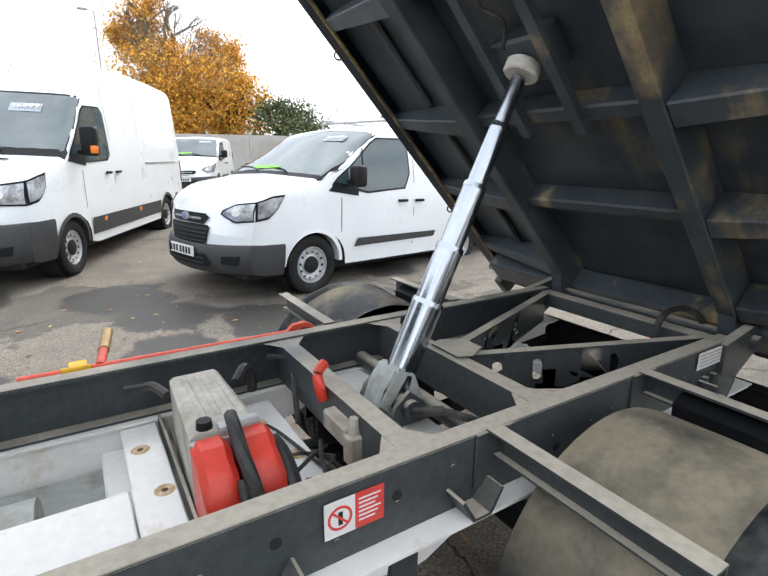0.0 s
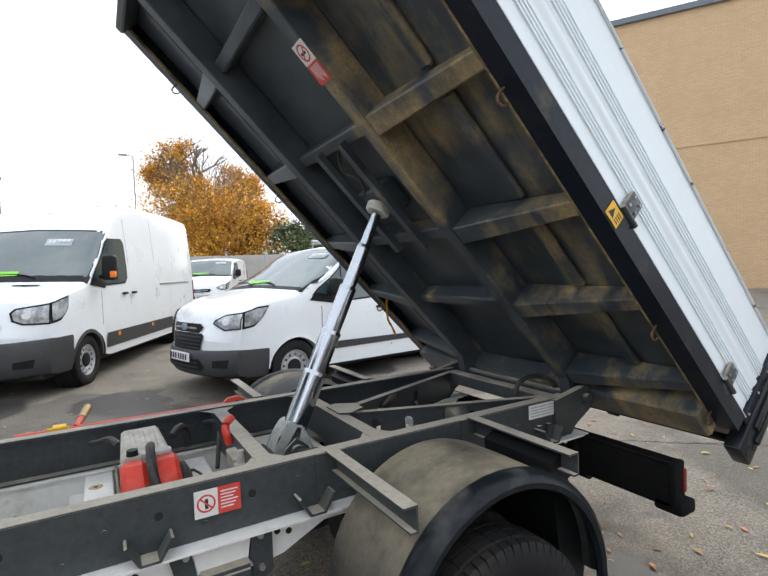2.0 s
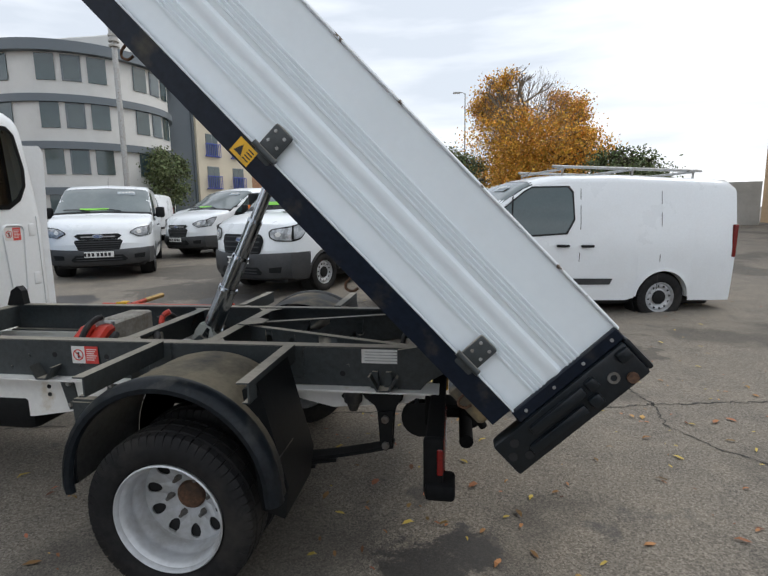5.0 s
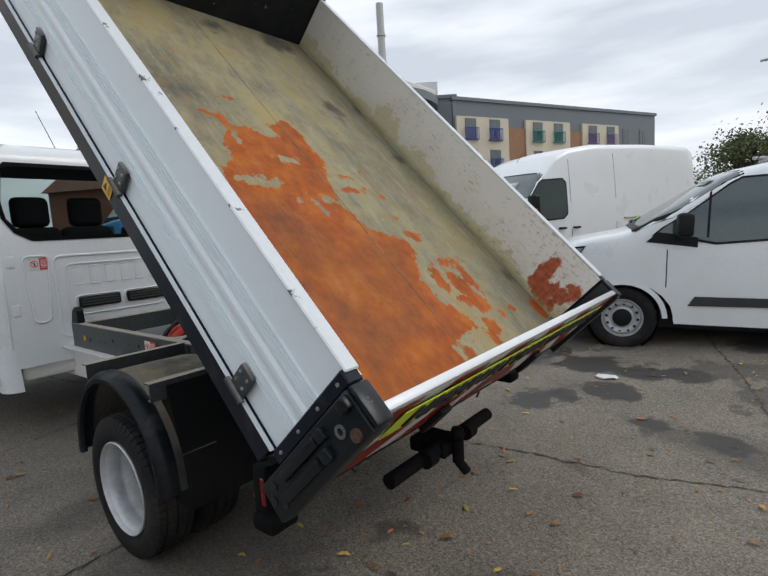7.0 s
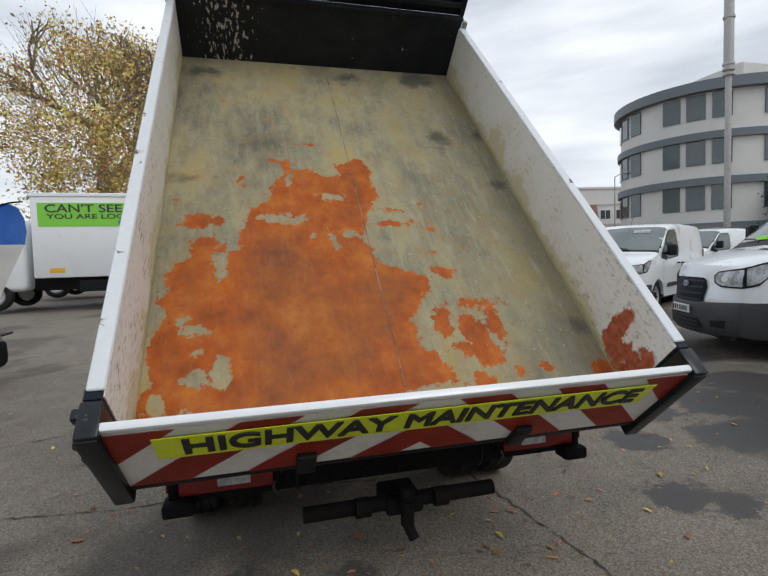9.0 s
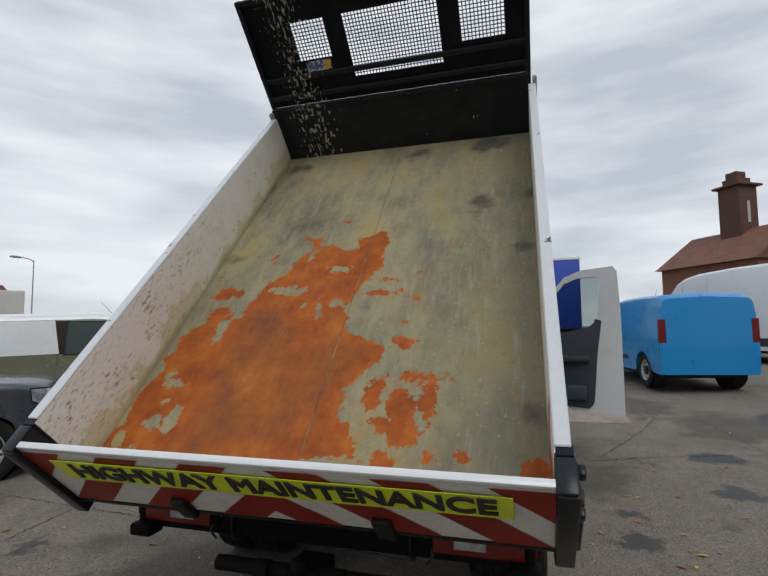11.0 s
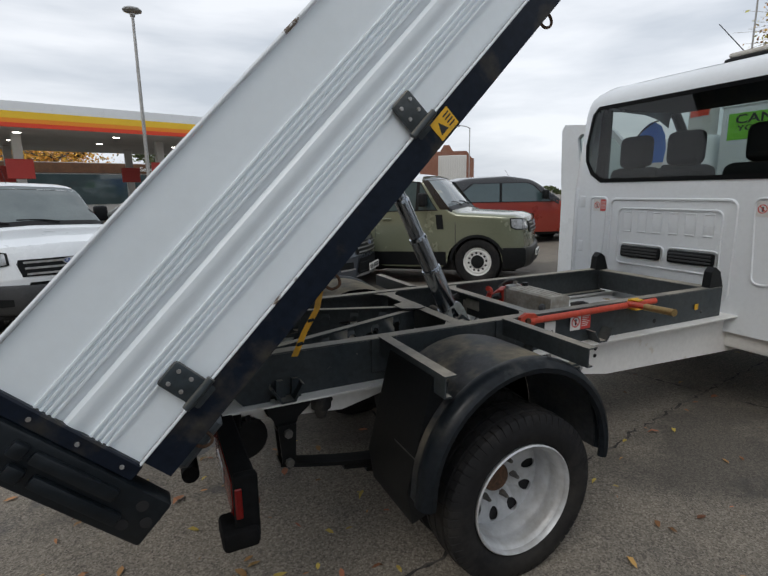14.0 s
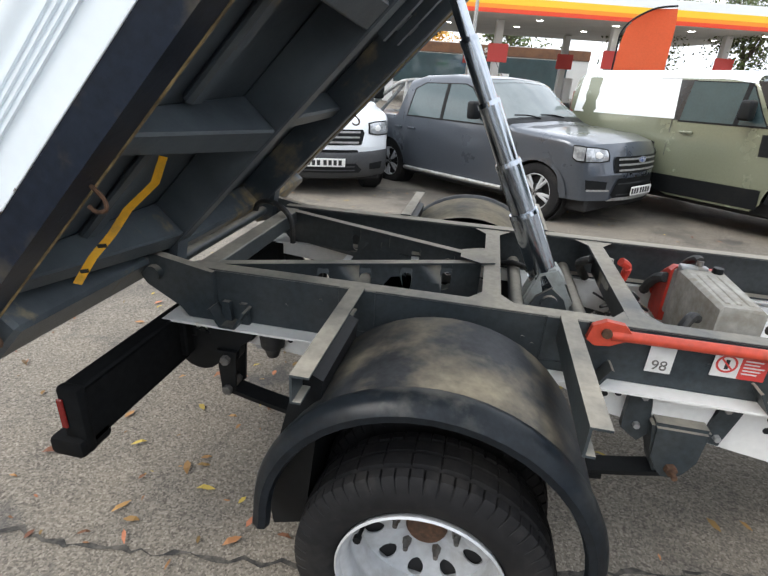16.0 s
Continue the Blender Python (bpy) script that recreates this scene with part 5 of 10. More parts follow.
def dished_rim(side):
    """Deep dished silver wheel seen from its outer (hollow) side, with ten oval openings."""
    bm = B()
    o = side
    spun(bm, [(0.217, o * 0.088), (0.212, o * 0.092), (0.208, o * 0.086), (0.205, o * 0.072), (0.197, o * 0.064), (0.193, o * 0.052), (0.192, o * 0.020), (0.196, o * 0.010), (0.195, -o * 0.004), (0.189, -o * 0.014), (0.188, -o * 0.055), (0.183, -o * 0.088), (0.190, -o * 0.09), (0.199, o * 0.010), (0.206, o * 0.05), (0.214, o * 0.075)], 64)
    n = 10
    ring_o, ring_i = 0.189, 0.050
    for i in range(n):
        a0 = i * math.tau / n
        hole = []
        for k in range(16):
            b = k * math.tau / 16
            hole.append((0.149 + 0.029 * math.cos(b), a0 + 0.150 * math.sin(b)))
        frame_pts = []
        for k in range(16):
            b = k * math.tau / 16
            c, s_ = math.cos(b), math.sin(b)
            m_ = max(abs(c), abs(s_))
            frame_pts.append(((ring_o + ring_i) / 2 + (ring_o - ring_i) / 2 * c / m_, a0 + math.pi / n * s_ / m_))
        def at(ra, push=0.0):
            r, a = ra
            depth = lerp([(0.05, -0.094), (0.105, -0.090), (0.122, -0.074), (0.17, -0.062), (0.188, -0.064)], r)
            return (r * math.cos(a), o * (depth + push), r * math.sin(a))
        hv = [bm.verts.new(at(p)) for p in hole]
        hb = [bm.verts.new(at(p, -0.006)) for p in hole]
        fv = [bm.verts.new(at(p)) for p in frame_pts]
        for k in range(16):
            bm.faces.new((hv[k], hv[(k + 1) % 16], fv[(k + 1) % 16], fv[k]))
            bm.faces.new((hv[k], hb[k], hb[(k + 1) % 16], hv[(k + 1) % 16]))
    bmesh.ops.remove_doubles(bm, verts=bm.verts[:], dist=1e-4)
    return bm


TY = finish(tyre_mesh(0.330, 0.205, 0.19), M_tyre, "tyre")
for s in (-1, 1):
    for k, yc in ((0, 0.905), (1, 0.67)):
        wh = part("rear_wheel", dished_rim(s if k == 0 else -s), M_rim, truck, "silver steel wheel with ten oval openings", Matrix.Translation((0.0, s * yc, 0.322)) @ Matrix.Rotation(0.2 + k, 4, "Y"))
        ty = new("tyre", TY)
        ty.parent, ty["label"] = wh, "worn black tyre"
        if k == 0:
            bm = spun(B(), [(0.0, -s * 0.066), (0.036, -s * 0.067), (0.052, -s * 0.073), (0.058, -s * 0.082), (0.060, -s * 0.105), (0.0, -s * 0.105)], 28)
            part("hub_cap", bm, M_hub, wh, "rusty wheel hub")
            for i in range(6):
                a = i * math.tau / 6 + 0.3
                bm = tube(B(), (0.086 * math.cos(a), -s * 0.094, 0.086 * math.sin(a)), (0.086 * math.cos(a), -s * 0.074, 0.086 * math.sin(a)), 0.016, 0.013, 6)
                tube(bm, (0.086 * math.cos(a), -s * 0.074, 0.086 * math.sin(a)), (0.086 * math.cos(a), -s * 0.050, 0.086 * math.sin(a)), 0.010, 0.007, 8)
                part("wheel_nut", bm, M_nut, wh, "dirty grey wheel nut")
            # dark disc added behind the openings so they read as black shade
            part("shade_disc", spun(B(), [(0.113, -s * 0.086), (0.182, -s * 0.078), (0.182, -s * 0.15), (0.0, -s * 0.15), (0.0, -s * 0.11), (0.113, -s * 0.11)], 32), M_dark, wh)
            bm = tube(B(), (0.16, -s * 0.03, 0.05), (0.165, s * 0.02, 0.055), 0.006)
            tube(bm, (0.165, s * 0.015, 0.055), (0.166, s * 0.03, 0.056), 0.011)
            part("valve_stem", bm, M_black, wh)
    wh = part("front_wheel", spun(spun(B(), [(0.222, s * 0.085), (0.206, s * 0.082), (0.19, s * 0.03), (0.19, -s * 0.05), (0.20, -s * 0.05), (0.21, s * 0.06)], 40), [(0.19, s * 0.0), (0.12, s * 0.05), (0.06, s * 0.07), (0.06, s * 0.10), (0.0, s * 0.10), (0.0, s * 0.02), (0.15, -s * 0.01)], 40), M_rim, truck, "silver steel front wheel", Matrix.Translation((-3.7, s * 0.86, 0.330)))
    ty = new("tyre", TY)
    ty.parent, ty["label"] = wh, "worn black tyre"

# ---- the raised load bed: modelled level about its hinge, then tipped up ----
M_seam = surface("dirty_seam", (0.10, 0.075, 0.05), 0.9, stain=(0.30, 0.26, 0.18), stain_at=(0.45, 0.6), scale=5, fine_amt=0.3, bump=0)
BED = Matrix.Translation((1.011, 0, 0.817)) @ Matrix.Rotation(radians(46.3), 4, "Y")
FRONT = -2.74
M_post = dusted("chipped_post_paint", (0.008, 0.011, 0.014), (0.16, 0.16, 0.15), 0.30, (0.68, 0.74), (-0.5, 0.6), 16.0)
M_mud = surface("dried_mud", (0.26, 0.19, 0.09), 0.95, stain=(0.10, 0.075, 0.04), stain_at=(0.45, 0.6), fine_amt=0.4, bump=0.6, scale=9)
bm = box(B(), (FRONT, -1.0, 0.168), (0.2575, 1.0, 0.18))
bed = part("load_bed", bm, M_bedfloor, truck, "tipped load bed, steel floor worn to bright rust", BED)
part("floor_seam", box(B(), (FRONT + 0.02, 0.006, 0.1795), (0.24, 0.0105, 0.1808)), M_seam, bed)
# underside sheet with pressed ribs
part("floor_underside", box(B(), (FRONT, -1.0, 0.155), (0.15, 1.0, 0.166)), M_under, bed, "dark underside sheet with dried mud")
for s in (-1, 1):
    bm = prism(B(), [(s * 0.36, 0.015), (s * 0.43, 0.015), (s * 0.43, 0.154), (s * 0.36, 0.154)], "x", FRONT + 0.02, 0.06)
    bmesh.ops.bevel(bm, geom=bm.edges[:], offset=0.005, segments=1, affect="EDGES")
    part("long_beam", bm, M_beam, bed, "dark muddy lengthwise beam")
    bm = prism(B(), [(s * 1.062, 0.085), (s * 1.062, 0.158), (s * 1.0, 0.158), (s * 1.0, 0.148), (s * 1.05, 0.148), (s * 1.05, 0.097), (s * 0.985, 0.097), (s * 0.985, 0.085)], "x", FRONT, 0.13)
    part("side_rail", bm, M_siderail, bed, "blue-black side rail, paint chipped")
    part("rail_edge", box(B(), (FRONT + 0.01, min(s * 1.05, s * 1.0645), 0.1582), (0.14, max(s * 1.05, s * 1.0645), 0.1625), 0.001), M_edge, bed, "chipped pale lip of the side rail")
    part("mud_lip", box(B(), (FRONT + 0.05, min(s * 0.975, s * 0.988), 0.083), (0.0, max(s * 0.975, s * 0.988), 0.10), 0.003), M_mud, bed, "dried mud along the rail's inner lip")
    for x in (-2.19, -1.62, -1.06, -0.60, -0.12):
        y0, y1 = s * 0.43, s * 1.045
        bm = B()
        pts_in = [(x - 0.045, 0.02), (x + 0.045, 0.02), (x + 0.045, 0.154), (x - 0.045, 0.154)]
        pts_out = [(x - 0.03, 0.10), (x + 0.03, 0.10), (x + 0.03, 0.154), (x - 0.03, 0.154)]
        a = [bm.verts.new((p[0], y0, p[1])) for p in pts_in]
        b = [bm.verts.new((p[0], y1, p[1])) for p in pts_out]
        bm.faces.new(a[::-1])
        bm.faces.new(b)
        for i in range(4):
            bm.faces.new((a[i], a[(i + 1) % 4], b[(i + 1) % 4], b[i]))
        bmesh.ops.bevel(bm, geom=bm.edges[:], offset=0.006, segments=1, affect="EDGES")
        part("outrigger_beam", bm, M_beam, bed)
    for xa, xb in ((-2.64, -2.24), (-2.14, -1.67), (-1.57, -1.11), (-1.01, -0.65), (-0.55, -0.08)):
        part("floor_stiffener", box(B(), (xa, min(s * 0.70, s * 0.76), 0.125), (xb, max(s * 0.70, s * 0.76), 0.154), 0.01), M_beam, bed)
    # rope hooks under the side rail
    for x in (-2.35, -1.52, -0.50, 0.02):
        bm = hose(B(), [(x, s * 1.0, 0.09), (x, s * 1.0, 0.05), (x + 0.015, s * 1.0, 0.035), (x + 0.035, s * 1.0, 0.045), (x + 0.04, s * 1.0, 0.065)], 0.0045, 6, 3)
        part("rope_hook", bm, M_hub, bed)
for x in (-2.62, -2.19, -1.62, -1.06, -0.60):
    part("cross_beam", box(B(), (x - 0.03, -0.36, 0.06), (x + 0.03, 0.36, 0.154), 0.008), M_beam, bed)
part("rear_beam", box(B(), (-0.02, -0.98, 0.03), (0.14, 0.98, 0.15), 0.012), M_beam, bed, "muddy rear beam of the bed")
part("front_beam", box(B(), (FRONT, -0.98, 0.04), (FRONT + 0.05, 0.98, 0.15), 0.008), M_frame, bed)
# ram channel rails between the beams
for y in (-0.12, 0.12):
    part("ram_rail", prism(B(), [(y - 0.02, 0.03), (y + 0.02, 0.03), (y + 0.02, 0.06), (y - 0.02, 0.06)], "x", -1.62, -1.0), M_beam, bed)
bm = box(B(), (-1.36, -0.11, 0.06), (-1.2, 0.11, 0.15), 0.01)
part("ram_bracket", bm, M_under, bed)
bm = hose(B(), [(-1.6, 0.02, 0.10), (-1.5, 0.06, 0.06), (-1.42, 0.02, 0.08), (-1.34, 0.05, 0.06)], 0.008)
part("bed_cable", bm, M_rubber, bed)
for s in (-1, 1):
    bm = prism(B(), [(0.07, 0.03), (0.07, -0.02), (0.0, -0.06), (-0.06, -0.02), (-0.14, 0.03)], "y", s * 0.37, s * 0.43)
    part("hinge_lug", bm, M_beam, bed)

# dropsides: aluminium plank with ridges; the outline is height, outward
def side_profile():
    z0, z1 = 0.16, 0.545
    p = [(z0, 0.0)]
    def ridges(z, n):
        for i in range(n):
            p.extend([(z, 0.0), (z + 0.0015, 0.006), (z + 0.0065, 0.006), (z + 0.008, 0.0)])
            z += 0.0138
    ridges(0.240, 4)
    p.extend([(0.302, 0.0), (0.312, 0.002), (0.322, 0.0055), (0.332, 0.007), (0.342, 0.006), (0.348, 0.001), (0.352, -0.003), (0.357, -0.001), (0.360, 0.0)])
    ridges(0.370, 4)
    p.append((z1, 0.0))
    return p


for s in (-1, 1):
    pr = side_profile()
    out = [(s * (1.04 + d), z) for z, d in pr]
    ring = out + [(s * 1.004, 0.545), (s * 1.004, 0.16)]
    side = part("dropside", prism(B(), ring, "x", FRONT + 0.01, 0.143), M_alu, bed, "white ribbed aluminium dropside, scuffed along the top")
    part("dropside_lining", box(B(), (FRONT + 0.012, min(s * 1.0, s * 1.0035), 0.182), (0.172, max(s * 1.0, s * 1.0035), 0.544)), M_inner, bed, "scratched inner face of the dropside")
    part("top_trim", box(B(), (FRONT + 0.01, min(s * 1.0, s * 1.05), 0.5455), (0.155, max(s * 1.0, s * 1.05), 0.556), 0.004), M_edge, side, "chipped white top edge")
    for x in (-2.58, -1.79, -0.945, -0.066):
        bm = box(B(), (x - 0.035, min(s * 1.046, s * 1.064), 0.135), (x + 0.035, max(s * 1.046, s * 1.064), 0.255), 0.008, 2)
        tube(bm, (x - 0.045, s * 1.068, 0.165), (x + 0.045, s * 1.068, 0.165), 0.010)
        h = part("side_hinge", bm, M_frame, bed, "dark steel dropside hinge")
        bm = B()
        for dx, dz in ((-0.018, 0.235), (0.018, 0.235), (-0.018, 0.20), (0.018, 0.20)):
            tube(bm, (x + dx, s * 1.062, dz), (x + dx, s * 1.068, dz), 0.006, 0.005, 8)
        part("hinge_bolt", bm, M_steel, h)
    # riveted end strip, then the rear corner post with its latch bars
    part("end_strip", box(B(), (0.142, min(s * 1.004, s * 1.056), 0.15), (0.184, max(s * 1.004, s * 1.056), 0.548), 0.004), M_siderail, bed, "dark riveted end strip")
    bm = box(B(), (0.1845, min(s * 1.0, s * 1.066), 0.035), (0.306, max(s * 1.0, s * 1.066), 0.535), 0.01, 2)
    post = part("corner_post", bm, M_post, bed, "chipped dark steel corner post")
    for xa, za, zb in ((0.219, 0.16, 0.36), (0.265, 0.12, 0.33)):
        part("latch_bar", box(B(), (xa - 0.016, min(s * 1.062, s * 1.082), za), (xa + 0.016, max(s * 1.062, s * 1.082), zb), 0.008, 2), M_post, post)
    for xa, za, zb in ((0.219, 0.37, 0.405), (0.265, 0.345, 0.385), (0.212, 0.49, 0.532)):
        part("latch_knuckle", box(B(), (xa - 0.018, min(s * 1.062, s * 1.086), za), (xa + 0.018, max(s * 1.062, s * 1.086), zb), 0.008, 2), M_post, post)
    part("latch_pin", tube(B(), (0.282, s * 1.06, 0.485), (0.282, s * 1.074, 0.485), 0.018, 0.016, 14), M_hub, post)
    part("latch_eye", spun(B(), [(0.018, s * 1.064), (0.018, s * 1.069), (0.010, s * 1.069), (0.010, s * 1.064)], 18, "y", Matrix.Translation((0.248, 0, 0.445))), M_nut, post, "worn steel eye")
    for z in (0.19, 0.30, 0.41, 0.515):
        part("rivet", tube(B(), (0.163, s * 1.054, z), (0.163, s * 1.060, z), 0.006, 0.005, 8), M_steel, post)
    for x, z in ((0.245, 0.062), (0.215, 0.095), (0.272, 0.105)):
        part("post_hole", tube(B(), (x, s * 1.064, z), (x, s * 1.068, z), 0.014, 0.014, 14), M_dark, post)
    part("post_top", box(B(), (0.187, min(s * 0.998, s * 1.06), 0.535), (0.30, max(s * 0.998, s * 1.06), 0.552), 0.006, 2), M_post, post)

# tailgate with chevrons and lettering
TG0, TG1 = 0.258, 0.278
tg = part("tailgate", box(B(), (TG0, -1.035, 0.13), (TG1, 1.035, 0.525), 0.003), M_white_dirty, bed, "cream-white tailgate with red and yellow chevron marking")
part("tailgate_top", box(B(), (TG0 - 0.004, -1.04, 0.523), (TG1 + 0.004, 1.04, 0.548), 0.006, 2), M_white, tg)
part("tailgate_edge", box(B(), (TG0 - 0.004, -1.04, 0.10), (TG1 + 0.006, 1.04, 0.131), 0.006), M_black, tg)
# chevron boards: white ground, red slanted bars pointing up to the middle
part("chevron_ground", box(B(), (TG1 + 0.001, -1.02, 0.135), (TG1 + 0.003, 1.02, 0.518)), M_stick_w, tg)
for s in (-1, 1):
    for k in range(4):
        y0 = -0.30 + k * 0.37
        # bar corners at the foot and the head; slanted towards the middle at the top
        foot, head = (y0 + 0.37, y0 + 0.56), (y0, y0 + 0.19)
        zf, zh = 0.136, 0.517
        poly = [(foot[0], zf), (foot[1], zf), (head[1], zh), (head[0], zh)]
        # cut to 0..0.985
        def clip(pl, lim, keep_less):
            res = []
            for i in range(len(pl)):
                a, b = pl[i], pl[(i + 1) % len(pl)]
                ia, ib = (a[0] <= lim) == keep_less, (b[0] <= lim) == keep_less
                if ia:
                    res.append(a)
                if ia != ib:
                    t = (lim - a[0]) / (b[0] - a[0])
                    res.append((lim, a[1] + t * (b[1] - a[1])))
            return res
        poly = clip(poly, 1.018, True)
        poly = clip(poly, 0.0, False) if poly else poly
        if len(poly) < 3:
            continue
        bm = B()
        bm.faces.new([bm.verts.new((TG1 + 0.006, s * y, z)) for y, z in poly])
        thicken(bm, 0.002)
        part("chevron_bar", bm, M_chev, tg, "red reflective bar")
part("lettering_strip", box(B(), (TG1 + 0.010, -0.88, 0.34), (TG1 + 0.013, 0.88, 0.478)), M_fluo, tg, "fluorescent yellow strip")


def lettering(name, words, size, material, parent, m, depth=0.0008, width=None, label="", bold=0.014):
    cu = bpy.data.curves.new(name, "FONT")
    cu.body, cu.size, cu.align_x, cu.align_y, cu.extrude, cu.bevel_depth = words, size, "CENTER", "CENTER", depth, size * bold
    tmp = new(name + "_tmp", cu)
    me = bpy.data.meshes.new_from_object(tmp.evaluated_get(bpy.context.evaluated_depsgraph_get()))
    bpy.data.objects.remove(tmp)
    me.materials.clear()
    me.materials.append(material)
    if width:
        co = np.empty(len(me.vertices) * 3)
        me.vertices.foreach_get("co", co)
        co = co.reshape(-1, 3)
        k = width / (co[:, 0].max() - co[:, 0].min())
        co[:, 0] *= k
        me.vertices.foreach_set("co", co.ravel())
    ob = new(name, me)
    ob.matrix_basis = m
    if parent is not None:
        ob.parent = parent
    if label:
        ob["label"] = label
    return ob


# text faces +x (rearwards): its x axis along +y, its up along +z
FACE_REAR = Matrix(((0, 0, 1, 0), (1, 0, 0, 0), (0, 1, 0, 0), (0, 0, 0, 1)))
for word, y, w in (("HIGHWAY", -0.475, 0.665), ("MAINTENANCE", 0.365, 0.93)):
    lettering("letters", word, 0.135, M_ink, tg, Matrix.Translation((TG1 + 0.0145, y, 0.409)) @ FACE_REAR, 0.0008, w, "bold black capitals", 0.030)
for y in (-0.42, 0.42):
    part("tailgate_catch", box(B(), (TG1, y - 0.035, 0.10), (TG1 + 0.03, y + 0.035, 0.24), 0.01, 2), M_black, tg)

# headboard with mesh windows
HB = FRONT
bm = box(B(), (HB - 0.03, -1.02, 0.10), (HB, 1.02, 0.60), 0.004)
box(bm, (HB - 0.035, -1.02, 0.60), (HB + 0.02, 1.02, 0.63), 0.01, 2)
hb = part("headboard", bm, M_head, bed, "black steel headboard with mesh windows, paint scraped off")
ZB, ZT = 0.78, 1.22
WINS = ((-0.66, -0.40, 0.95, 1.22), (-0.26, 0.42, 0.78, 1.22), (0.56, 0.86, 0.90, 1.22))
bm = B()
ys = sorted({-1.02, 1.02, *[v for w in WINS for v in w[:2]]})
hz = sorted({0.63, 1.40, *[v for w in WINS for v in w[2:]]})
grid = [[bm.verts.new((HB - 0.028, y, z)) for z in hz] for y in ys]
for i in range(len(ys) - 1):
    for j in range(len(hz) - 1):
        if not any(w[0] - 1e-6 <= ys[i] and ys[i + 1] <= w[1] + 1e-6 and w[2] - 1e-6 <= hz[j] and hz[j + 1] <= w[3] + 1e-6 for w in WINS):
            bm.faces.new((grid[i][j], grid[i + 1][j], grid[i + 1][j + 1], grid[i][j + 1]))
thicken(bm, 0.004)
part("headboard_sheet", bm, M_head, hb)
bm = B()
for a, b, z0, z1 in WINS:
    n = int((b - a) / 0.024)
    for i in range(n + 1):
        y = a + (b - a) * i / n
        box(bm, (HB - 0.031, y - 0.003, z0), (HB - 0.027, y + 0.003, z1))
    k = int((z1 - z0) / 0.024)
    for i in range(k + 1):
        z = z0 + (z1 - z0) * i / k
        box(bm, (HB - 0.0305, a, z - 0.003), (HB - 0.0265, b, z + 0.003))
part("window_mesh", bm, M_head, hb)
bm = B()
for s in (-1, 1):
    box(bm, (HB - 0.05, min(s * 0.985, s * 1.02), 0.63), (HB + 0.0, max(s * 0.985, s * 1.02), 1.42), 0.005)
for z in (0.70, 0.84, 1.40):
    box(bm, (HB - 0.04, -1.0, z - 0.02), (HB - 0.005, 1.0, z + 0.02), 0.006)
part("headboard_frame", bm, M_head, hb)
part("info_sticker", box(B(), (HB - 0.0255, -0.62, 0.865), (HB - 0.0235, -0.42, 0.94)), M_stickblue, hb, "worn blue and white sticker")
part("info_sticker_panel", box(B(), (HB - 0.0235, -0.47, 0.87), (HB - 0.0225, -0.43, 0.935)), M_yellow, hb)
for s in (-1, 1):
    part("side_bracket", box(B(), (FRONT - 0.03, min(s * 1.03, s * 1.06), 0.1), (FRONT + 0.012, max(s * 1.03, s * 1.06), 0.60), 0.006), M_greyp, bed)
# yellow strap under the offside rail
bm = B()
pts = [Vector(p) for p in ((-0.56, 0.83, 0.075), (-0.512, 0.854, 0.045), (-0.45, 0.91, 0.035), (-0.40, 0.94, 0.018), (-0.33, 0.96, 0.012), (-0.261, 0.978, -0.004))]
skin(bm, [[p + Vector((-0.005, -0.002, -0.008)) for p in pts], [p + Vector((0.005, 0.002, 0.008)) for p in pts]])
thicken(bm, 0.004)
strap = part("prop_strap", bm, M_yellow, bed, "yellow hazard-striped body prop")
for a_, b_ in zip(pts[3:], pts[4:]):
    for f_ in (0.5,):
        c_ = a_.lerp(b_, f_)
        d_ = (b_ - a_).normalized() * 0.004
        part("hazard_stripe", tube(B(), c_ - d_ - Vector((0.003, 0.001, 0.006)), c_ + d_ + Vector((0.003, 0.001, 0.006)), 0.0048, 0.0048, 6), M_black, strap)

# ---- cab ----
CX = -2.08
def cab_half(z):
    return lerp([(0.38, 0.905), (0.8, 0.92), (1.3, 0.925), (1.6, 0.915), (2.0, 0.89), (2.08, 0.878), (2.13, 0.862), (2.17, 0.835), (2.205, 0.785), (2.225, 0.72)], z)


def back_x(z):
    return CX + lerp([(0.38, 0.02), (0.8, 0.0), (1.4, 0.0), (2.05, -0.05), (2.10, -0.058), (2.14, -0.075), (2.175, -0.105), (2.205, -0.15), (2.225, -0.21)], z)


# rear wall with rounded corners and a window opening: rows of places up the wall
def rear_row(z, r=0.115):
    w = cab_half(z)
    lean = back_x(z) - CX
    pts = [(CX + min(lean, 0.0) * 0.4 - 0.24, w)]
    for a in np.linspace(0, 90, 6):
        pts.append((CX + lean - r + r * math.sin(radians(a)), w - r + r * math.cos(radians(a))))
    return pts


WZ0, WZ1 = 1.50, 2.06
cab = None
bm = B()
zs = [0.38, 0.55, 0.8, 1.1, 1.4, 1.50, 1.56, 1.64, 1.76, 1.9, 2.0, 2.06, 2.10, 2.14, 2.175, 2.205, 2.225]
rows = []
for z in zs:
    p = rear_row(z)
    wy = lerp([(1.50, 0.60), (1.56, 0.69), (1.64, 0.755), (1.76, 0.775), (2.0, 0.745), (2.06, 0.70)], z)
    row = [(x, -y, z) for x, y in p]
    row += [(p[-1][0], -wy, z), (p[-1][0], 0.0, z), (p[-1][0], wy, z)]
    row += [(x, y, z) for x, y in p[::-1]]
    rows.append(row)
vr = [[bm.verts.new(q) for q in r] for r in rows]
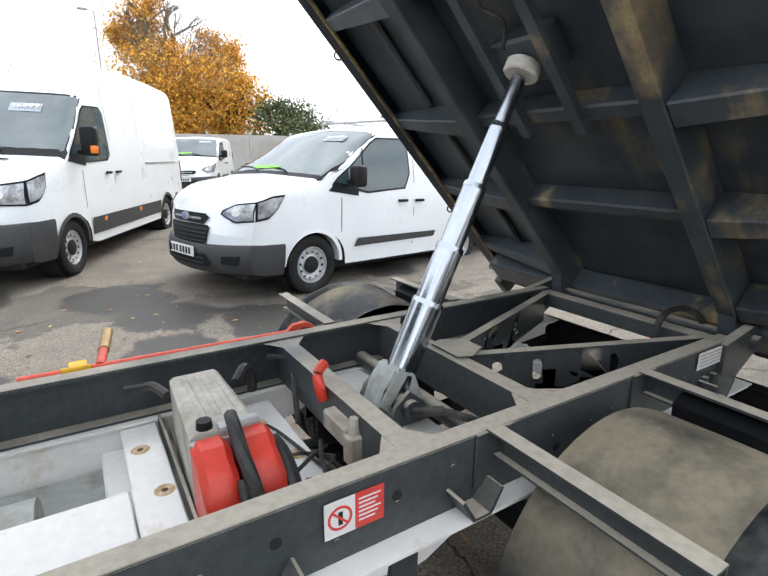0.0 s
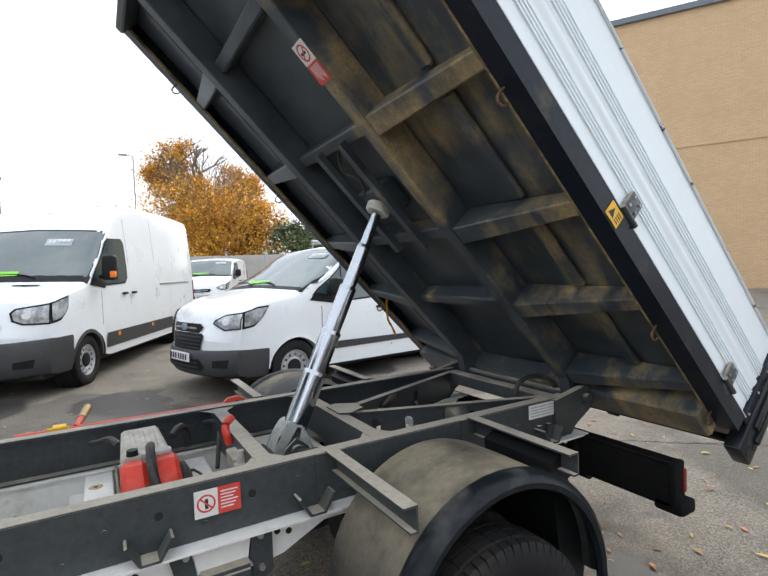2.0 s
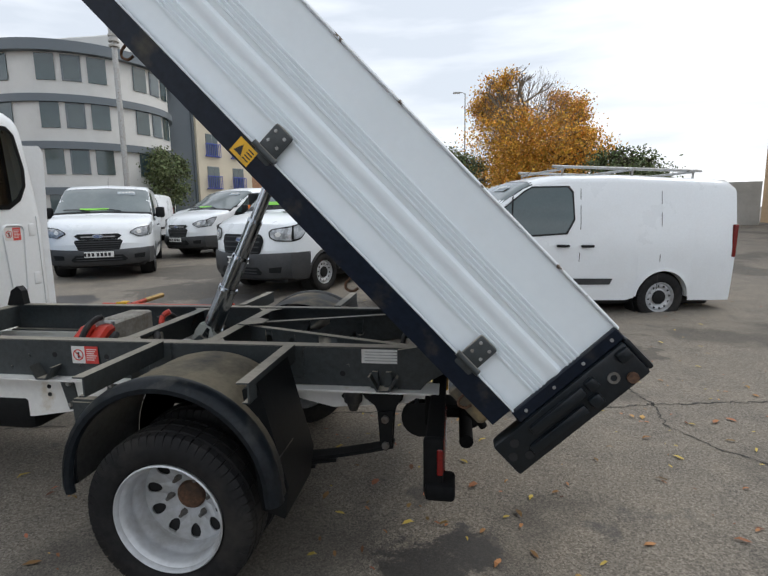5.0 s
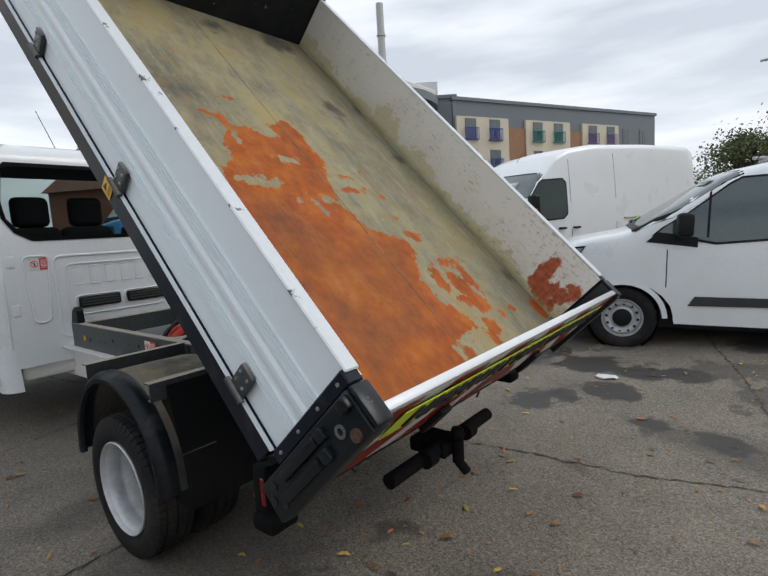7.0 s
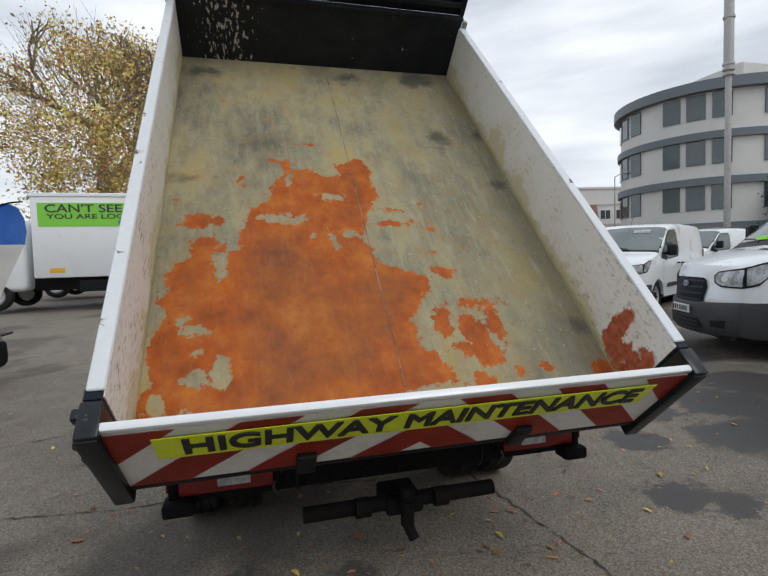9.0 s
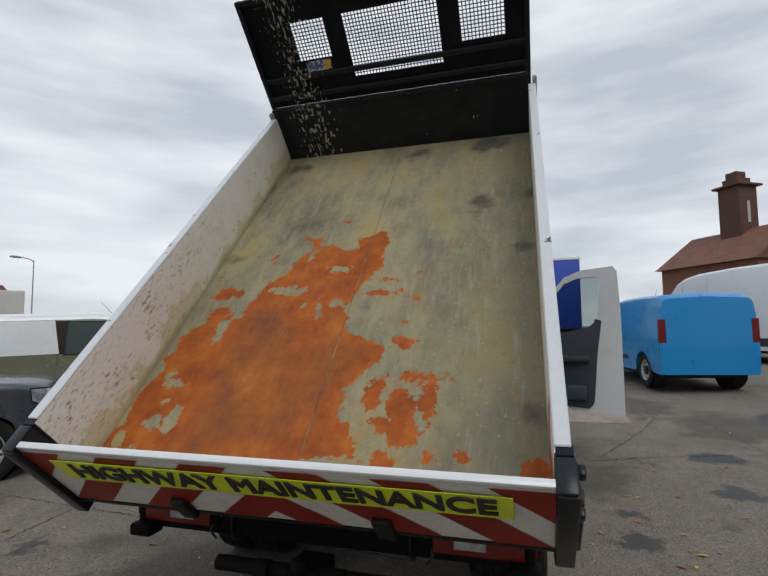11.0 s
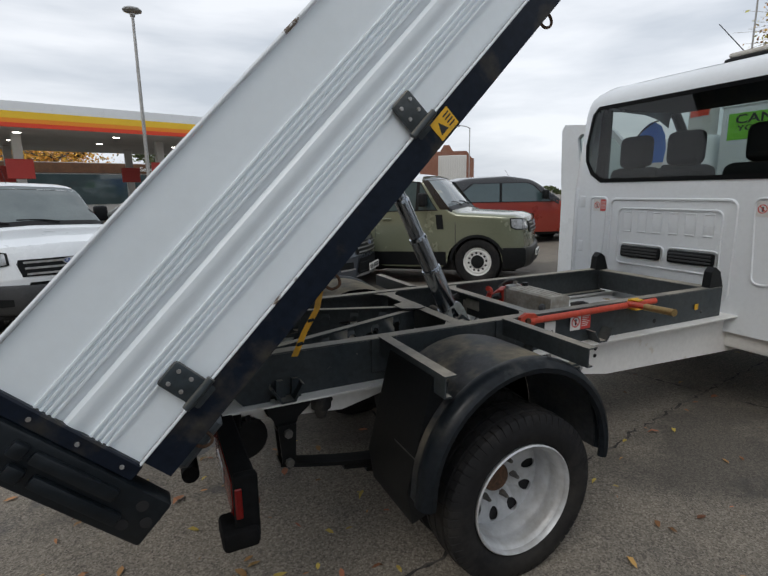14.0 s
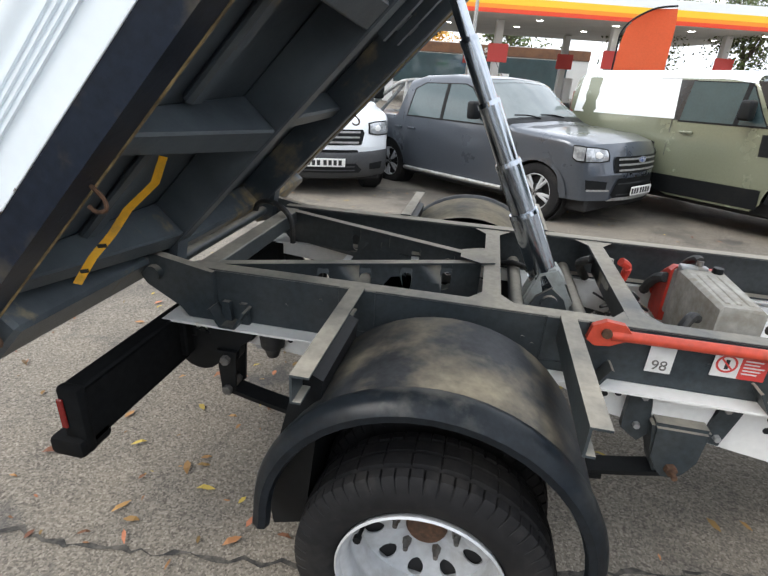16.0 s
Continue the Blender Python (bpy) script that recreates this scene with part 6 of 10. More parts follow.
mid = len(rows[0]) // 2
for i in range(len(zs) - 1):
    for k in range(len(rows[0]) - 1):
        inside = WZ0 - 1e-6 <= zs[i] and zs[i + 1] <= WZ1 + 1e-6 and k in (mid - 1, mid)
        below = zs[i + 1] <= 0.76 and 6 <= k <= len(rows[0]) - 8
        if not inside and not below:
            bm.faces.new((vr[i][k], vr[i][k + 1], vr[i + 1][k + 1], vr[i + 1][k]))
bmesh.ops.recalc_face_normals(bm, faces=bm.faces[:])
cab = part("cab", bm, M_white, truck, "white painted single cab with grime on its back wall")
# roof
bm = B()
rr = []
for x, z in ((CX - 0.20, 2.224), (CX - 0.26, 2.236), (CX - 0.5, 2.25), (CX - 0.80, 2.24), (CX - 0.98, 2.205), (CX - 1.12, 2.14)):
    half_ = [(0.874, z - 0.17), (0.872, z - 0.12), (0.862, z - 0.08), (0.835, z - 0.045), (0.785, z - 0.018), (0.70, z - 0.004), (0.4, z), (0.0, z)]
    rr.append([(x, -w, zz) for w, zz in half_] + [(x, w, zz) for w, zz in half_[-2::-1]])
skin(bm, rr)
part("roof", bm, M_white, cab)
# window glass and black border
def win_outline(k=0.0):
    return [(-0.60 - k * 0.6, 1.50 - k), (-0.70 - k, 1.56 - k * 0.7), (-0.765 - k, 1.66), (-0.78 - k, 1.78), (-0.745 - k, 2.02), (-0.70 - k * 0.6, 2.06 + k),
            (0.70 + k * 0.6, 2.06 + k), (0.745 + k, 2.02), (0.78 + k, 1.78), (0.765 + k, 1.66), (0.70 + k, 1.56 - k * 0.7), (0.60 + k * 0.6, 1.50 - k)]
bm = B()
bm.faces.new([bm.verts.new((back_x(z) + 0.002, y, z)) for y, z in win_outline(0.0)])
bmesh.ops.triangulate(bm, faces=bm.faces[:])
g_ = part("rear_window", bm, M_tint, cab, "tinted rear window")
g_.visible_shadow = False
bm = B()
o, i_ = win_outline(0.012), win_outline(-0.018)
a = [bm.verts.new((back_x(z) + 0.006, y, z)) for y, z in o]
b = [bm.verts.new((back_x(z) + 0.006, y, z)) for y, z in i_]
for k in range(len(a)):
    bm.faces.new((a[k], a[(k + 1) % len(a)], b[(k + 1) % len(a)], b[k]))
thicken(bm, 0.003)
part("window_seal", bm, M_black, cab)
# pressed panels on the back wall
def pressed_ring(y0, y1, z0, z1, r, w=0.016, h=0.009, foot=0.0):
    """A rounded raised outline pressed into the back wall; foot: how much narrower it is at the bottom."""
    def ring(d):
        out = []
        for cy, cz, a0 in ((y1 - r, z1 - r, 0), (y0 + r, z1 - r, 90), (y0 + r, z0 + r, 180), (y1 - r, z0 + r, 270)):
            for a in np.linspace(a0, a0 + 90, 5):
                q = radians(a)
                zz = cz + (r - d) * math.sin(q)
                k_ = foot * (z1 - zz) / (z1 - z0)
                yy = cy + (r - d) * math.cos(q)
                out.append((yy + k_ * (1 if yy < (y0 + y1) / 2 else -1), zz))
        return out
    steps = ((0.0, -0.001), (w * 0.3, h), (w * 0.7, h), (w, -0.001))
    rows_ = [[(CX + x_, y_, z_) for y_, z_ in ring(d)] for d, x_ in steps]
    return skin(bm, [r_ + r_[:1] for r_ in rows_])


for y0, y1, z0, z1, r, w, h, f_ in ((-0.50, 0.44, 0.72, 1.375, 0.06, 0.022, 0.010, 0.0), (-0.42, 0.36, 0.88, 1.305, 0.05, 0.016, 0.010, 0.0), (-0.375, -0.015, 0.925, 1.045, 0.04, 0.014, 0.010, 0.0), (0.0, 0.36, 0.925, 1.045, 0.04, 0.014, 0.010, 0.0),
                                    (0.51, 0.71, 0.86, 1.385, 0.05, 0.018, 0.009, 0.035), (-0.70, -0.51, 0.86, 1.385, 0.05, 0.018, 0.009, 0.035)):
    bm = B()
    pressed_ring(y0, y1, z0, z1, r, w, h, f_)
    part("pressed_outline", bm, M_white, cab)
for y in (-0.33, -0.21, -0.09, 0.03, 0.15, 0.27):
    for z in (1.125, 1.265):
        part("pressed_dash", box(B(), (CX - 0.004, y - 0.032, z), (CX + 0.007, y + 0.032, z + 0.012), 0.004, 2), M_white, cab)
    part("pressed_rib", box(B(), (CX - 0.012, y - 0.038, 1.13), (CX + 0.003, y + 0.038, 1.27), 0.008, 3), M_white, cab)
for s in (-1, 1):
    # oval pressings on the cab corner
    for z in (0.98, 1.34):
        part("corner_pressing", box(B(), (CX - 0.012, min(s * 0.735, s * 0.80), z - 0.05), (CX + 0.004, max(s * 0.735, s * 0.80), z + 0.05), 0.012, 3), M_white, cab)
    part("seam_rib", box(B(), (CX - 0.004, min(s * 0.815, s * 0.83), 0.70), (CX + 0.006, max(s * 0.815, s * 0.83), 1.44), 0.004, 2), M_white, cab)
part("roof_lining", box(B(), (CX - 1.02, -0.74, 2.075), (CX - 0.14, 0.74, 2.095), 0.005), M_seat, cab)
for y in (-0.195, 0.18):
    bm = box(B(), (CX + 0.006, y - 0.16, 0.94), (CX + 0.030, y + 0.16, 1.025), 0.014, 2)
    v = part("cab_vent", bm, M_black, cab, "black rubber cab vent with rounded frame")
    bm = B()
    for k in range(3):
        box(bm, (CX + 0.030, y - 0.145, 0.955 + k * 0.022), (CX + 0.035, y + 0.145, 0.968 + k * 0.022), 0.003)
    part("vent_flap", bm, M_bumper, v)
part("cab_floor", box(B(), (CX - 1.5, -0.86, 0.44), (CX - 0.05, 0.86, 0.54), 0.02), M_black, cab)
part("back_wall_lining", box(B(), (CX - 0.10, -0.82, 0.55), (CX - 0.08, 0.82, 1.47), 0.005), M_seat, cab)
part("rear_skirt", box(B(), (CX - 0.35, -0.78, 0.44), (CX - 0.02, 0.78, 0.74), 0.03, 2), M_white_dirty, cab)
# pillars, sills, front shell
for s in (-1, 1):
    bm = B()
    skin(bm, [[(CX - 0.19 + back_x(z) - CX, s * cab_half(z), z), (CX - 0.23, s * (cab_half(z) - 0.05), z), (CX - 0.19, s * (cab_half(z) - 0.09), z)] for z in (0.42, 0.8, 1.3, 1.7, 2.0, 2.1)])
    part("b_pillar", bm, M_white, cab)
    part("door_seal", prism(B(), [(CX - 0.29, 0.50), (CX - 0.135, 0.55), (CX - 0.150, 0.80), (CX - 0.29, 0.86)], "y", s * 0.84, s * 0.928), M_black, cab)
    part("pillar_trim", box(B(), (CX - 0.30, min(s * 0.78, s * 0.875), 0.52), (CX - 0.235, max(s * 0.78, s * 0.875), 2.08), 0.015, 2), M_black, cab, "black inner pillar trim")
    part("kick_panel", box(B(), (CX - 1.215, min(s * 0.78, s * 0.935), 0.46), (CX - 1.185, max(s * 0.78, s * 0.935), 1.39), 0.008), M_black, cab, "black inner wing trim")
    bm = tube(B(), (CX - 1.05, s * 0.80, 2.14), (CX - 1.78, s * 0.90, 1.42), 0.04, 0.05, 10)
    tube(bm, (CX - 0.5, s * 0.85, 2.11), (CX - 1.08, s * 0.80, 2.13), 0.035, 0.035, 10)
    part("a_pillar", bm, M_black, cab, "black-trimmed windscreen pillar")
    bm = box(B(), (CX - 1.55, min(s * 0.78, s * 0.99), 0.36), (CX - 0.30, max(s * 0.78, s * 0.99), 0.46), 0.03, 2)
    part("side_step", bm, M_black, cab)
    bm = prism(B(), [(CX - 1.20, 0.42), (CX - 1.20, 1.40), (CX - 1.80, 1.40), (CX - 2.45, 1.12), (CX - 2.52, 0.50), (CX - 2.05, 0.48), (CX - 1.95, 0.70), (CX - 1.65, 0.78), (CX - 1.35, 0.70), (CX - 1.25, 0.48)], "y", s * 0.84, s * 0.95)
    bmesh.ops.bevel(bm, geom=bm.edges[:], offset=0.015, segments=2, affect="EDGES")
    part("front_wing", bm, M_white, cab)
bm = B()
skin(bm, [[(CX - 1.80, -0.88, 1.40), (CX - 1.86, -0.4, 1.43), (CX - 1.88, 0, 1.44), (CX - 1.86, 0.4, 1.43), (CX - 1.80, 0.88, 1.40)],
          [(CX - 2.30, -0.86, 1.24), (CX - 2.40, -0.4, 1.28), (CX - 2.43, 0, 1.29), (CX - 2.40, 0.4, 1.28), (CX - 2.30, 0.86, 1.24)],
          [(CX - 2.45, -0.84, 1.05), (CX - 2.56, -0.4, 1.07), (CX - 2.58, 0, 1.08), (CX - 2.56, 0.4, 1.07), (CX - 2.45, 0.84, 1.05)],
          [(CX - 2.50, -0.86, 0.40), (CX - 2.62, -0.4, 0.38), (CX - 2.64, 0, 0.38), (CX - 2.62, 0.4, 0.38), (CX - 2.50, 0.86, 0.40)]])
thicken(bm, 0.02)
part("bonnet", bm, M_white, cab)
bm = B()
skin(bm, [[(CX - 1.08, -0.78, 2.13), (CX - 1.14, 0, 2.16), (CX - 1.08, 0.78, 2.13)], [(CX - 1.78, -0.86, 1.42), (CX - 1.88, 0, 1.44), (CX - 1.78, 0.86, 1.42)]])
w_ = part("windscreen", bm, M_glass, cab)
w_.visible_shadow = False
part("dashboard", box(B(), (CX - 1.85, -0.84, 0.9), (CX - 1.30, 0.84, 1.42), 0.08, 3), M_seat, cab)
bm = spun(B(), [(0.17, -0.012), (0.185, -0.014), (0.19, 0.0), (0.185, 0.014), (0.17, 0.012)], 28, "x", Matrix.Translation((CX - 1.22, 0.42, 1.28)) @ Matrix.Rotation(radians(25), 4, "Y"))
part("steering_wheel", bm, M_black, cab)
for y, w in ((0.42, 0.25), (-0.12, 0.20), (-0.52, 0.20)):
    bm = box(B(), (CX - 0.78, y - w, 0.80), (CX - 0.28, y + w, 0.98), 0.05, 3)
    box(bm, (CX - 0.36, y - w, 0.9), (CX - 0.20, y + w, 1.60), 0.06, 3)
    st = part("seat", bm, M_seat, cab, "dark cloth seat")
    hr = box(B(), (CX - 0.33, y - 0.13, 1.60), (CX - 0.22, y + 0.13, 1.84), 0.05, 3)
    tube(hr, (CX - 0.275, y - 0.05, 1.58), (CX - 0.275, y - 0.05, 1.68), 0.008)
    tube(hr, (CX - 0.275, y + 0.05, 1.58), (CX - 0.275, y + 0.05, 1.68), 0.008)
    part("headrest", hr, M_seat, st)
# roof beacon bar and aerial
bm = box(B(), (CX - 0.62, -0.02, 2.245), (CX - 0.42, 0.34, 2.30), 0.02, 2)
bc = part("beacon_base", bm, M_black, cab)
part("beacon_lens", box(B(), (CX - 0.60, 0.0, 2.30), (CX - 0.44, 0.32, 2.335), 0.015, 2), M_cap, bc, "pale amber-white beacon lens")
part("aerial", tube(B(), (CX - 0.95, 0.0, 2.22), (CX - 0.70, -0.25, 2.62), 0.004, 0.003, 6), M_black, cab)


# open doors: modelled closed along -x from the hinge, then swung out
def cab_door(s, swing):
    hx, hy = CX - 1.20, s * 0.93
    m = Matrix.Translation((hx, hy, 0)) @ Matrix.Rotation(s * radians(swing), 4, "Z")
    # local: x from 0 (hinge) back to 1.08, y outwards times s
    W = 1.06
    outline = [(0.0, 0.95), (0.2, 0.47), (W, 0.42), (W, 1.30), (W, 1.62), (W - 0.02, 2.06), (W - 0.06, 2.11), (0.66, 2.08), (0.48, 2.01), (0.0, 1.48)]
    hole = [(0.05, 1.34), (0.05, 1.46), (0.47, 1.93), (0.62, 1.99), (W - 0.24, 2.0), (W - 0.20, 1.96), (W - 0.23, 1.62), (W - 0.25, 1.48), (W - 0.40, 1.38), (0.4, 1.33)]
    bm = B()
    def shell(y, lean):
        a = [bm.verts.new((x, s * (y - lean * max(0, z - 1.3) ** 1.2), z)) for x, z in outline]
        h = [bm.verts.new((x, s * (y - lean * max(0, z - 1.3) ** 1.2), z)) for x, z in hole]
        return a, h
    ao, ho = shell(0.04, 0.12)
    ai, hi = shell(-0.03, 0.12)
    pair = [(0, 0), (1, 9), (2, 8), (3, 7), (4, 6), (5, 5), (6, 4), (7, 3), (8, 2), (9, 1)]
    for (a0, h0), (a1, h1) in zip(pair, pair[1:] + pair[:1]):
        for A, H in ((ao, ho), (ai, hi)):
            bm.faces.new([A[a0], A[a1], H[h1], H[h0]])
    n_ = len(outline)
    for k in range(n_):
        bm.faces.new((ao[k], ao[(k + 1) % n_], ai[(k + 1) % n_], ai[k]))
        bm.faces.new((ho[k], ho[(k + 1) % n_], hi[(k + 1) % n_], hi[k]))
    bmesh.ops.bevel(bm, geom=[e for e in bm.edges if len(e.link_faces) == 2 and e.calc_face_angle(0) > 1.0], offset=0.008, segments=2, affect="EDGES")
    d = part("cab_door", bm, M_white, truck, "white cab door standing wide open", m)
    bm = B()
    bm.faces.new([bm.verts.new((x, s * (0.005 - 0.12 * max(0, z - 1.3) ** 1.2), z)) for x, z in hole])
    bmesh.ops.triangulate(bm, faces=bm.faces[:])
    gl = part("door_glass", bm, M_tint, d, "clear door glass")
    gl.visible_shadow = False
    part("glass_divider", tube(B(), (0.34, s * -0.02, 1.36), (0.38, s * -0.045, 1.80), 0.011), M_black, d)
    # inner trim panel with armrest, pocket and handle
    bm = prism(B(), [(0.01, 0.98), (0.05, 0.78), (0.12, 0.62), (0.21, 0.53), (0.70, 0.49), (0.75, 0.56), (0.80, 1.10), (0.86, 1.50), (0.83, 1.52), (0.72, 1.41), (0.45, 1.35), (0.02, 1.37)], "y", s * -0.031, s * -0.06)
    bmesh.ops.bevel(bm, geom=bm.edges[:], offset=0.012, segments=2, affect="EDGES")
    tr = part("door_trim", bm, M_door_in, d, "blue-grey moulded door trim")
    bm = box(B(), (0.12, min(s * -0.06, s * -0.13), 1.02), (0.72, max(s * -0.06, s * -0.13), 1.09), 0.02, 2)
    part("armrest", bm, M_bumper, tr)
    bm = box(B(), (0.20, min(s * -0.058, s * -0.11), 0.58), (0.68, max(s * -0.058, s * -0.11), 0.76), 0.03, 2)
    part("door_pocket", bm, M_door_in, tr)
    part("door_pull", box(B(), (0.18, min(s * -0.06, s * -0.075), 1.20), (0.34, max(s * -0.06, s * -0.075), 1.26), 0.008), M_black, tr)
    part("latch", box(B(), (W - 0.004, min(s * -0.02, s * 0.02), 1.02), (W + 0.006, max(s * -0.02, s * 0.02), 1.12), 0.003), M_black, d)
    part("door_sticker", box(B(), (W - 0.10, min(s * -0.0315, s * -0.033), 0.80), (W - 0.06, max(s * -0.0315, s * -0.033), 0.88)), M_yellow, d)
    bm = box(B(), (0.0, min(s * 0.06, s * 0.26), 1.32), (0.08, max(s * 0.06, s * 0.26), 1.66), 0.03, 3)
    mi = part("door_mirror", bm, M_black, d, "black door mirror")
    part("mirror_glass", box(B(), (0.0795, min(s * 0.09, s * 0.235), 1.36), (0.0825, max(s * 0.09, s * 0.235), 1.63), 0.001), M_chrome, mi)
    part("outer_handle", box(B(), (W - 0.22, min(s * 0.041, s * 0.065), 1.22), (W - 0.04, max(s * 0.041, s * 0.065), 1.255), 0.01, 2), M_black, d)
    return d


cab_door(1, 78)
cab_door(-1, 78)


# safety notices: white half with a red ring and a struck-through sign, red half with lines
def notice(parent, m, w=0.14, h=0.085, tall=False):
    p1 = part("notice", box(B(), (-w / 2, -h / 2, 0), (0, h / 2, 0.0015)), M_stick_w, parent, "white and red safety notice", m)
    part("notice_red_half", box(B(), (0.0, -h / 2, 0), (w / 2, h / 2, 0.0015)), M_stick_r, p1)
    r = w * 0.2
    bm = spun(B(), [(r, 0.0016), (r, 0.0026), (r * 0.8, 0.0026), (r * 0.8, 0.0016)], 24, "z", Matrix.Translation((-w / 4, 0, 0)))
    box(bm, (-r * 0.9, -r * 0.09, 0.0016), (r * 0.9, r * 0.09, 0.0027), 0, 1, Matrix.Translation((-w / 4, 0, 0)) @ Matrix.Rotation(radians(-45), 4, "Z"))
    part("notice_ring", bm, M_stick_r, p1)
    bm = box(B(), (-w / 4 - 0.004, -r * 0.6, 0.0016), (-w / 4 + 0.006, r * 0.5, 0.0022))
    part("notice_sign", bm, M_ink, p1)
    bm = B()
    for k in range(6):
        box(bm, (w * 0.06, h * (0.32 - 0.12 * k) - 0.002, 0.0016), (w * (0.44 - 0.05 * (k % 3)), h * (0.32 - 0.12 * k) + 0.002, 0.0022))
    part("notice_lines", bm, M_stick_w, p1)
    return p1


# faces: -y (nearside rail), +y (offside rail), +x (cab back)
F_N = Matrix(((1, 0, 0, 0), (0, 0, -1, 0), (0, 1, 0, 0), (0, 0, 0, 1)))
F_O = Matrix(((-1, 0, 0, 0), (0, 0, 1, 0), (0, 1, 0, 0), (0, 0, 0, 1)))
notice(truck, Matrix.Translation((-0.71, -0.4605, 0.776)) @ F_N)
notice(truck, Matrix.Translation((-0.80, 0.4605, 0.776)) @ F_O)
for y in (-0.585, 0.60):
    notice(cab, Matrix.Translation((CX + 0.002, y, 1.315)) @ FACE_REAR, 0.13, 0.09)
n2 = notice(bed, Matrix.Translation((-1.92, -0.34, 0.10)) @ Matrix(((0, -1, 0, 0), (1, 0, 0, 0), (0, 0, 1, 0), (0, 0, 0, 1))) @ Matrix.Rotation(math.pi, 4, "X"), 0.16, 0.085)
n2.matrix_basis = Matrix.Translation((-1.92, -0.395, 0.0135)) @ Matrix(((1, 0, 0, 0), (0, -1, 0, 0), (0, 0, -1, 0), (0, 0, 0, 1)))
part("number_sticker", box(B(), (-0.63, 0.4605, 0.715), (-0.56, 0.4620, 0.80)), M_stick_w, truck, "white sticker with the number 98")
lettering("sticker_number", "98", 0.045, M_nut, truck, Matrix.Translation((-0.595, 0.4630, 0.738)) @ F_O, 0.0004, bold=0.0)
pl = part("maker_plate", box(B(), (0.64, -0.4620, 0.775), (0.86, -0.4605, 0.838)), M_stick_w, truck, "faded white maker's plate")
bm = B()
for k in range(4):
    box(bm, (0.655, -0.4626, 0.785 + k * 0.013), (0.845 - 0.03 * (k % 2), -0.4621, 0.789 + k * 0.013))
part("plate_lines", bm, M_steel, pl)
# yellow warning labels on the bed's side rails
for s in (-1, 1):
    m = Matrix.Translation((-0.995, s * 1.0635, 0.12)) @ (F_O if s > 0 else F_N)
    y_ = part("warning_label", box(B(), (-0.036, -0.028, 0), (0.036, 0.028, 0.0015)), M_yellow, bed, "yellow crush-warning label", m)
    bm = prism(B(), [(-0.028, -0.016), (0.002, -0.016), (-0.013, 0.016)], "z", 0.0016, 0.0022)
    part("warning_triangle", bm, M_ink, y_)
    bm = B()
    for k in range(4):
        box(bm, (0.008, 0.014 - 0.010 * k, 0.0016), (0.031, 0.018 - 0.010 * k, 0.0022))
    part("warning_lines", bm, M_ink, y_)

# ---- parked vehicles ----
def ground_z(x, y):
    """The yard rises slightly ahead and on the offside, and falls away on the nearside."""
    fall = 0.02 + 0.02 * min(1.0, max(0.0, (x + 5.0) / 3.0))
    return 0.022 * min(max(0.0, -x - 4.0), 18.0) + 0.02 * min(max(0.0, y - 1.5), 25.0) - fall * min(max(0.0, -y - 2.0), 5.5)


VAN_TYRE = finish(tyre_mesh(0.335, 0.20, 0.20), M_tyre, "van_tyre")


def rim_mesh(kind):
    bm = B()
    if kind == "steel":
        spun(bm, [(0.215, -0.075), (0.205, -0.08), (0.195, -0.05), (0.185, -0.03), (0.185, 0.0), (0.2, 0.0)], 36)
        spun(bm, [(0.187, -0.035), (0.165, -0.06), (0.15, -0.055), (0.12, -0.035), (0.08, -0.045), (0.06, -0.06), (0.0, -0.06), (0.0, -0.02), (0.187, -0.01)], 36)
        for i in range(14):
            a = i * math.tau / 14
            tube(bm, (0.16 * math.cos(a), -0.059, 0.16 * math.sin(a)), (0.16 * math.cos(a), -0.066, 0.16 * math.sin(a)), 0.012, 0.010, 6)
    else:
        spun(bm, [(0.22, -0.08), (0.21, -0.085), (0.198, -0.06), (0.195, 0.0), (0.205, 0.0)], 36)
        for i in range(5):
            for d in (-0.16, 0.16):
                a = i * math.tau / 5
                p0 = (0.04 * math.cos(a), -0.06, 0.04 * math.sin(a))
                p1 = (0.2 * math.cos(a + d), -0.07, 0.2 * math.sin(a + d))
                tube(bm, p0, p1, 0.022, 0.018, 6)
        spun(bm, [(0.055, -0.05), (0.05, -0.078), (0.0, -0.08), (0.0, -0.05)], 20)
    return bm


RIMS = {"steel": finish(rim_mesh("steel"), M_rim, "steel_rim"), "alloy": finish(rim_mesh("alloy"), M_rim, "alloy_rim"), "white": finish(rim_mesh("steel"), M_plate, "white_rim")}
HUBDISC = finish(spun(B(), [(0.07, -0.035), (0.098, -0.056), (0.092, -0.070), (0.05, -0.078), (0.0, -0.08), (0.0, -0.035)], 24), M_black, "hub_disc")
SLOTS = {"steel": B(), "white": B()}
for k_, rr_ in (("steel", 0.155), ("white", 0.13)):
    for i in range(12):
        a = i * math.tau / 12
        tube(SLOTS[k_], (rr_ * math.cos(a), -0.058, rr_ * math.sin(a)), (rr_ * math.cos(a), -0.064, rr_ * math.sin(a)), 0.017, 0.015, 8)
    SLOTS[k_] = finish(SLOTS[k_], M_dark, "slot_ring")
BACKDISC = finish(spun(B(), [(0.19, 0.0), (0.19, 0.04), (0.0, 0.04), (0.0, 0.0)], 24), M_dark, "brake_disc")

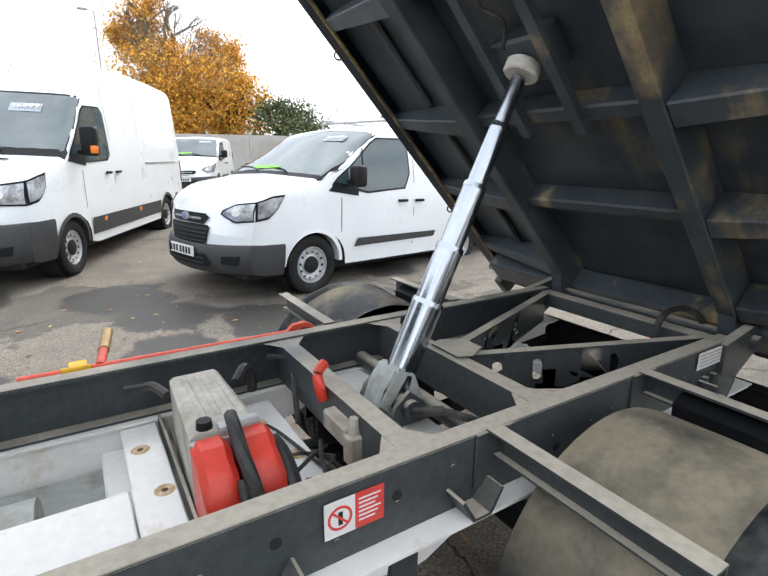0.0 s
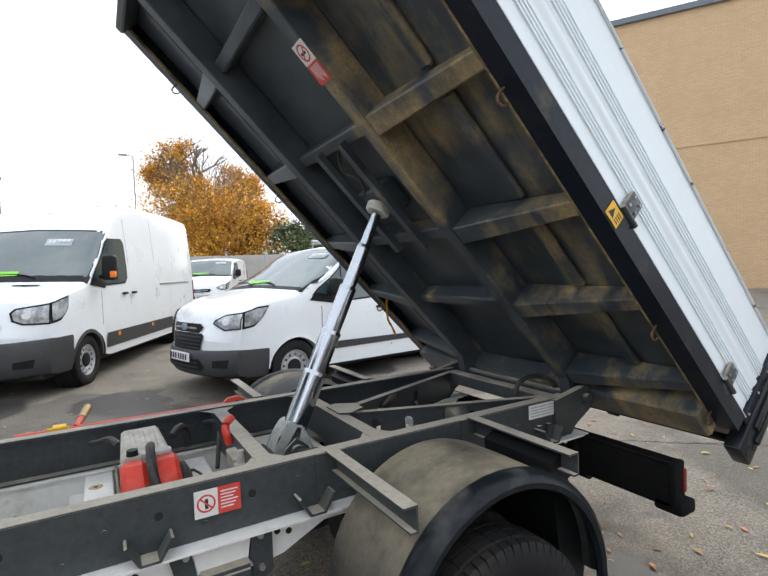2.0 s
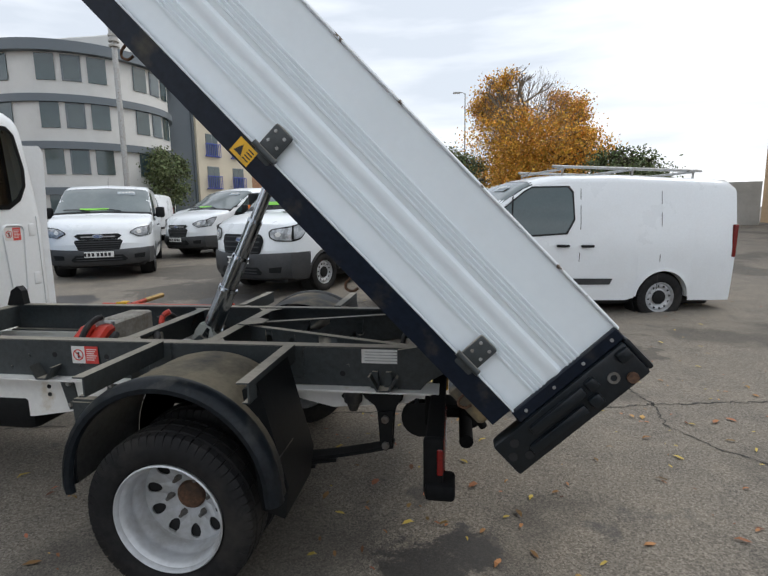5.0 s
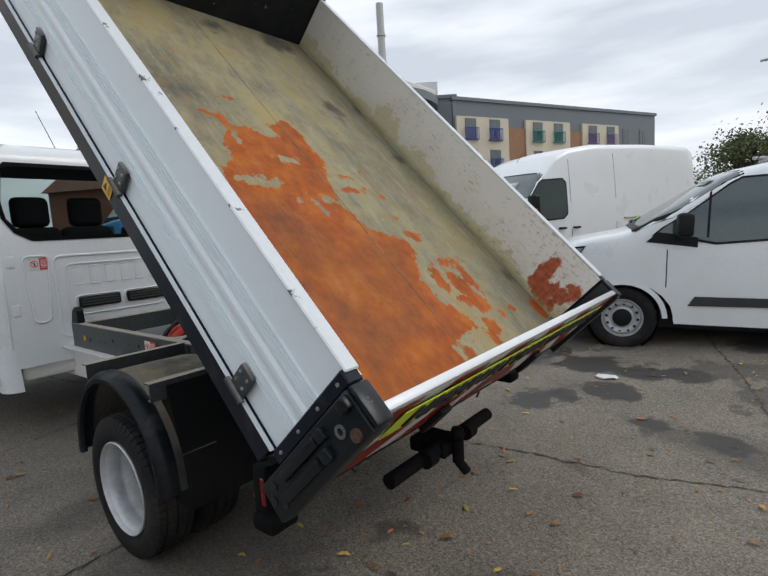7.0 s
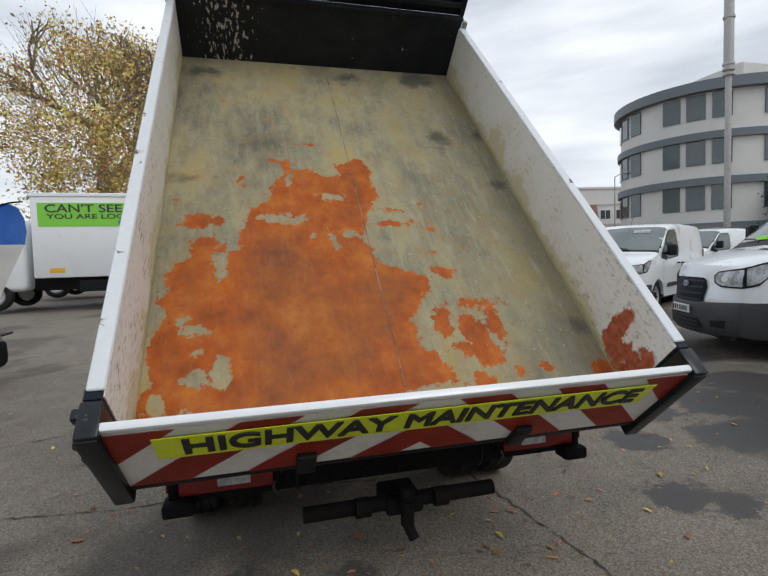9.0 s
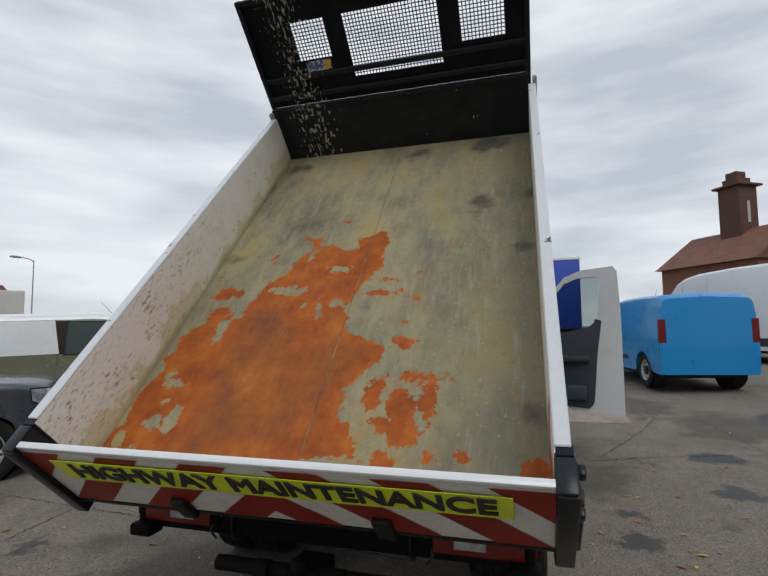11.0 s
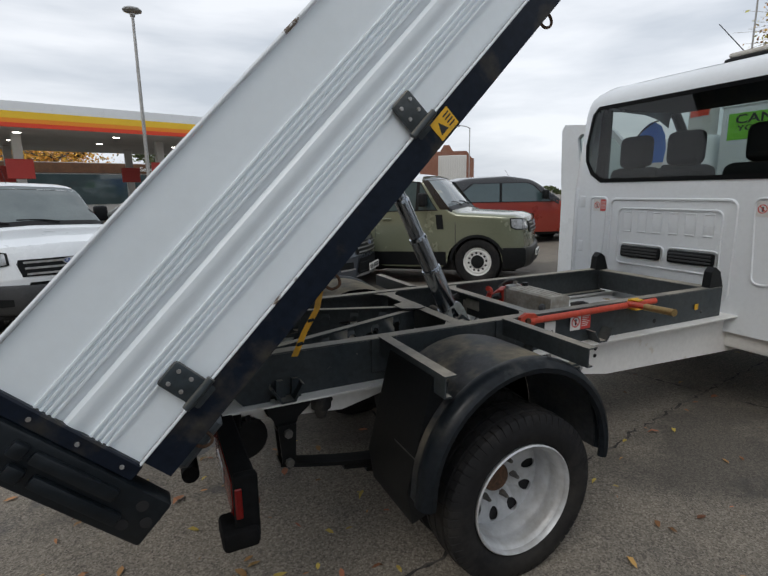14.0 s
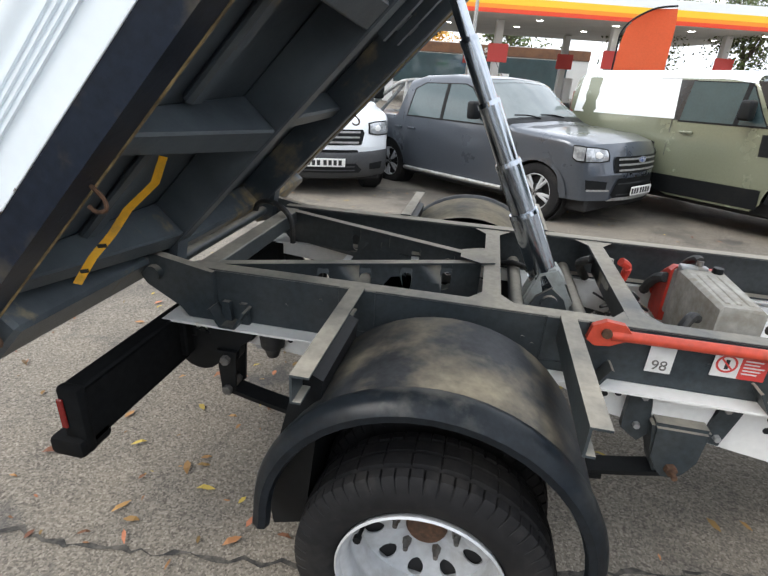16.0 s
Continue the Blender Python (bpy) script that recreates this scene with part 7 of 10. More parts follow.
TYPES = {
    # top: height along the length from the nose; ws: windscreen foot and head; wheels; belt height
    "big_van": dict(L=5.98, W=1.03, H=2.72, wb=3.75, fo=1.0, belt=1.45, top=[(0, 0.76), (0.03, 1.06), (0.10, 1.18), (0.35, 1.26), (0.92, 1.38), (1.02, 1.44), (1.62, 2.06), (1.80, 2.20), (2.10, 2.46), (2.45, 2.60), (3.1, 2.69), (4.5, 2.72), (5.85, 2.70), (5.98, 2.64)], ws=(1.00, 1.76), cabwin=[(1.10, 1.44), (1.15, 1.50), (1.62, 1.98), (1.72, 2.03), (2.22, 2.05), (2.30, 1.98), (2.30, 1.46), (2.20, 1.38), (1.45, 1.36)], taper=0.13),
    "mid_van": dict(L=4.97, W=0.98, H=1.98, wb=2.93, fo=0.99, belt=1.15, top=[(0, 0.70), (0.03, 0.96), (0.12, 1.07), (0.40, 1.16), (0.95, 1.26), (1.06, 1.31), (1.85, 1.80), (2.05, 1.88), (2.4, 1.95), (3.2, 1.98), (4.85, 1.96), (4.97, 1.88)], ws=(1.05, 1.98), cabwin=[(1.22, 1.24), (1.30, 1.32), (1.86, 1.71), (1.98, 1.77), (2.50, 1.79), (2.56, 1.72), (2.58, 1.38), (2.48, 1.20), (1.75, 1.15)], taper=0.16),
    "small_van": dict(L=4.4, W=0.92, H=1.84, wb=2.78, fo=0.88, belt=1.10, top=[(0, 0.60), (0.03, 0.82), (0.12, 0.94), (0.45, 1.03), (0.90, 1.13), (1.02, 1.20), (1.72, 1.68), (1.95, 1.77), (2.4, 1.83), (3.2, 1.84), (4.3, 1.82), (4.4, 1.74)], ws=(1.0, 1.86), cabwin=[(1.15, 1.17), (1.22, 1.24), (1.72, 1.58), (1.85, 1.64), (2.36, 1.66), (2.42, 1.58), (2.42, 1.24), (2.34, 1.14), (1.6, 1.10)], taper=0.14),
    "pickup": dict(L=5.25, W=0.97, H=1.83, wb=3.1, fo=0.9, belt=1.12, top=[(0, 0.70), (0.03, 0.95), (0.12, 1.06), (0.5, 1.12), (1.30, 1.18), (1.45, 1.24), (2.05, 1.72), (2.25, 1.79), (2.7, 1.83), (3.3, 1.81), (3.6, 1.74), (3.80, 1.22), (3.9, 1.18), (5.2, 1.17), (5.25, 1.10)], ws=(1.42, 2.15), cabwin=[(1.66, 1.18), (2.18, 1.64), (2.35, 1.69), (3.20, 1.69), (3.42, 1.60), (3.52, 1.20)], taper=0.22, R=0.385),
    "four_by_four": dict(L=4.6, W=1.0, H=1.97, wb=2.59, fo=0.85, belt=1.30, top=[(0, 0.75), (0.02, 1.0), (0.06, 1.14), (0.2, 1.20), (1.15, 1.27), (1.28, 1.34), (1.70, 1.84), (1.85, 1.92), (2.2, 1.97), (4.4, 1.96), (4.55, 1.90), (4.6, 1.7)], ws=(1.26, 1.78), cabwin=[(1.48, 1.33), (1.80, 1.78), (1.88, 1.82), (2.62, 1.83), (2.66, 1.33)], taper=0.13, R=0.40),
    "estate": dict(L=4.9, W=0.98, H=1.78, wb=2.92, fo=0.9, belt=1.08, top=[(0, 0.68), (0.03, 0.88), (0.15, 0.98), (1.25, 1.10), (1.42, 1.16), (2.1, 1.62), (2.3, 1.70), (2.9, 1.78), (4.0, 1.72), (4.6, 1.6), (4.85, 1.15), (4.9, 1.0)], ws=(1.4, 2.2), cabwin=[(1.66, 1.12), (2.2, 1.54), (2.4, 1.60), (3.9, 1.58), (4.3, 1.30), (4.2, 1.12)], taper=0.22),
}


def vehicle(name, label, kind, paint, place, heading, rim="steel", trim=None, z=None, group="", plate=True, pitch=0.0, dark_low=True, rack=False, side_wins=True, sticker=None, mirror_orange=False, name_cat="van", size=1.0, roof=None, bar=False):
    """A parked vehicle; place: ground under the middle of its front axle; heading: degrees, 0 with the nose towards -x."""
    T = TYPES[kind]
    L, W, fo, wb, belt = T["L"], T["W"], T["fo"], T["wb"], T["belt"]
    gz = ground_z(*place) if z is None else z
    low_mat = M_black if kind == "four_by_four" else M_bumper
    m = Matrix.Translation((place[0], place[1], gz)) @ Matrix.Rotation(radians(heading), 4, "Z") @ Matrix.Rotation(radians(pitch), 4, "Y") @ Matrix.Diagonal((size, size, size, 1)) @ Matrix.Translation((-fo, 0, 0))
    root = thing(name, label, name_cat, m, group)
    R = T.get("R", 0.335)
    low = 0.30
    arch = R + 0.065
    ax = (fo, fo + wb)

    def half(x):
        return W * lerp([(0, 0.90), (0.03, 0.92), (0.12, 0.945), (0.35, 0.975), (0.8, 1.0), (L - 0.4, 1.0), (L, 0.96)], x)

    sweep = 0.34 if kind != "four_by_four" else 0.10

    def disp(x, y):
        """Rounds the nose and the windscreen in plan."""
        a_ = min(1.0, abs(y) / W)
        return x + sweep * a_ ** 2.6 * max(0.0, 1 - x / 0.62) + 0.10 * a_ ** 2 * max(0.0, 1 - abs(x - w_mid) / 0.75)

    w_mid = 0.5 * (T["ws"][0] + T["ws"][1])

    def wid(x, z_):
        k = max(0.0, z_ - belt)
        base = half(x) * (1 - 0.03 * max(0, (0.6 - z_)) / 0.3)
        return base - T["taper"] * k ** 1.25 * (1.0 if kind != "big_van" else 0.62) - 0.02 * max(0.0, min(1.0, (z_ - belt + 0.1) / 0.1)) * 0.3

    def top(x):
        return lerp(T["top"], x)

    def bottom(x):
        b = low if x > fo - arch else 0.38
        for a in ax:
            d = abs(x - a)
            if d < arch:
                b = max(b, R + math.sqrt(arch * arch - d * d) * 0.98)
        return b

    xs = sorted({round(t[0], 3) for t in T["top"]} | {round(a + d * arch, 3) for a in ax for d in (-1.001, -0.99, -0.92, -0.75, -0.5, -0.2, 0.2, 0.5, 0.75, 0.92, 0.99, 1.001)} | {round(v, 3) for v in np.arange(0.6, L, 0.4)})
    rows = []
    def section(x):
        t, b = top(x), bottom(x)
        t = max(t, b + 0.12)
        rc = min(0.11 if t > belt + 0.3 else 0.07, (t - b) * 0.4)
        zsd = t - rc
        pts = [(wid(x, b + (zsd - b) * f), b + (zsd - b) * f) for f in (0, 0.12, 0.3, 0.5, 0.7, 0.85, 1.0)]
        ws_ = pts[-1][0]
        for a in (25, 50, 72):
            pts.append((ws_ - rc * 1.3 * (1 - math.cos(radians(a))), zsd + rc * math.sin(radians(a))))
        we = pts[-1][0]
        for f in (0.72, 0.4, 0.0):
            pts.append((we * f, t + 0.03 * (1 - f)))
        return pts
    for x in xs:
        s_ = section(x)
        rows.append([(disp(x, y), y, z_) for y, z_ in s_] + [(disp(x, y), -y, z_) for y, z_ in s_[-2::-1]])
    bm = B()
    vr = skin(bm, rows)
    s_ = section(xs[0])
    skin(bm, [[(disp(xs[0], f * y), f * y, z_) for f in (1, 0.92, 0.8, 0.65, 0.45, 0.2, 0, -0.2, -0.45, -0.65, -0.8, -0.92, -1)] for y, z_ in s_[:-1]])
    bmesh.ops.remove_doubles(bm, verts=bm.verts[:], dist=1e-4)
    for end in (vr[-1],):
        k = len(end) // 2
        for i in range(k):
            j = len(end) - 1 - i
            if i + 1 < j - 1:
                bm.faces.new((end[i], end[i + 1], end[j - 1], end[j]))
            elif i + 1 == j - 1:
                bm.faces.new((end[i], end[i + 1], end[j]))
    body = part("body", bm, paint, root, "", None, 40)

    def patch(pname, outline, mat, off=0.006, s=1, par=None, lab="", th=0.004):
        b_ = B()
        f = b_.faces.new([b_.verts.new((x, s * (wid(x, z_) + off), z_)) for x, z_ in outline])
        bmesh.ops.triangulate(b_, faces=[f])
        bmesh.ops.subdivide_edges(b_, edges=b_.edges[:], cuts=2, use_grid_fill=True)
        for v in b_.verts:
            y_ = wid(v.co.x, v.co.z) + off
            v.co.y = s * y_
            v.co.x = disp(v.co.x, y_)
        return part(pname, b_, mat, par or root, lab)

    tz = [t[1] for t in T["top"] if t[0] < 1.2]
    tx = [t[0] for t in T["top"] if t[0] < 1.2]

    def nose(y, z_, off=0.0):
        return (disp(float(np.interp(z_, tz, tx)), y) - off, y, z_)

    def front(pname, outline, mat, off=0.01, par=None, lab=""):
        """A piece that follows the nose; outline in (y, z)."""
        b_ = B()
        f = b_.faces.new([b_.verts.new((0, y, z_)) for y, z_ in outline])
        bmesh.ops.triangulate(b_, faces=[f])
        bmesh.ops.subdivide_edges(b_, edges=b_.edges[:], cuts=3, use_grid_fill=True)
        for v in b_.verts:
            v.co = Vector(nose(v.co.y, v.co.z, off))
        return part(pname, b_, mat, par or root, lab)

    if kind == "four_by_four":
        b_ = B()
        skin(b_, [[(x, f * y, z_ + 0.010) for f, y, z_ in [(1, *p) for p in section(x)[6:]] + [(-1, *p) for p in section(x)[-2:5:-1]]] for x in np.linspace(1.84, 4.59, 20)])
        part("roof_panel", b_, M_white, root, "white roof")
        for s in (-1, 1):
            for x0, x1, x2, x3 in ((2.60, 2.78, 2.83, 2.58), (1.32, 1.50, 1.84, 1.72)):
                b_ = B()
                skin(b_, [[(x0 + (x3 - x0) * f, s * (wid(x0 + (x3 - x0) * f, 1.33 + 0.52 * f) + 0.005), 1.33 + 0.52 * f), (x1 + (x2 - x1) * f, s * (wid(x1 + (x2 - x1) * f, 1.33 + 0.52 * f) + 0.005), 1.33 + 0.52 * f)] for f in (0, 0.25, 0.5, 0.75, 1)])
                part("dark_pillar", b_, M_blackcar, root, "dark gloss pillar")
    if roof is not None:
        b_ = B()
        skin(b_, [[(x, f * y, z_ + 0.008) for f, y, z_ in [(1, *p) for p in section(x)[5:]] + [(-1, *p) for p in section(x)[-2:4:-1]]] for x in np.linspace(1.5, L - 0.12, 26)])
        part("roof_panel", b_, roof, root, "black roof")
    # windscreen with a dark border
    w0, w1 = T["ws"]
    def screen(k, lift, x0, x1):
        b_ = B()
        rws = []
        for x in np.linspace(x0, x1, 7):
            sct = section(x)[6:]
            we = sct[0][0] * k
            sy, sz = [p[0] for p in sct[::-1]], [p[1] for p in sct[::-1]]
            rws.append([(disp(x, we * f), we * f, float(np.interp(abs(we * f), sy, sz)) + lift) for f in (-1, -0.97, -0.92, -0.8, -0.6, -0.3, 0, 0.3, 0.6, 0.8, 0.92, 0.97, 1)])
        skin(b_, rws)
        return b_
    part("windscreen_border", screen(0.995, 0.004, w0 - 0.03, w1 + 0.02), M_black, root)
    part("windscreen", screen(0.965, 0.010, w0 + 0.03, w1 - 0.02), M_screen, root, "windscreen reflecting grey sky, paled in colour to match")
    for y in (-0.35, 0.25):
        part("wiper", hose(B(), [(w0 + 0.02, y, top(w0 + 0.02) + 0.045), (w0 + 0.07, y + 0.2, top(w0 + 0.07) + 0.045), (w0 + 0.09, y + 0.5, top(w0 + 0.09) + 0.035)], 0.010, 6, 3), M_black, root)
    for s in (-1, 1):
        cw = T["cabwin"]
        if side_wins:
            cxw, czw = sum(p[0] for p in cw) / len(cw), sum(p[1] for p in cw) / len(cw)
            patch("window_border", [(cxw + (x - cxw) * 1.045, czw + (z_ - czw) * 1.07) for x, z_ in cw], M_black, 0.004, s)
            wn_ = patch("side_window", cw, M_pane, 0.007, s, None, "dark side window")
            xa = cw[0][0] + 0.62 * (max(p[0] for p in cw) - cw[0][0]) * (0.5 if kind not in ("pickup", "estate") else 0.9)
            zt = max(p[1] for p in cw)
            za = min(p[1] for p in cw)
            if kind in ("mid_van", "small_van", "big_van"):
                patch("window_divider", [(xa, za + 0.05), (xa + 0.025, za + 0.05), (xa + 0.055, zt - (0.12 if kind != "big_van" else 0.30)), (xa + 0.03, zt - (0.15 if kind != "big_van" else 0.33))], M_black, 0.010, s, wn_)
            else:
                patch("window_divider", [(xa, za), (xa + 0.07, za), (xa + 0.04, zt), (xa - 0.03, zt)], M_black, 0.010, s, wn_)
        # lower cladding, bumper ends
        if dark_low:
            zt = 0.58 if kind != "big_van" else 0.66
            if kind == "big_van":
                patch("side_rubbing_strip", [(fo + arch + 0.02, 0.42), (fo + wb - arch - 0.02, 0.42), (fo + wb - arch - 0.02, 0.64), (fo + arch + 0.02, 0.64)], low_mat, 0.012, s)
                patch("rear_rubbing_strip", [(fo + wb + arch + 0.02, 0.42), (L - 0.05, 0.42), (L - 0.05, 0.64), (fo + wb + arch + 0.02, 0.64)], low_mat, 0.012, s)
                for x in (fo + 0.8, fo + 2.2):
                    patch("side_marker", [(x, 0.56), (x + 0.10, 0.56), (x + 0.10, 0.62), (x, 0.62)], M_orange, 0.018, s)
            elif kind == "four_by_four":
                patch("sill", [(fo + arch + 0.02, 0.33), (fo + wb - arch - 0.02, 0.33), (fo + wb - arch - 0.02, 0.58), (fo + arch + 0.02, 0.58)], low_mat, 0.010, s, None, "black sill panel")
                patch("rear_side_panel", [(2.74, 1.34), (4.50, 1.34), (4.46, 1.86), (2.80, 1.86)], M_white, 0.008, s, None, "white blanked rear side panel")
                patch("side_vent", [(1.36, 0.98), (1.47, 0.98), (1.49, 1.24), (1.38, 1.24)], M_black, 0.008, s, None, "black side vent")
            else:
                xa, xb = fo + arch + 0.10, fo + wb - arch - 0.35
                patch("side_rubbing_strip", [(xa, 0.50), (xb - 0.03, 0.52), (xb, 0.60), (xa + 0.06, 0.60)], low_mat, 0.014, s)
            # wheel arch lips
        for a in ax:
            b_ = B()
            arc = [(a + (arch + 0.03) * math.cos(q), R + (arch + 0.03) * 0.98 * math.sin(q)) for q in np.linspace(0.05, math.pi - 0.05, 15)]
            arc2 = [(a + (arch - 0.02) * math.cos(q), R + (arch - 0.02) * 0.98 * math.sin(q)) for q in np.linspace(0.05, math.pi - 0.05, 15)]
            skin(b_, [[(x, s * (wid(x, z_) + 0.008), z_) for x, z_ in arc], [(x, s * (wid(x, z_) + 0.012), z_) for x, z_ in arc2], [(x, s * (wid(x, z_) - 0.10), z_) for x, z_ in arc2]])
            part("wheel_arch", b_, low_mat if (dark_low and kind in ("big_van", "four_by_four")) or trim == "arches" else paint, root)
            part("arch_liner", spun(B(), [(arch - 0.025, s * (W - 0.32)), (arch - 0.025, s * (W - 0.09)), (arch - 0.03, s * (W - 0.09)), (arch - 0.03, s * (W - 0.315)), (0.0, s * (W - 0.31)), (0.0, s * (W - 0.32))], 20, "y", Matrix.Translation((a, 0, R))), M_dark, root)
            wob = new("wheel", RIMS[rim])
            wob.parent = root
            wob.matrix_basis = Matrix.Translation((a, s * (W - 0.12), R)) @ (Matrix.Rotation(math.pi, 4, "Z") if s > 0 else Matrix.Identity(4)) @ Matrix.Rotation(a * 1.7, 4, "Y") @ Matrix.Diagonal((R / 0.335, 1, R / 0.335, 1))
            for me, nm in ((VAN_TYRE, "tyre"), (HUBDISC, "hub_cap"), (BACKDISC, "brake_disc")) + (((SLOTS[rim], "slot_ring"),) if rim in SLOTS else ()):
                o_ = new(nm, me)
                o_.parent = wob
                if nm == "slot_ring":
                    o_["kind"] = "stuff"
        if kind == "pickup":
            part("side_step", tube(B(), (fo + arch + 0.05, s * (W + 0.03), 0.36), (fo + wb - arch - 0.05, s * (W + 0.03), 0.36), 0.03), M_steel, root, "bright tubular side step")
        # headlamp: one piece on the nose and one round the wing
        zt = top(0.12) - 0.02
        if kind in ("mid_van", "small_van", "estate"):
            fr = [(0.56, zt - 0.14), (0.58, zt - 0.10), (0.70, zt - 0.03), (W * 0.915, zt + 0.0), (W * 0.915, zt - 0.20), (0.72, zt - 0.22)]
            sd = [(0.02, zt - 0.20), (0.03, zt - 0.0), (0.30, zt + 0.06), (0.60, zt + 0.075), (0.42, zt - 0.06), (0.22, zt - 0.17)]
        elif kind == "big_van":
            fr = [(0.60, zt - 0.20), (0.58, zt - 0.10), (0.62, zt - 0.05), (W * 0.915, zt + 0.0), (W * 0.915, zt - 0.26), (0.70, zt - 0.25)]
            sd = [(0.01, zt - 0.26), (0.01, zt + 0.0), (0.25, zt + 0.05), (0.50, zt + 0.08), (0.46, zt - 0.08), (0.22, zt - 0.22)]
        else:
            fr = [(0.60, zt - 0.17), (0.60, zt - 0.03), (0.72, zt - 0.01), (W * 0.915, zt), (W * 0.915, zt - 0.19), (0.72, zt - 0.19)]
            sd = [(0.01, zt - 0.19), (0.01, zt), (0.10, zt + 0.01), (0.24, zt + 0.01), (0.22, zt - 0.15), (0.12, zt - 0.19)]
        hp = front("headlamp", [(s * y, z_) for y, z_ in fr], M_black, 0.008, None, "clear headlamp with dark surround")
        cy, cz = sum(p[0] for p in fr) / 6, sum(p[1] for p in fr) / 6
        front("headlamp_lens", [(s * min(cy + (y - cy) * 0.9 + 0.012, W * 0.914), cz + (z_ - cz) * 0.84) for y, z_ in fr], M_lamp, 0.014, hp)
        front("headlamp_bulb", [(s * (cy + 0.01 + 0.045 * math.cos(q)), cz + 0.04 * math.sin(q)) for q in np.linspace(0, math.tau, 12, endpoint=False)], M_plate, 0.019, hp)
        patch("headlamp_side", sd, M_black, 0.008, s, hp)
        cx, cz = sum(p[0] for p in sd) / 6, sum(p[1] for p in sd) / 6
        patch("headlamp_side_lens", [(max(cx + (x - cx) * 0.88 - 0.012, 0.008), cz + (z_ - cz) * 0.82) for x, z_ in sd], M_lamp, 0.014, s, hp)
        # mirror
        mz = min(p[1] for p in T["cabwin"]) + 0.06
        mx_ = T["cabwin"][0][0] + 0.30
        b_ = box(B(), (mx_ - 0.07, min(s * (wid(mx_, mz) + 0.05), s * (wid(mx_, mz) + 0.24)), mz), (mx_ + 0.07, max(s * (wid(mx_, mz) + 0.05), s * (wid(mx_, mz) + 0.24)), mz + (0.36 if kind == "big_van" else 0.24)), 0.04, 3)
        tube(b_, (mx_, s * (wid(mx_, mz) - 0.05), mz + 0.05), (mx_, s * (wid(mx_, mz) + 0.1), mz + 0.06), 0.035, 0.03, 8)
        mi = part("door_mirror", b_, M_black, root, "black door mirror")
        if mirror_orange:
            part("indicator", box(B(), (mx_ - 0.075, min(s * (wid(mx_, mz) + 0.17), s * (wid(mx_, mz) + 0.245)), mz + 0.03), (mx_ + 0.0, max(s * (wid(mx_, mz) + 0.17), s * (wid(mx_, mz) + 0.245)), mz + 0.13), 0.015, 2), M_orange, mi)
        # triangular black corner in front of the window, door lines, handles
        cw0 = T["cabwin"][0]
        if kind in ("mid_van", "small_van", "big_van"):
            patch("mirror_sail", [(cw0[0] - 0.08, cw0[1] - 0.08), (cw0[0] + 0.02, cw0[1] + 0.02), (cw0[0] + 0.34, cw0[1] - 0.04), (cw0[0] + 0.34, cw0[1] - 0.14)], M_black, 0.0075, s)
        dx = max(p[0] for p in T["cabwin"]) + 0.10
        for x in (fo + 0.32, dx) + ((dx + 1.15,) if kind in ("mid_van", "big_van", "small_van", "pickup", "estate") else ()):
            patch("door_gap", [(x, 0.45), (x + 0.010, 0.45), (x + 0.010, min(top(x) - 0.18, T["H"] - 0.2)), (x, min(top(x) - 0.18, T["H"] - 0.2))], M_ink, 0.002, s)
        hz = belt - 0.12 if kind != "big_van" else belt - 0.25
        for x in ((dx - 0.24, dx + 0.10) if kind != "four_by_four" else (dx - 0.24,)):
            part("door_handle", box(B(), (x - 0.09, min(s * (wid(x, hz) + 0.01), s * (wid(x, hz) + 0.04)), hz - 0.018), (x + 0.09, max(s * (wid(x, hz) + 0.01), s * (wid(x, hz) + 0.04)), hz + 0.018), 0.012, 2), M_black if paint is M_white else paint, root)
        if kind == "big_van":
            part("slide_track", box(B(), (dx + 1.35, min(s * (W - 0.01), s * (W + 0.012)), 1.30), (L - 0.5, max(s * (W - 0.01), s * (W + 0.012)), 1.33), 0.004), M_steel, root)
    # front: grille, bumper, plate, badge
    zt = top(0.06)
    if kind == "big_van":
        gz0, gz1 = zt - 0.42, zt - 0.08
        hexa = [(-0.47, gz1 - 0.03), (-0.42, gz1), (0.42, gz1), (0.47, gz1 - 0.03), (0.50, gz1 - 0.12), (0.44, gz0 + 0.03), (0.38, gz0), (-0.38, gz0), (-0.44, gz0 + 0.03), (-0.50, gz1 - 0.12)]
        slats, sw = 4, (0.40, 0.45)
    elif kind in ("mid_van", "small_van"):
        gz0, gz1 = zt - 0.20, zt - 0.09
        hexa = [(-0.36, gz1), (0.36, gz1), (0.42, gz1 - 0.04), (0.34, gz0), (-0.34, gz0), (-0.42, gz1 - 0.04)]
        slats, sw = 1, (0.30, 0.34)
        lower = [(-0.40, 0.79), (0.40, 0.79), (0.43, 0.76), (0.36, 0.58), (-0.36, 0.58), (-0.43, 0.76)]
        if kind == "mid_van":
            lg_ = front("lower_grille", lower, M_black, 0.014, None, "black trapezoid lower grille")
            for k in range(4):
                front("lower_grille_slat", [(-0.37 - 0.012 * k, 0.605 + 0.045 * k), (0.37 + 0.012 * k, 0.605 + 0.045 * k), (0.37 + 0.012 * k, 0.622 + 0.045 * k), (-0.37 - 0.012 * k, 0.622 + 0.045 * k)], low_mat, 0.022, lg_)
    else:
        gz0, gz1 = zt - 0.26, zt - 0.06
        hexa = [(-0.52, gz1), (0.52, gz1), (0.54, gz1 - 0.05), (0.50, gz0), (-0.50, gz0), (-0.54, gz1 - 0.05)]
        slats, sw = 3, (0.46, 0.48)
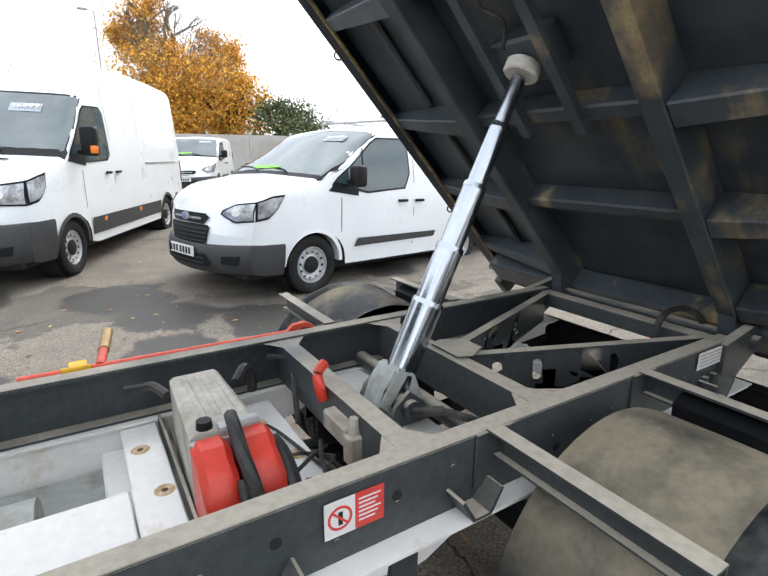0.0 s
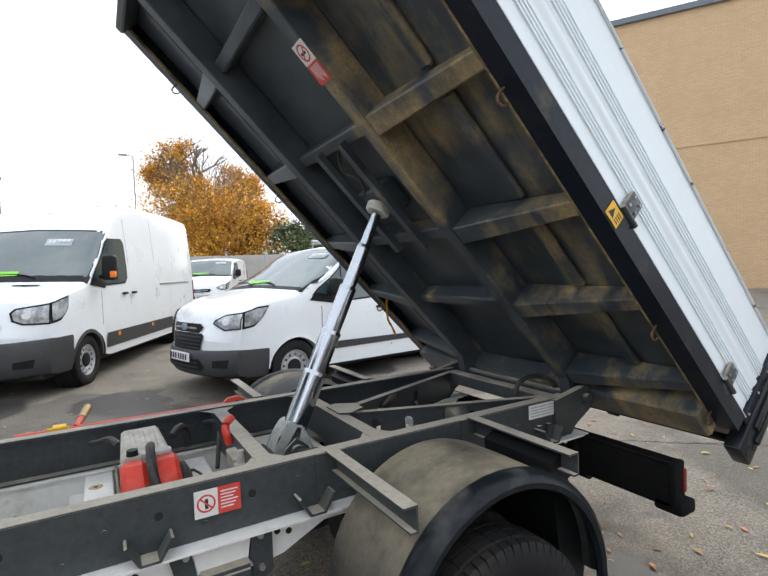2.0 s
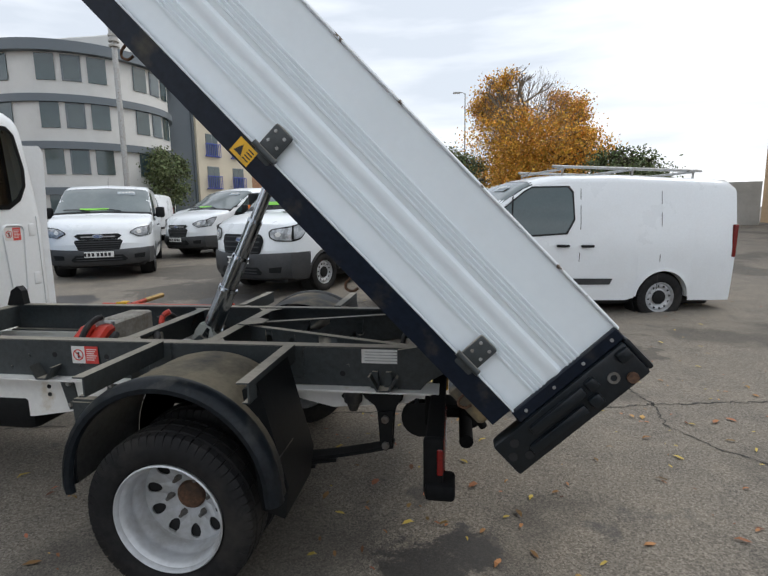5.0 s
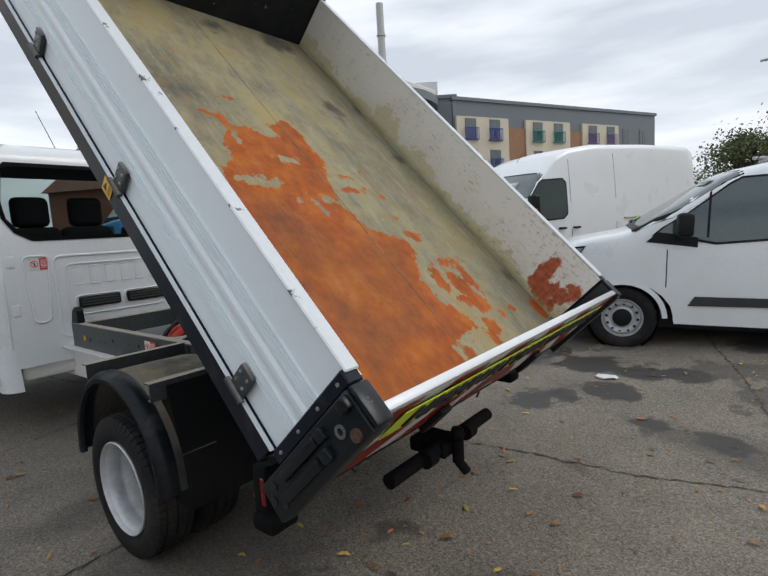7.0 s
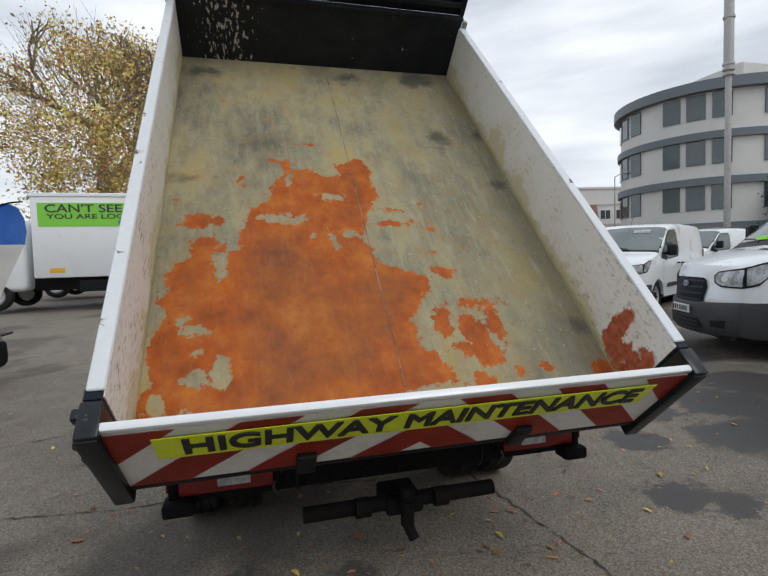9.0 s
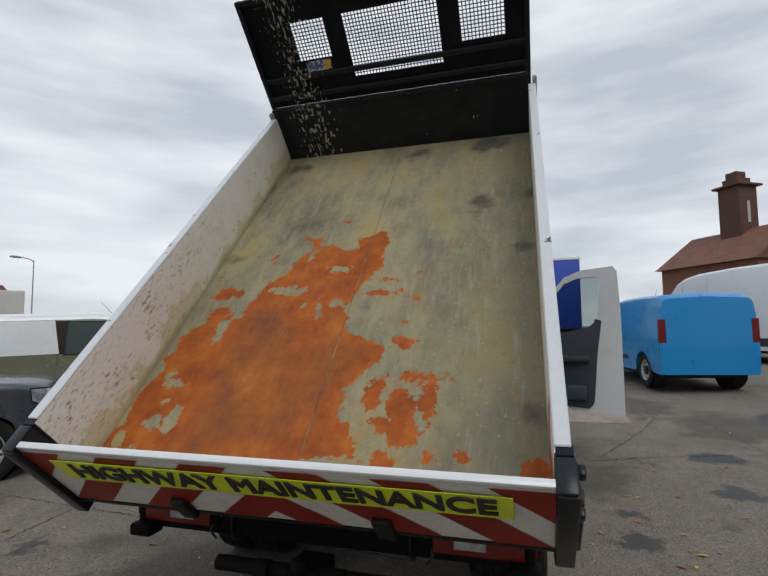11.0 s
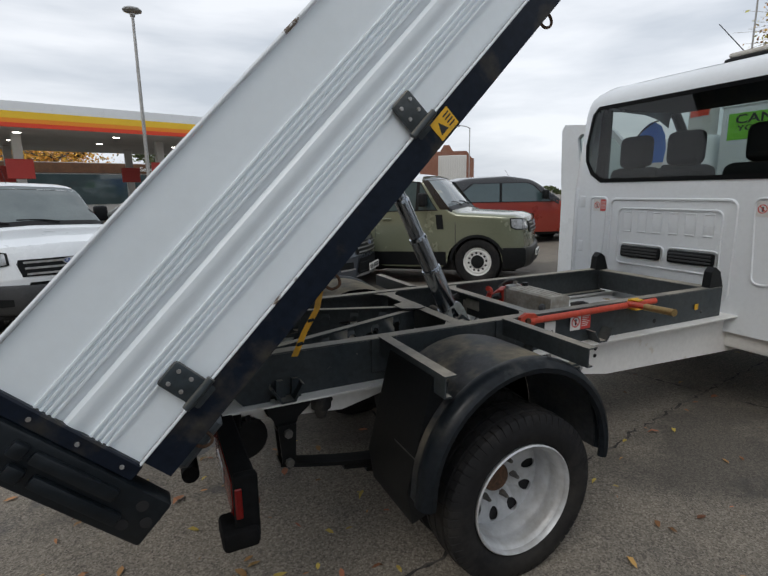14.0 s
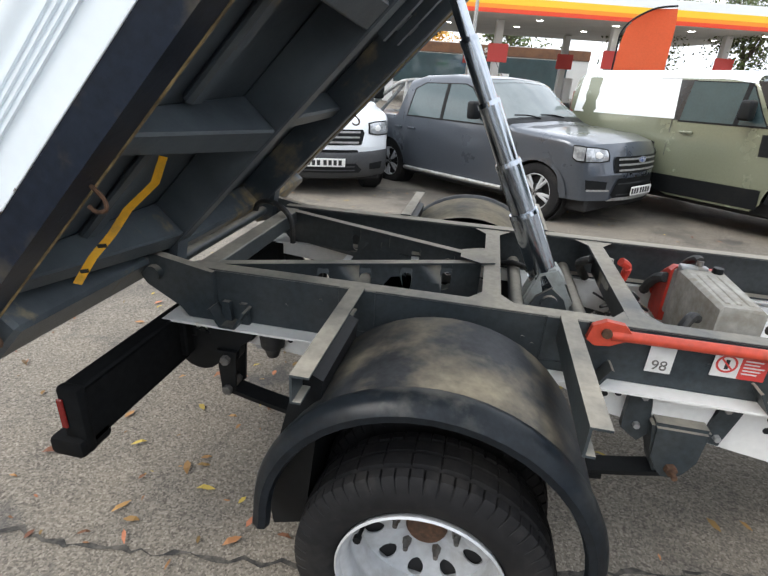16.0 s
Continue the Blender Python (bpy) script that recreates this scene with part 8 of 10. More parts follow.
    gr = front("grille", hexa, M_black, 0.012, None, "black slatted grille")
    for k in range(slats):
        z_ = gz0 + (gz1 - gz0) * (k + 0.5) / slats
        hw = sw[0] + (sw[1] - sw[0]) * k / max(1, slats - 1)
        front("grille_slat", [(-hw, z_ - 0.012), (hw, z_ - 0.012), (hw, z_ + 0.012), (-hw, z_ + 0.012)], low_mat if kind == "big_van" else M_steel, 0.024, gr)
    bz = gz1 - (0.09 if kind == "big_van" else 0.045)
    front("badge_ring", [(0.098 * math.cos(q), bz + 0.043 * math.sin(q)) for q in np.linspace(0, math.tau, 20, endpoint=False)], M_steel, 0.034, gr)
    front("badge", [(0.085 * math.cos(q), bz + 0.034 * math.sin(q)) for q in np.linspace(0, math.tau, 20, endpoint=False)], M_stickblue, 0.038, gr)
    if dark_low:
        zb = {"big_van": 0.70, "mid_van": 0.58, "small_van": 0.56}.get(kind, 0.62)
        b_ = B()
        fs = np.linspace(-1, 1, 25)
        rws = [[(disp(0, f * W * k_) - o_, f * W * k_, z_ + lift_ * abs(f) ** 2) for f in fs] for z_, o_, k_, lift_ in ((0.26, -0.06, 0.86, 0.03), (0.28, 0.0, 0.90, 0.03), (0.34, 0.04, 0.915, 0.02), (0.46, 0.055, 0.918, 0.0), (zb - 0.03, 0.05, 0.918, 0.02), (zb, 0.03, 0.915, 0.03), (zb + 0.005, -0.02, 0.90, 0.03))]
        for r_, (z_, o_) in zip(rws, ((0.265, -0.03), (0.28, 0.0), (0.36, 0.018), (0.46, 0.022), (zb - 0.0, 0.018), (zb + 0.03, 0.010), (zb + 0.035, -0.02))):
            ends = [(disp(x, W), wid(x, z_) + o_, z_) for x in (0.10, 0.22, 0.36, fo - arch - 0.02)]
            r_[:0] = [(x, -y, z__) for x, y, z__ in ends[::-1]]
            r_.extend(ends)
        skin(b_, rws)
        bp = part("front_bumper", b_, low_mat, root, "dark grey plastic bumper")
        lo_ = [(-0.46, 0.36), (0.46, 0.36), (0.50, 0.40), (0.40, 0.50), (-0.40, 0.50), (-0.50, 0.40)]
        front("lower_intake", lo_, M_black, 0.062, bp)
        for k in range(3):
            z_ = 0.385 + k * 0.05
            front("intake_slat", [(-0.40, z_), (0.40, z_), (0.40, z_ + 0.016), (-0.40, z_ + 0.016)], low_mat, 0.070, bp)
        for s in (-1, 1):
            front("fog_recess", [(s * y, z_) for y, z_ in ((0.62, 0.40), (0.80, 0.40), (0.82, 0.50), (0.62, 0.48))], M_black, 0.060, bp)
    if kind == "pickup":
        front("lower_intake", [(-0.46, 0.40), (0.46, 0.40), (0.52, 0.46), (0.44, 0.66), (-0.44, 0.66), (-0.52, 0.46)], M_black, 0.012, None, "black lower intake")
        for z_ in (0.445, 0.585):
            front("intake_slat", [(-0.44, z_), (0.44, z_), (0.44, z_ + 0.016), (-0.44, z_ + 0.016)], low_mat, 0.022)
        front("skid_plate", [(-0.60, 0.38), (0.60, 0.38), (0.50, 0.42), (-0.50, 0.42)], M_steel, 0.030, None, "silver skid plate")
        for s in (-1, 1):
            front("fog_recess", [(s * y, z_) for y, z_ in ((0.60, 0.52), (0.84, 0.52), (0.86, 0.64), (0.60, 0.62))], M_black, 0.012)
            front("fog_trim", [(s * y, z_) for y, z_ in ((0.56, 0.50), (0.84, 0.50), (0.84, 0.525), (0.57, 0.525))], M_steel, 0.022, None, "chrome fog lamp trim")
            part("sport_bar", hose(B(), [(3.86, s * 0.78, 1.18), (3.84, s * 0.74, 1.50), (3.90, s * 0.68, 1.72), (4.05, s * 0.70, 1.60), (4.50, s * 0.76, 1.20)], 0.032, 10, 5), M_steel, root, "chrome load bed bar")
    if kind == "big_van":
        for s in (-1, 1):
            b_ = B()
            skin(b_, [[(disp(x, y), y, top(x) + 0.012 + 0.03 * (1 - abs(y) / W)) for y in (s * 0.18, s * 0.35, s * 0.52)] for x in (0.80, 0.86)])
            part("bonnet_vent", b_, M_black, root)
    if plate:
        pz = 0.60 if kind == "big_van" else 0.50
        p_ = part("number_plate", box(B(), (-0.085, -0.26, pz - 0.055), (-0.068, 0.26, pz + 0.055), 0.004), M_plate, root, "white number plate with dark bars")
        for k in range(7):
            y = -0.21 + k * 0.068 + (0.02 if k > 3 else 0)
            part("plate_bar", box(B(), (-0.0865, y, pz - 0.035), (-0.0855, y + 0.045, pz + 0.035)), M_ink, p_)
    if sticker:
        x = w1 - 0.28
        y = -0.60
        b_ = B()
        skin(b_, [[(disp(xx, yy), yy, top(xx) + 0.018 + 0.03 * (1 - abs(yy) / W)) for yy in (y, y + 0.36)] for xx in (x, x + 0.10)])
        part("price_card", b_, M_card, root, "pale price card behind the windscreen")
        up_ = Vector((0.1, 0, top(x + 0.1) - top(x))).normalized()
        yc_ = y + 0.18
        lettering("price_lettering", "16999", 0.10, M_plate, root, Matrix.Translation((disp(x + 0.05, yc_), yc_, top(x + 0.05) + 0.032 + 0.03 * (1 - abs(yc_) / W))) @ Matrix(((0, up_.x, -up_.z, 0), (-1, 0, 0, 0), (0, up_.z, up_.x, 0), (0, 0, 0, 1))), 0.001, 0.30)
        b_ = B()
        skin(b_, [[(xx, yy, top(xx) + 0.046) for yy in (-0.10, 0.45)] for xx in (w0 + 0.06, w0 + 0.12)])
        part("windscreen_sheet", b_, M_green, root, "bright green paper sheet")
    if rack:
        b_ = B()
        for x in (2.5, 3.5, 4.4):
            tube(b_, (x, -0.72, top(x) + 0.09), (x, 0.72, top(x) + 0.09), 0.018)
            for s in (-1, 1):
                tube(b_, (x, s * 0.70, top(x) - 0.02), (x, s * 0.70, top(x) + 0.09), 0.015)
        for s in (-1, 1):
            tube(b_, (2.4, s * 0.6, top(3) + 0.11), (4.6, s * 0.6, top(3) + 0.11), 0.02)
        part("roof_rack", b_, M_steel, root, "tubular steel roof rack")
    if bar:
        b_ = B()
        for s in (-1, 1):
            hose(b_, [(4.95, s * 0.80, 1.17), (4.55, s * 0.80, 1.40), (4.05, s * 0.77, 1.66), (3.86, s * 0.70, 1.72), (3.82, s * 0.40, 1.74), (3.82, 0.0, 1.745)], 0.034, 10)
            tube(b_, (3.86, s * 0.80, 1.16), (3.86, s * 0.72, 1.71), 0.03)
        part("sports_bar", b_, M_steel, root, "polished steel sports bar")
    part("underbody", box(B(), (0.2, -W * 0.82, 0.22), (L - 0.2, W * 0.82, 0.45), 0.03), M_dark, root)
    part("aerial", tube(B(), (w1 + 0.25, 0.0, top(w1 + 0.25) + 0.0), (w1 + 0.45, 0.0, top(w1 + 0.25) + 0.25), 0.005, 0.003, 6), M_black, root)
    for s in (-1, 1):
        part("tail_lamp", box(B(), (L - 0.06, min(s * (W - 0.16), s * (W - 0.03)), 0.9), (L + 0.012, max(s * (W - 0.16), s * (W - 0.03)), 1.35), 0.01), M_redlamp, root)
    return root


VG = "white vans parked in the yard"
vehicle("panel_van", "white short panel van with black side strip and roof rack", "mid_van", M_white, (0.77, 4.513), 14.6, sticker=True, rack=True, group=VG, size=0.96, pitch=2.0, z=0.028)
vehicle("panel_van", "white high-roof long panel van with dark grey bumper and price card", "big_van", M_white, (-2.051, 6.111), 64.8, size=0.976, sticker=True, group=VG, mirror_orange=True)
vehicle("panel_van", "white mid-size panel van with chrome-barred grille", "mid_van", M_white, (-6.2, 11.2), 66, sticker=True, group=VG)
vehicle("panel_van", "white mid-size panel van behind the others", "mid_van", M_white, (-8.4, 15.2), 66, group=VG)
vehicle("panel_van", "small white van parked by the fence", "small_van", M_white, (2.2, 16.0), 66, sticker=True, group=VG)
vehicle("panel_van", "small white van with dark lower bumper", "small_van", M_white, (9.0, 6.6), 48, sticker=True, group=VG)
vehicle("panel_van", "small white van parked near the brick building", "small_van", M_white, (8.6, 4.0), 40, group=VG)
vehicle("panel_van", "white van parked against the brick building", "mid_van", M_white, (13.0, 10.5), 40, group=VG)
vehicle("panel_van", "white mid-size van with a green sheet in its windscreen", "mid_van", M_white, (-6.5, 7.3), 120, sticker=True, group=VG)
vehicle("panel_van", "white mid-size van parked in the far row", "small_van", M_white, (-10.5, 13.2), 105, group=VG)
vehicle("panel_van", "black van parked in the far row", "mid_van", M_blackcar, (-14.0, 16.5), 105)
vehicle("blue_van", "bright blue van facing the yard", "small_van", M_cyanblue, (-11.0, 3.6), 10, name_cat="van", plate=True)
vehicle("panel_van", "white high-roof van parked beyond the blue one", "big_van", M_white, (-17.5, 6.5), 20, group=VG)
vehicle("pickup_truck", "dark grey double-cab pickup with alloy wheels", "pickup", M_greycar, (-1.20, -5.06), -39.7, "alloy", pitch=1.8, size=0.905, name_cat="pickup", dark_low=False, bar=True)
vehicle("off_road_car", "olive green off-road car with white roof and white wheels", "four_by_four", M_olive, (-4.08, -4.64), -47.5, "white", pitch=1.5, size=0.89, z=-0.02, name_cat="car")
vehicle("pickup_truck", "white pickup with black grille", "pickup", M_white, (2.35, -5.2), -66, "alloy", size=0.95, name_cat="pickup", trim="arches")
vehicle("estate_car", "dark red off-road estate car with black roof", "estate", M_redcar, (-9.7, -8.7), -15, "alloy", name_cat="car", dark_low=False, roof=M_blackcar)
vehicle("estate_car", "black estate car parked at the roadside", "estate", M_blackcar, (-6.0, -11.5), -15, "alloy", name_cat="car", dark_low=False)

# ---- ground, buildings, trees ----
bm = B()
gx = [-400, -150, -64, -40, -22, -14, -9, -6, -4, -2, 0, 2, 4, 7, 12, 25, 60, 150, 400]
gy = [-400, -120, -50, -25, -12, -7, -4.5, -2, 0, 1.5, 3, 6, 12, 26.5, 50, 120, 400]
skin(bm, [[(x, y, ground_z(x, y)) for y in gy] for x in gx])
M_patch = surface("pinkish_concrete", (0.33, 0.27, 0.23), 0.9, stain=(0.22, 0.19, 0.17), fine_amt=0.2, bump=0.3, scale=3)
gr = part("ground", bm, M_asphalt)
tagged(gr, "worn grey tarmac yard with damp patches and fallen leaves", "ground", kind="structure")


def building(name, label, m, w, d, h, wall_mat, roof_mat=None, parapet=0.3):
    root = thing(name, label, "building", m)
    part("wall", box(B(), (0, 0, 0), (w, d, h)), wall_mat, root)
    part("roof", box(B(), (-0.15, -0.15, h), (w + 0.15, d + 0.15, h + parapet)), roof_mat or M_clad, root)
    return root


def window_unit(root, x, z, w, h, y=0.0, frame=None, balcony=None):
    wd = part("window", box(B(), (x, y - 0.05, z), (x + w, y + 0.02, z + h), 0.01), frame or M_clad, root)
    for a, b in ((0.06, w / 2 - 0.03), (w / 2 + 0.03, w - 0.06)):
        part("pane", box(B(), (x + a, y - 0.06, z + 0.06), (x + b, y - 0.045, z + h - 0.06)), M_pane, wd)
    if balcony:
        part("balcony", box(B(), (x - 0.17, y - 0.23, z - 0.12), (x + w + 0.17, y - 0.02, z - 0.05)), balcony, wd)
        part("balcony_rail", box(B(), (x - 0.17, y - 0.23, z + 0.92), (x + w + 0.17, y - 0.17, z + 0.99)), balcony, wd)
        for k in range(9):
            xx = x - 0.15 + (w + 0.3) * k / 8
            part("baluster", box(B(), (xx - 0.02, y - 0.22, z - 0.05), (xx + 0.02, y - 0.18, z + 0.92)), balcony, wd)
    return wd


def facing(p, q):
    """Pose with x along p to q; the front (-y) then lies to the right of that way."""
    p, q = Vector((*p, 0)), Vector((*q, 0))
    a = math.atan2(q.y - p.y, q.x - p.x)
    return Matrix.Translation(p) @ Matrix.Rotation(a, 4, "Z"), (q - p).length


# cream and slate apartment block
m, ln = facing((-21.0, 38.0), (-9.6, 64.0))
apt = building("apartment_block", "four-storey apartment block in cream render, brick and slate-grey cladding", m, ln, 12, 12.6, M_clad, M_clad)
bays = np.linspace(0, ln, 9)
cols = (M_bal_blue, M_bal_teal, M_bal_purple)
for i, (a, b) in enumerate(((0.2, 6.2), (8.4, 14.4), (16.2, 21.8))):
    part("render_bay", box(B(), (a, -0.25, 0), (b, 0.0, 11.2)), M_render_cream, apt)
    for fl in range(4):
        for dx in (0.9, 3.7):
            window_unit(apt, a + dx, 1.0 + fl * 2.75, 1.25, 1.8, -0.25, None, cols[i])
for a, b in ((6.2, 8.4), (14.4, 16.2)):
    part("brick_bay", box(B(), (a, -0.12, 0), (b, 0.0, 10.4)), M_brick_or, apt)
for x in (22.8, 25.6):
    for fl in range(4):
        window_unit(apt, x, 1.0 + fl * 2.75, 1.0, 1.7)

# slate block and round-fronted block beyond
m, ln = facing((-25.2, 35.0), (-20.9, 38.3))
link = building("office_block", "slate and white clad office block", m, ln, 12, 12.8, M_clad, M_clad)
part("stair_head", box(B(), (-1.0, 1, 12.8), (4.0, 6, 14.6)), M_clad_w, link)
root = thing("round_office_block", "four-storey office block with a rounded end, white and slate bands", "building", Matrix.Translation((-27.0, 32.9, 0)) @ Matrix.Diagonal((1, 1, 0.95, 1)))
RR = 6.0
part("wall", tube(B(), (0, 0, 0), (0, 0, 12.4), RR, RR, 64), M_clad_w, root)
for z, h, r in ((12.4, 0.7, RR + 0.5), (9.2, 0.5, RR + 0.25), (6.1, 0.5, RR + 0.25), (3.0, 0.5, RR + 0.25), (0, 1.2, RR + 0.1)):
    part("band", tube(B(), (0, 0, z), (0, 0, z + h), r, r, 64), M_clad, root)
for fl in range(4):
    for k in range(26):
        a = -math.pi + k * math.tau / 26
        if k % 4 == 3:
            continue
        mm = Matrix.Rotation(a, 4, "Z") @ Matrix.Translation((RR, 0, 1.3 + fl * 3.1))
        part("window", box(B(), (0.0, -0.55, 0), (0.06, 0.55, 1.7), 0.01), M_clad if k % 2 else M_pane, root, "", mm)
        if k % 2:
            part("pane", box(B(), (0.055, -0.45, 0.1), (0.075, 0.45, 1.6)), M_pane, root, "", mm)
part("roof_light", box(B(), (-4, -3, 13.1), (5, 4, 14.2), 0.1), M_clad_w, root)

# long buff brick building beside the yard
m, ln = facing((15.0, 19.0), (27.0, 0.5))
bk = building("brick_building", "tall buff brick building with a plain wall", m, ln, 14, 11.9, M_brick, M_clad, 0.25)
part("downpipe", tube(B(), (0.7, -0.08, 0), (0.7, -0.08, 10.5), 0.06, 0.06, 10), M_bumper, bk)
for zc_ in (2.2, 4.2, 8.3):
    part("brick_course", box(B(), (0.0, -0.004, zc_), (ln, 0.0, zc_ + 0.08)), M_brick, bk)
part("upper_course", box(B(), (0.0, -0.04, 6.2), (ln, 0.0, 6.35)), M_brick, bk)
m2, l2 = facing((17.6, 28.0), (15.0, 19.4))
wing = building("brick_wing", "end of the brick building with tall windows", m2 @ Matrix.Translation((0, 0.3, 0)), l2 - 0.3, 8, 10.0, M_brick, M_clad)
for fl in range(3):
    for x in (1.5, 4.5, 7.0):
        window_unit(wing, x, 1.2 + fl * 3.1, 1.1, 1.9)

# fence along the back of the yard
fence = thing("concrete_fence", "pale concrete panel fence along the yard", "fence")
P0, P1 = Vector((-14, 30, 0)), Vector((16, 24.5, 0))
nP = 14
for k in range(nP):
    a, b = P0.lerp(P1, k / nP), P0.lerp(P1, (k + 1) / nP)
    mm = Matrix.Translation(a) @ Matrix.Rotation(math.atan2(b.y - a.y, b.x - a.x), 4, "Z")
    ln_ = (b - a).length
    part("fence_panel", box(B(), (0.07, -0.04, 0), (ln_ - 0.07, 0.04, 2.6), 0.01), M_concrete, fence, "", mm)
    part("fence_post", box(B(), (-0.07, -0.09, 0), (0.07, 0.09, 2.75), 0.02), M_concrete, fence, "", mm)

# lorries
def lorry(name, label, m, length, height, body_mat, cab_mat, under=0.95):
    r = thing(name, label, "lorry", m)
    part("box_body", box(B(), (0, -1.25, under), (length, 1.25, height), 0.04, 2), body_mat, r)
    part("roof_edge", box(B(), (-0.03, -1.28, height - 0.10), (length + 0.03, 1.28, height + 0.02), 0.02), M_white, r)
    bm = box(B(), (-2.0, -1.15, 0.55), (-0.25, 1.15, min(2.75, height - 0.4)), 0.18, 3)
    c = part("lorry_cab", bm, cab_mat, r)
    part("cab_window", box(B(), (-1.55, -1.17, 1.55), (-0.75, 1.17, 2.3), 0.02), M_pane, c)
    part("cab_windscreen", box(B(), (-2.02, -0.95, 1.5), (-1.95, 0.95, 2.35), 0.02), M_pane, c)
    part("chassis_beam", box(B(), (-1.8, -0.5, 0.55), (length, 0.5, 0.95), 0.02), M_black, r)
    part("side_guard", box(B(), (1.2, -1.22, 0.5), (length - 2.6, -1.18, 0.85), 0.01), M_black, r)
    part("side_guard", box(B(), (1.2, 1.18, 0.5), (length - 2.6, 1.22, 0.85), 0.01), M_black, r)
    for x in (-1.1, length - 1.8):
        for s in (-1, 1):
            w_ = new("wheel", RIMS["steel"])
            w_.parent = r
            w_.matrix_basis = Matrix.Translation((x, s * 1.02, 0.45)) @ (Matrix.Rotation(math.pi, 4, "Z") if s > 0 else Matrix.Identity(4)) @ Matrix.Diagonal((1.34, 1.34, 1.34, 1))
            t_ = new("tyre", VAN_TYRE)
            t_.parent = w_
    return r


# local -x is the lorry's front; turned so that it faces -y
lg = lorry("box_lorry", "white box lorry with a lime green banner", Matrix.Translation((-15.25, -7.0, ground_z(-15, 0))) @ Matrix.Rotation(radians(90), 4, "Z"), 5.25, 3.5, M_white, M_white)
part("banner", box(B(), (0.2, -1.262, 2.50), (5.15, -1.255, 3.22)), M_green, lg, "lime green banner")
FACE_E = Matrix(((1, 0, 0, 0), (0, 0, -1, 0), (0, 1, 0, 0), (0, 0, 0, 1)))
lettering("banner_lettering", "CAN'T SEE A VEHICLE", 0.34, M_bumper, lg, Matrix.Translation((2.6, -1.268, 3.04)) @ FACE_E, 0.002, 4.4)
lettering("banner_small_lettering", "YOU ARE LOOKING FOR ON", 0.21, M_bumper, lg, Matrix.Translation((2.6, -1.268, 2.80)) @ FACE_E, 0.002, 4.3)
st = part("banner_strip", box(B(), (2.4, -1.268, 2.54), (5.0, -1.263, 2.68)), M_stickblue, lg)
lettering("strip_lettering", "SPEAK WITH OUR", 0.12, M_plate, lg, Matrix.Translation((3.4, -1.272, 2.61)) @ FACE_E, 0.001, 1.7)
part("side_sticker", box(B(), (0.45, -1.262, 1.10), (0.85, -1.255, 1.24)), M_yellow, lg)
part("side_marker_strip", box(B(), (2.0, -1.235, 0.70), (3.4, -1.225, 0.84)), M_yellow, lg)
bl = lorry("curtain_trailer", "long trailer with bright blue curtain sides", Matrix.Translation((-19.75, -6.9, ground_z(-20, 0))) @ Matrix.Rotation(radians(90), 4, "Z"), 10.0, 3.9, M_blue, M_white)

# fuel station canopy
M_wood = surface("brown_timber_boards", (0.16, 0.075, 0.035), 0.7, stain=(0.10, 0.05, 0.03), fine=12, fine_amt=0.25, bump=0.2, scale=1.5)
sta = thing("fuel_station_canopy", "fuel station canopy with yellow, orange and red fascia", "canopy", Matrix.Translation((-17.5, -33.0, 0)) @ Matrix.Rotation(radians(14.5), 4, "Z"))
CL, CD = 48.0, 14.0
part("canopy_roof", box(B(), (0, -CD, 4.55), (CL, 0, 5.55), 0.02), M_clad_w, sta)
part("fascia_white", box(B(), (-0.02, 0.0, 5.3), (CL + 0.02, 0.06, 5.75), 0.01), M_white, sta)
part("fascia_yellow", box(B(), (-0.03, 0.0, 4.98), (CL + 0.03, 0.07, 5.3), 0.01), M_can_y, sta)
part("fascia_orange", box(B(), (-0.03, 0.0, 4.78), (CL + 0.03, 0.075, 4.98), 0.01), M_can_o, sta)
part("fascia_red", box(B(), (-0.03, 0.0, 4.58), (CL + 0.03, 0.08, 4.78), 0.01), M_can_r, sta)
part("end_fascia_yellow", box(B(), (-0.07, -CD, 4.98), (0.0, 0.0, 5.3), 0.01), M_can_y, sta)
part("end_fascia_red", box(B(), (-0.08, -CD, 4.58), (0.0, 0.0, 4.98), 0.01), M_can_r, sta)
part("sign_square", box(B(), (1.6, 0.08, 4.6), (2.9, 0.16, 5.8), 0.04, 2), M_white, sta)
bm = B()
bm.faces.new([bm.verts.new((2.25 + 0.40 * math.sin(a) * (1 if abs(a) < 2.2 else 0.8), 0.17, 5.18 + 0.40 * math.cos(a))) for a in np.linspace(-2.6, 2.6, 15)])
thicken(bm, 0.03)
part("sign_disc", bm, M_can_y, sta)
for x in (3.5, 10.5, 17.5, 24.5, 31.5, 38.5):
    for y in (-3.0, -10.5):
        part("canopy_column", box(B(), (x - 0.22, y - 0.22, -0.4), (x + 0.22, y + 0.22, 4.55), 0.03), M_clad_w, sta)
        part("pump", box(B(), (x - 0.9, y - 0.3, -0.38), (x - 0.3, y + 0.3, 1.7), 0.05, 2), M_plate, sta)
        part("column_sign", box(B(), (x - 0.6, y + 0.25, 2.3), (x + 0.6, y + 0.33, 3.3), 0.02), M_stick_r, sta)
M_lite = glowing("canopy_lamp", (1.0, 0.97, 0.9), 6.0)
for x in (2.0, 6.5, 11.0, 15.5, 20.0, 24.5):
    for y in (-2.0, -6.5):
        part("canopy_lamp", tube(B(), (x, y, 4.53), (x, y, 4.55), 0.18, 0.18, 14), M_lite, sta)
part("shop_wall", box(B(), (4, -22, -0.4), (26, -21, 4.2)), M_clad_w, sta)
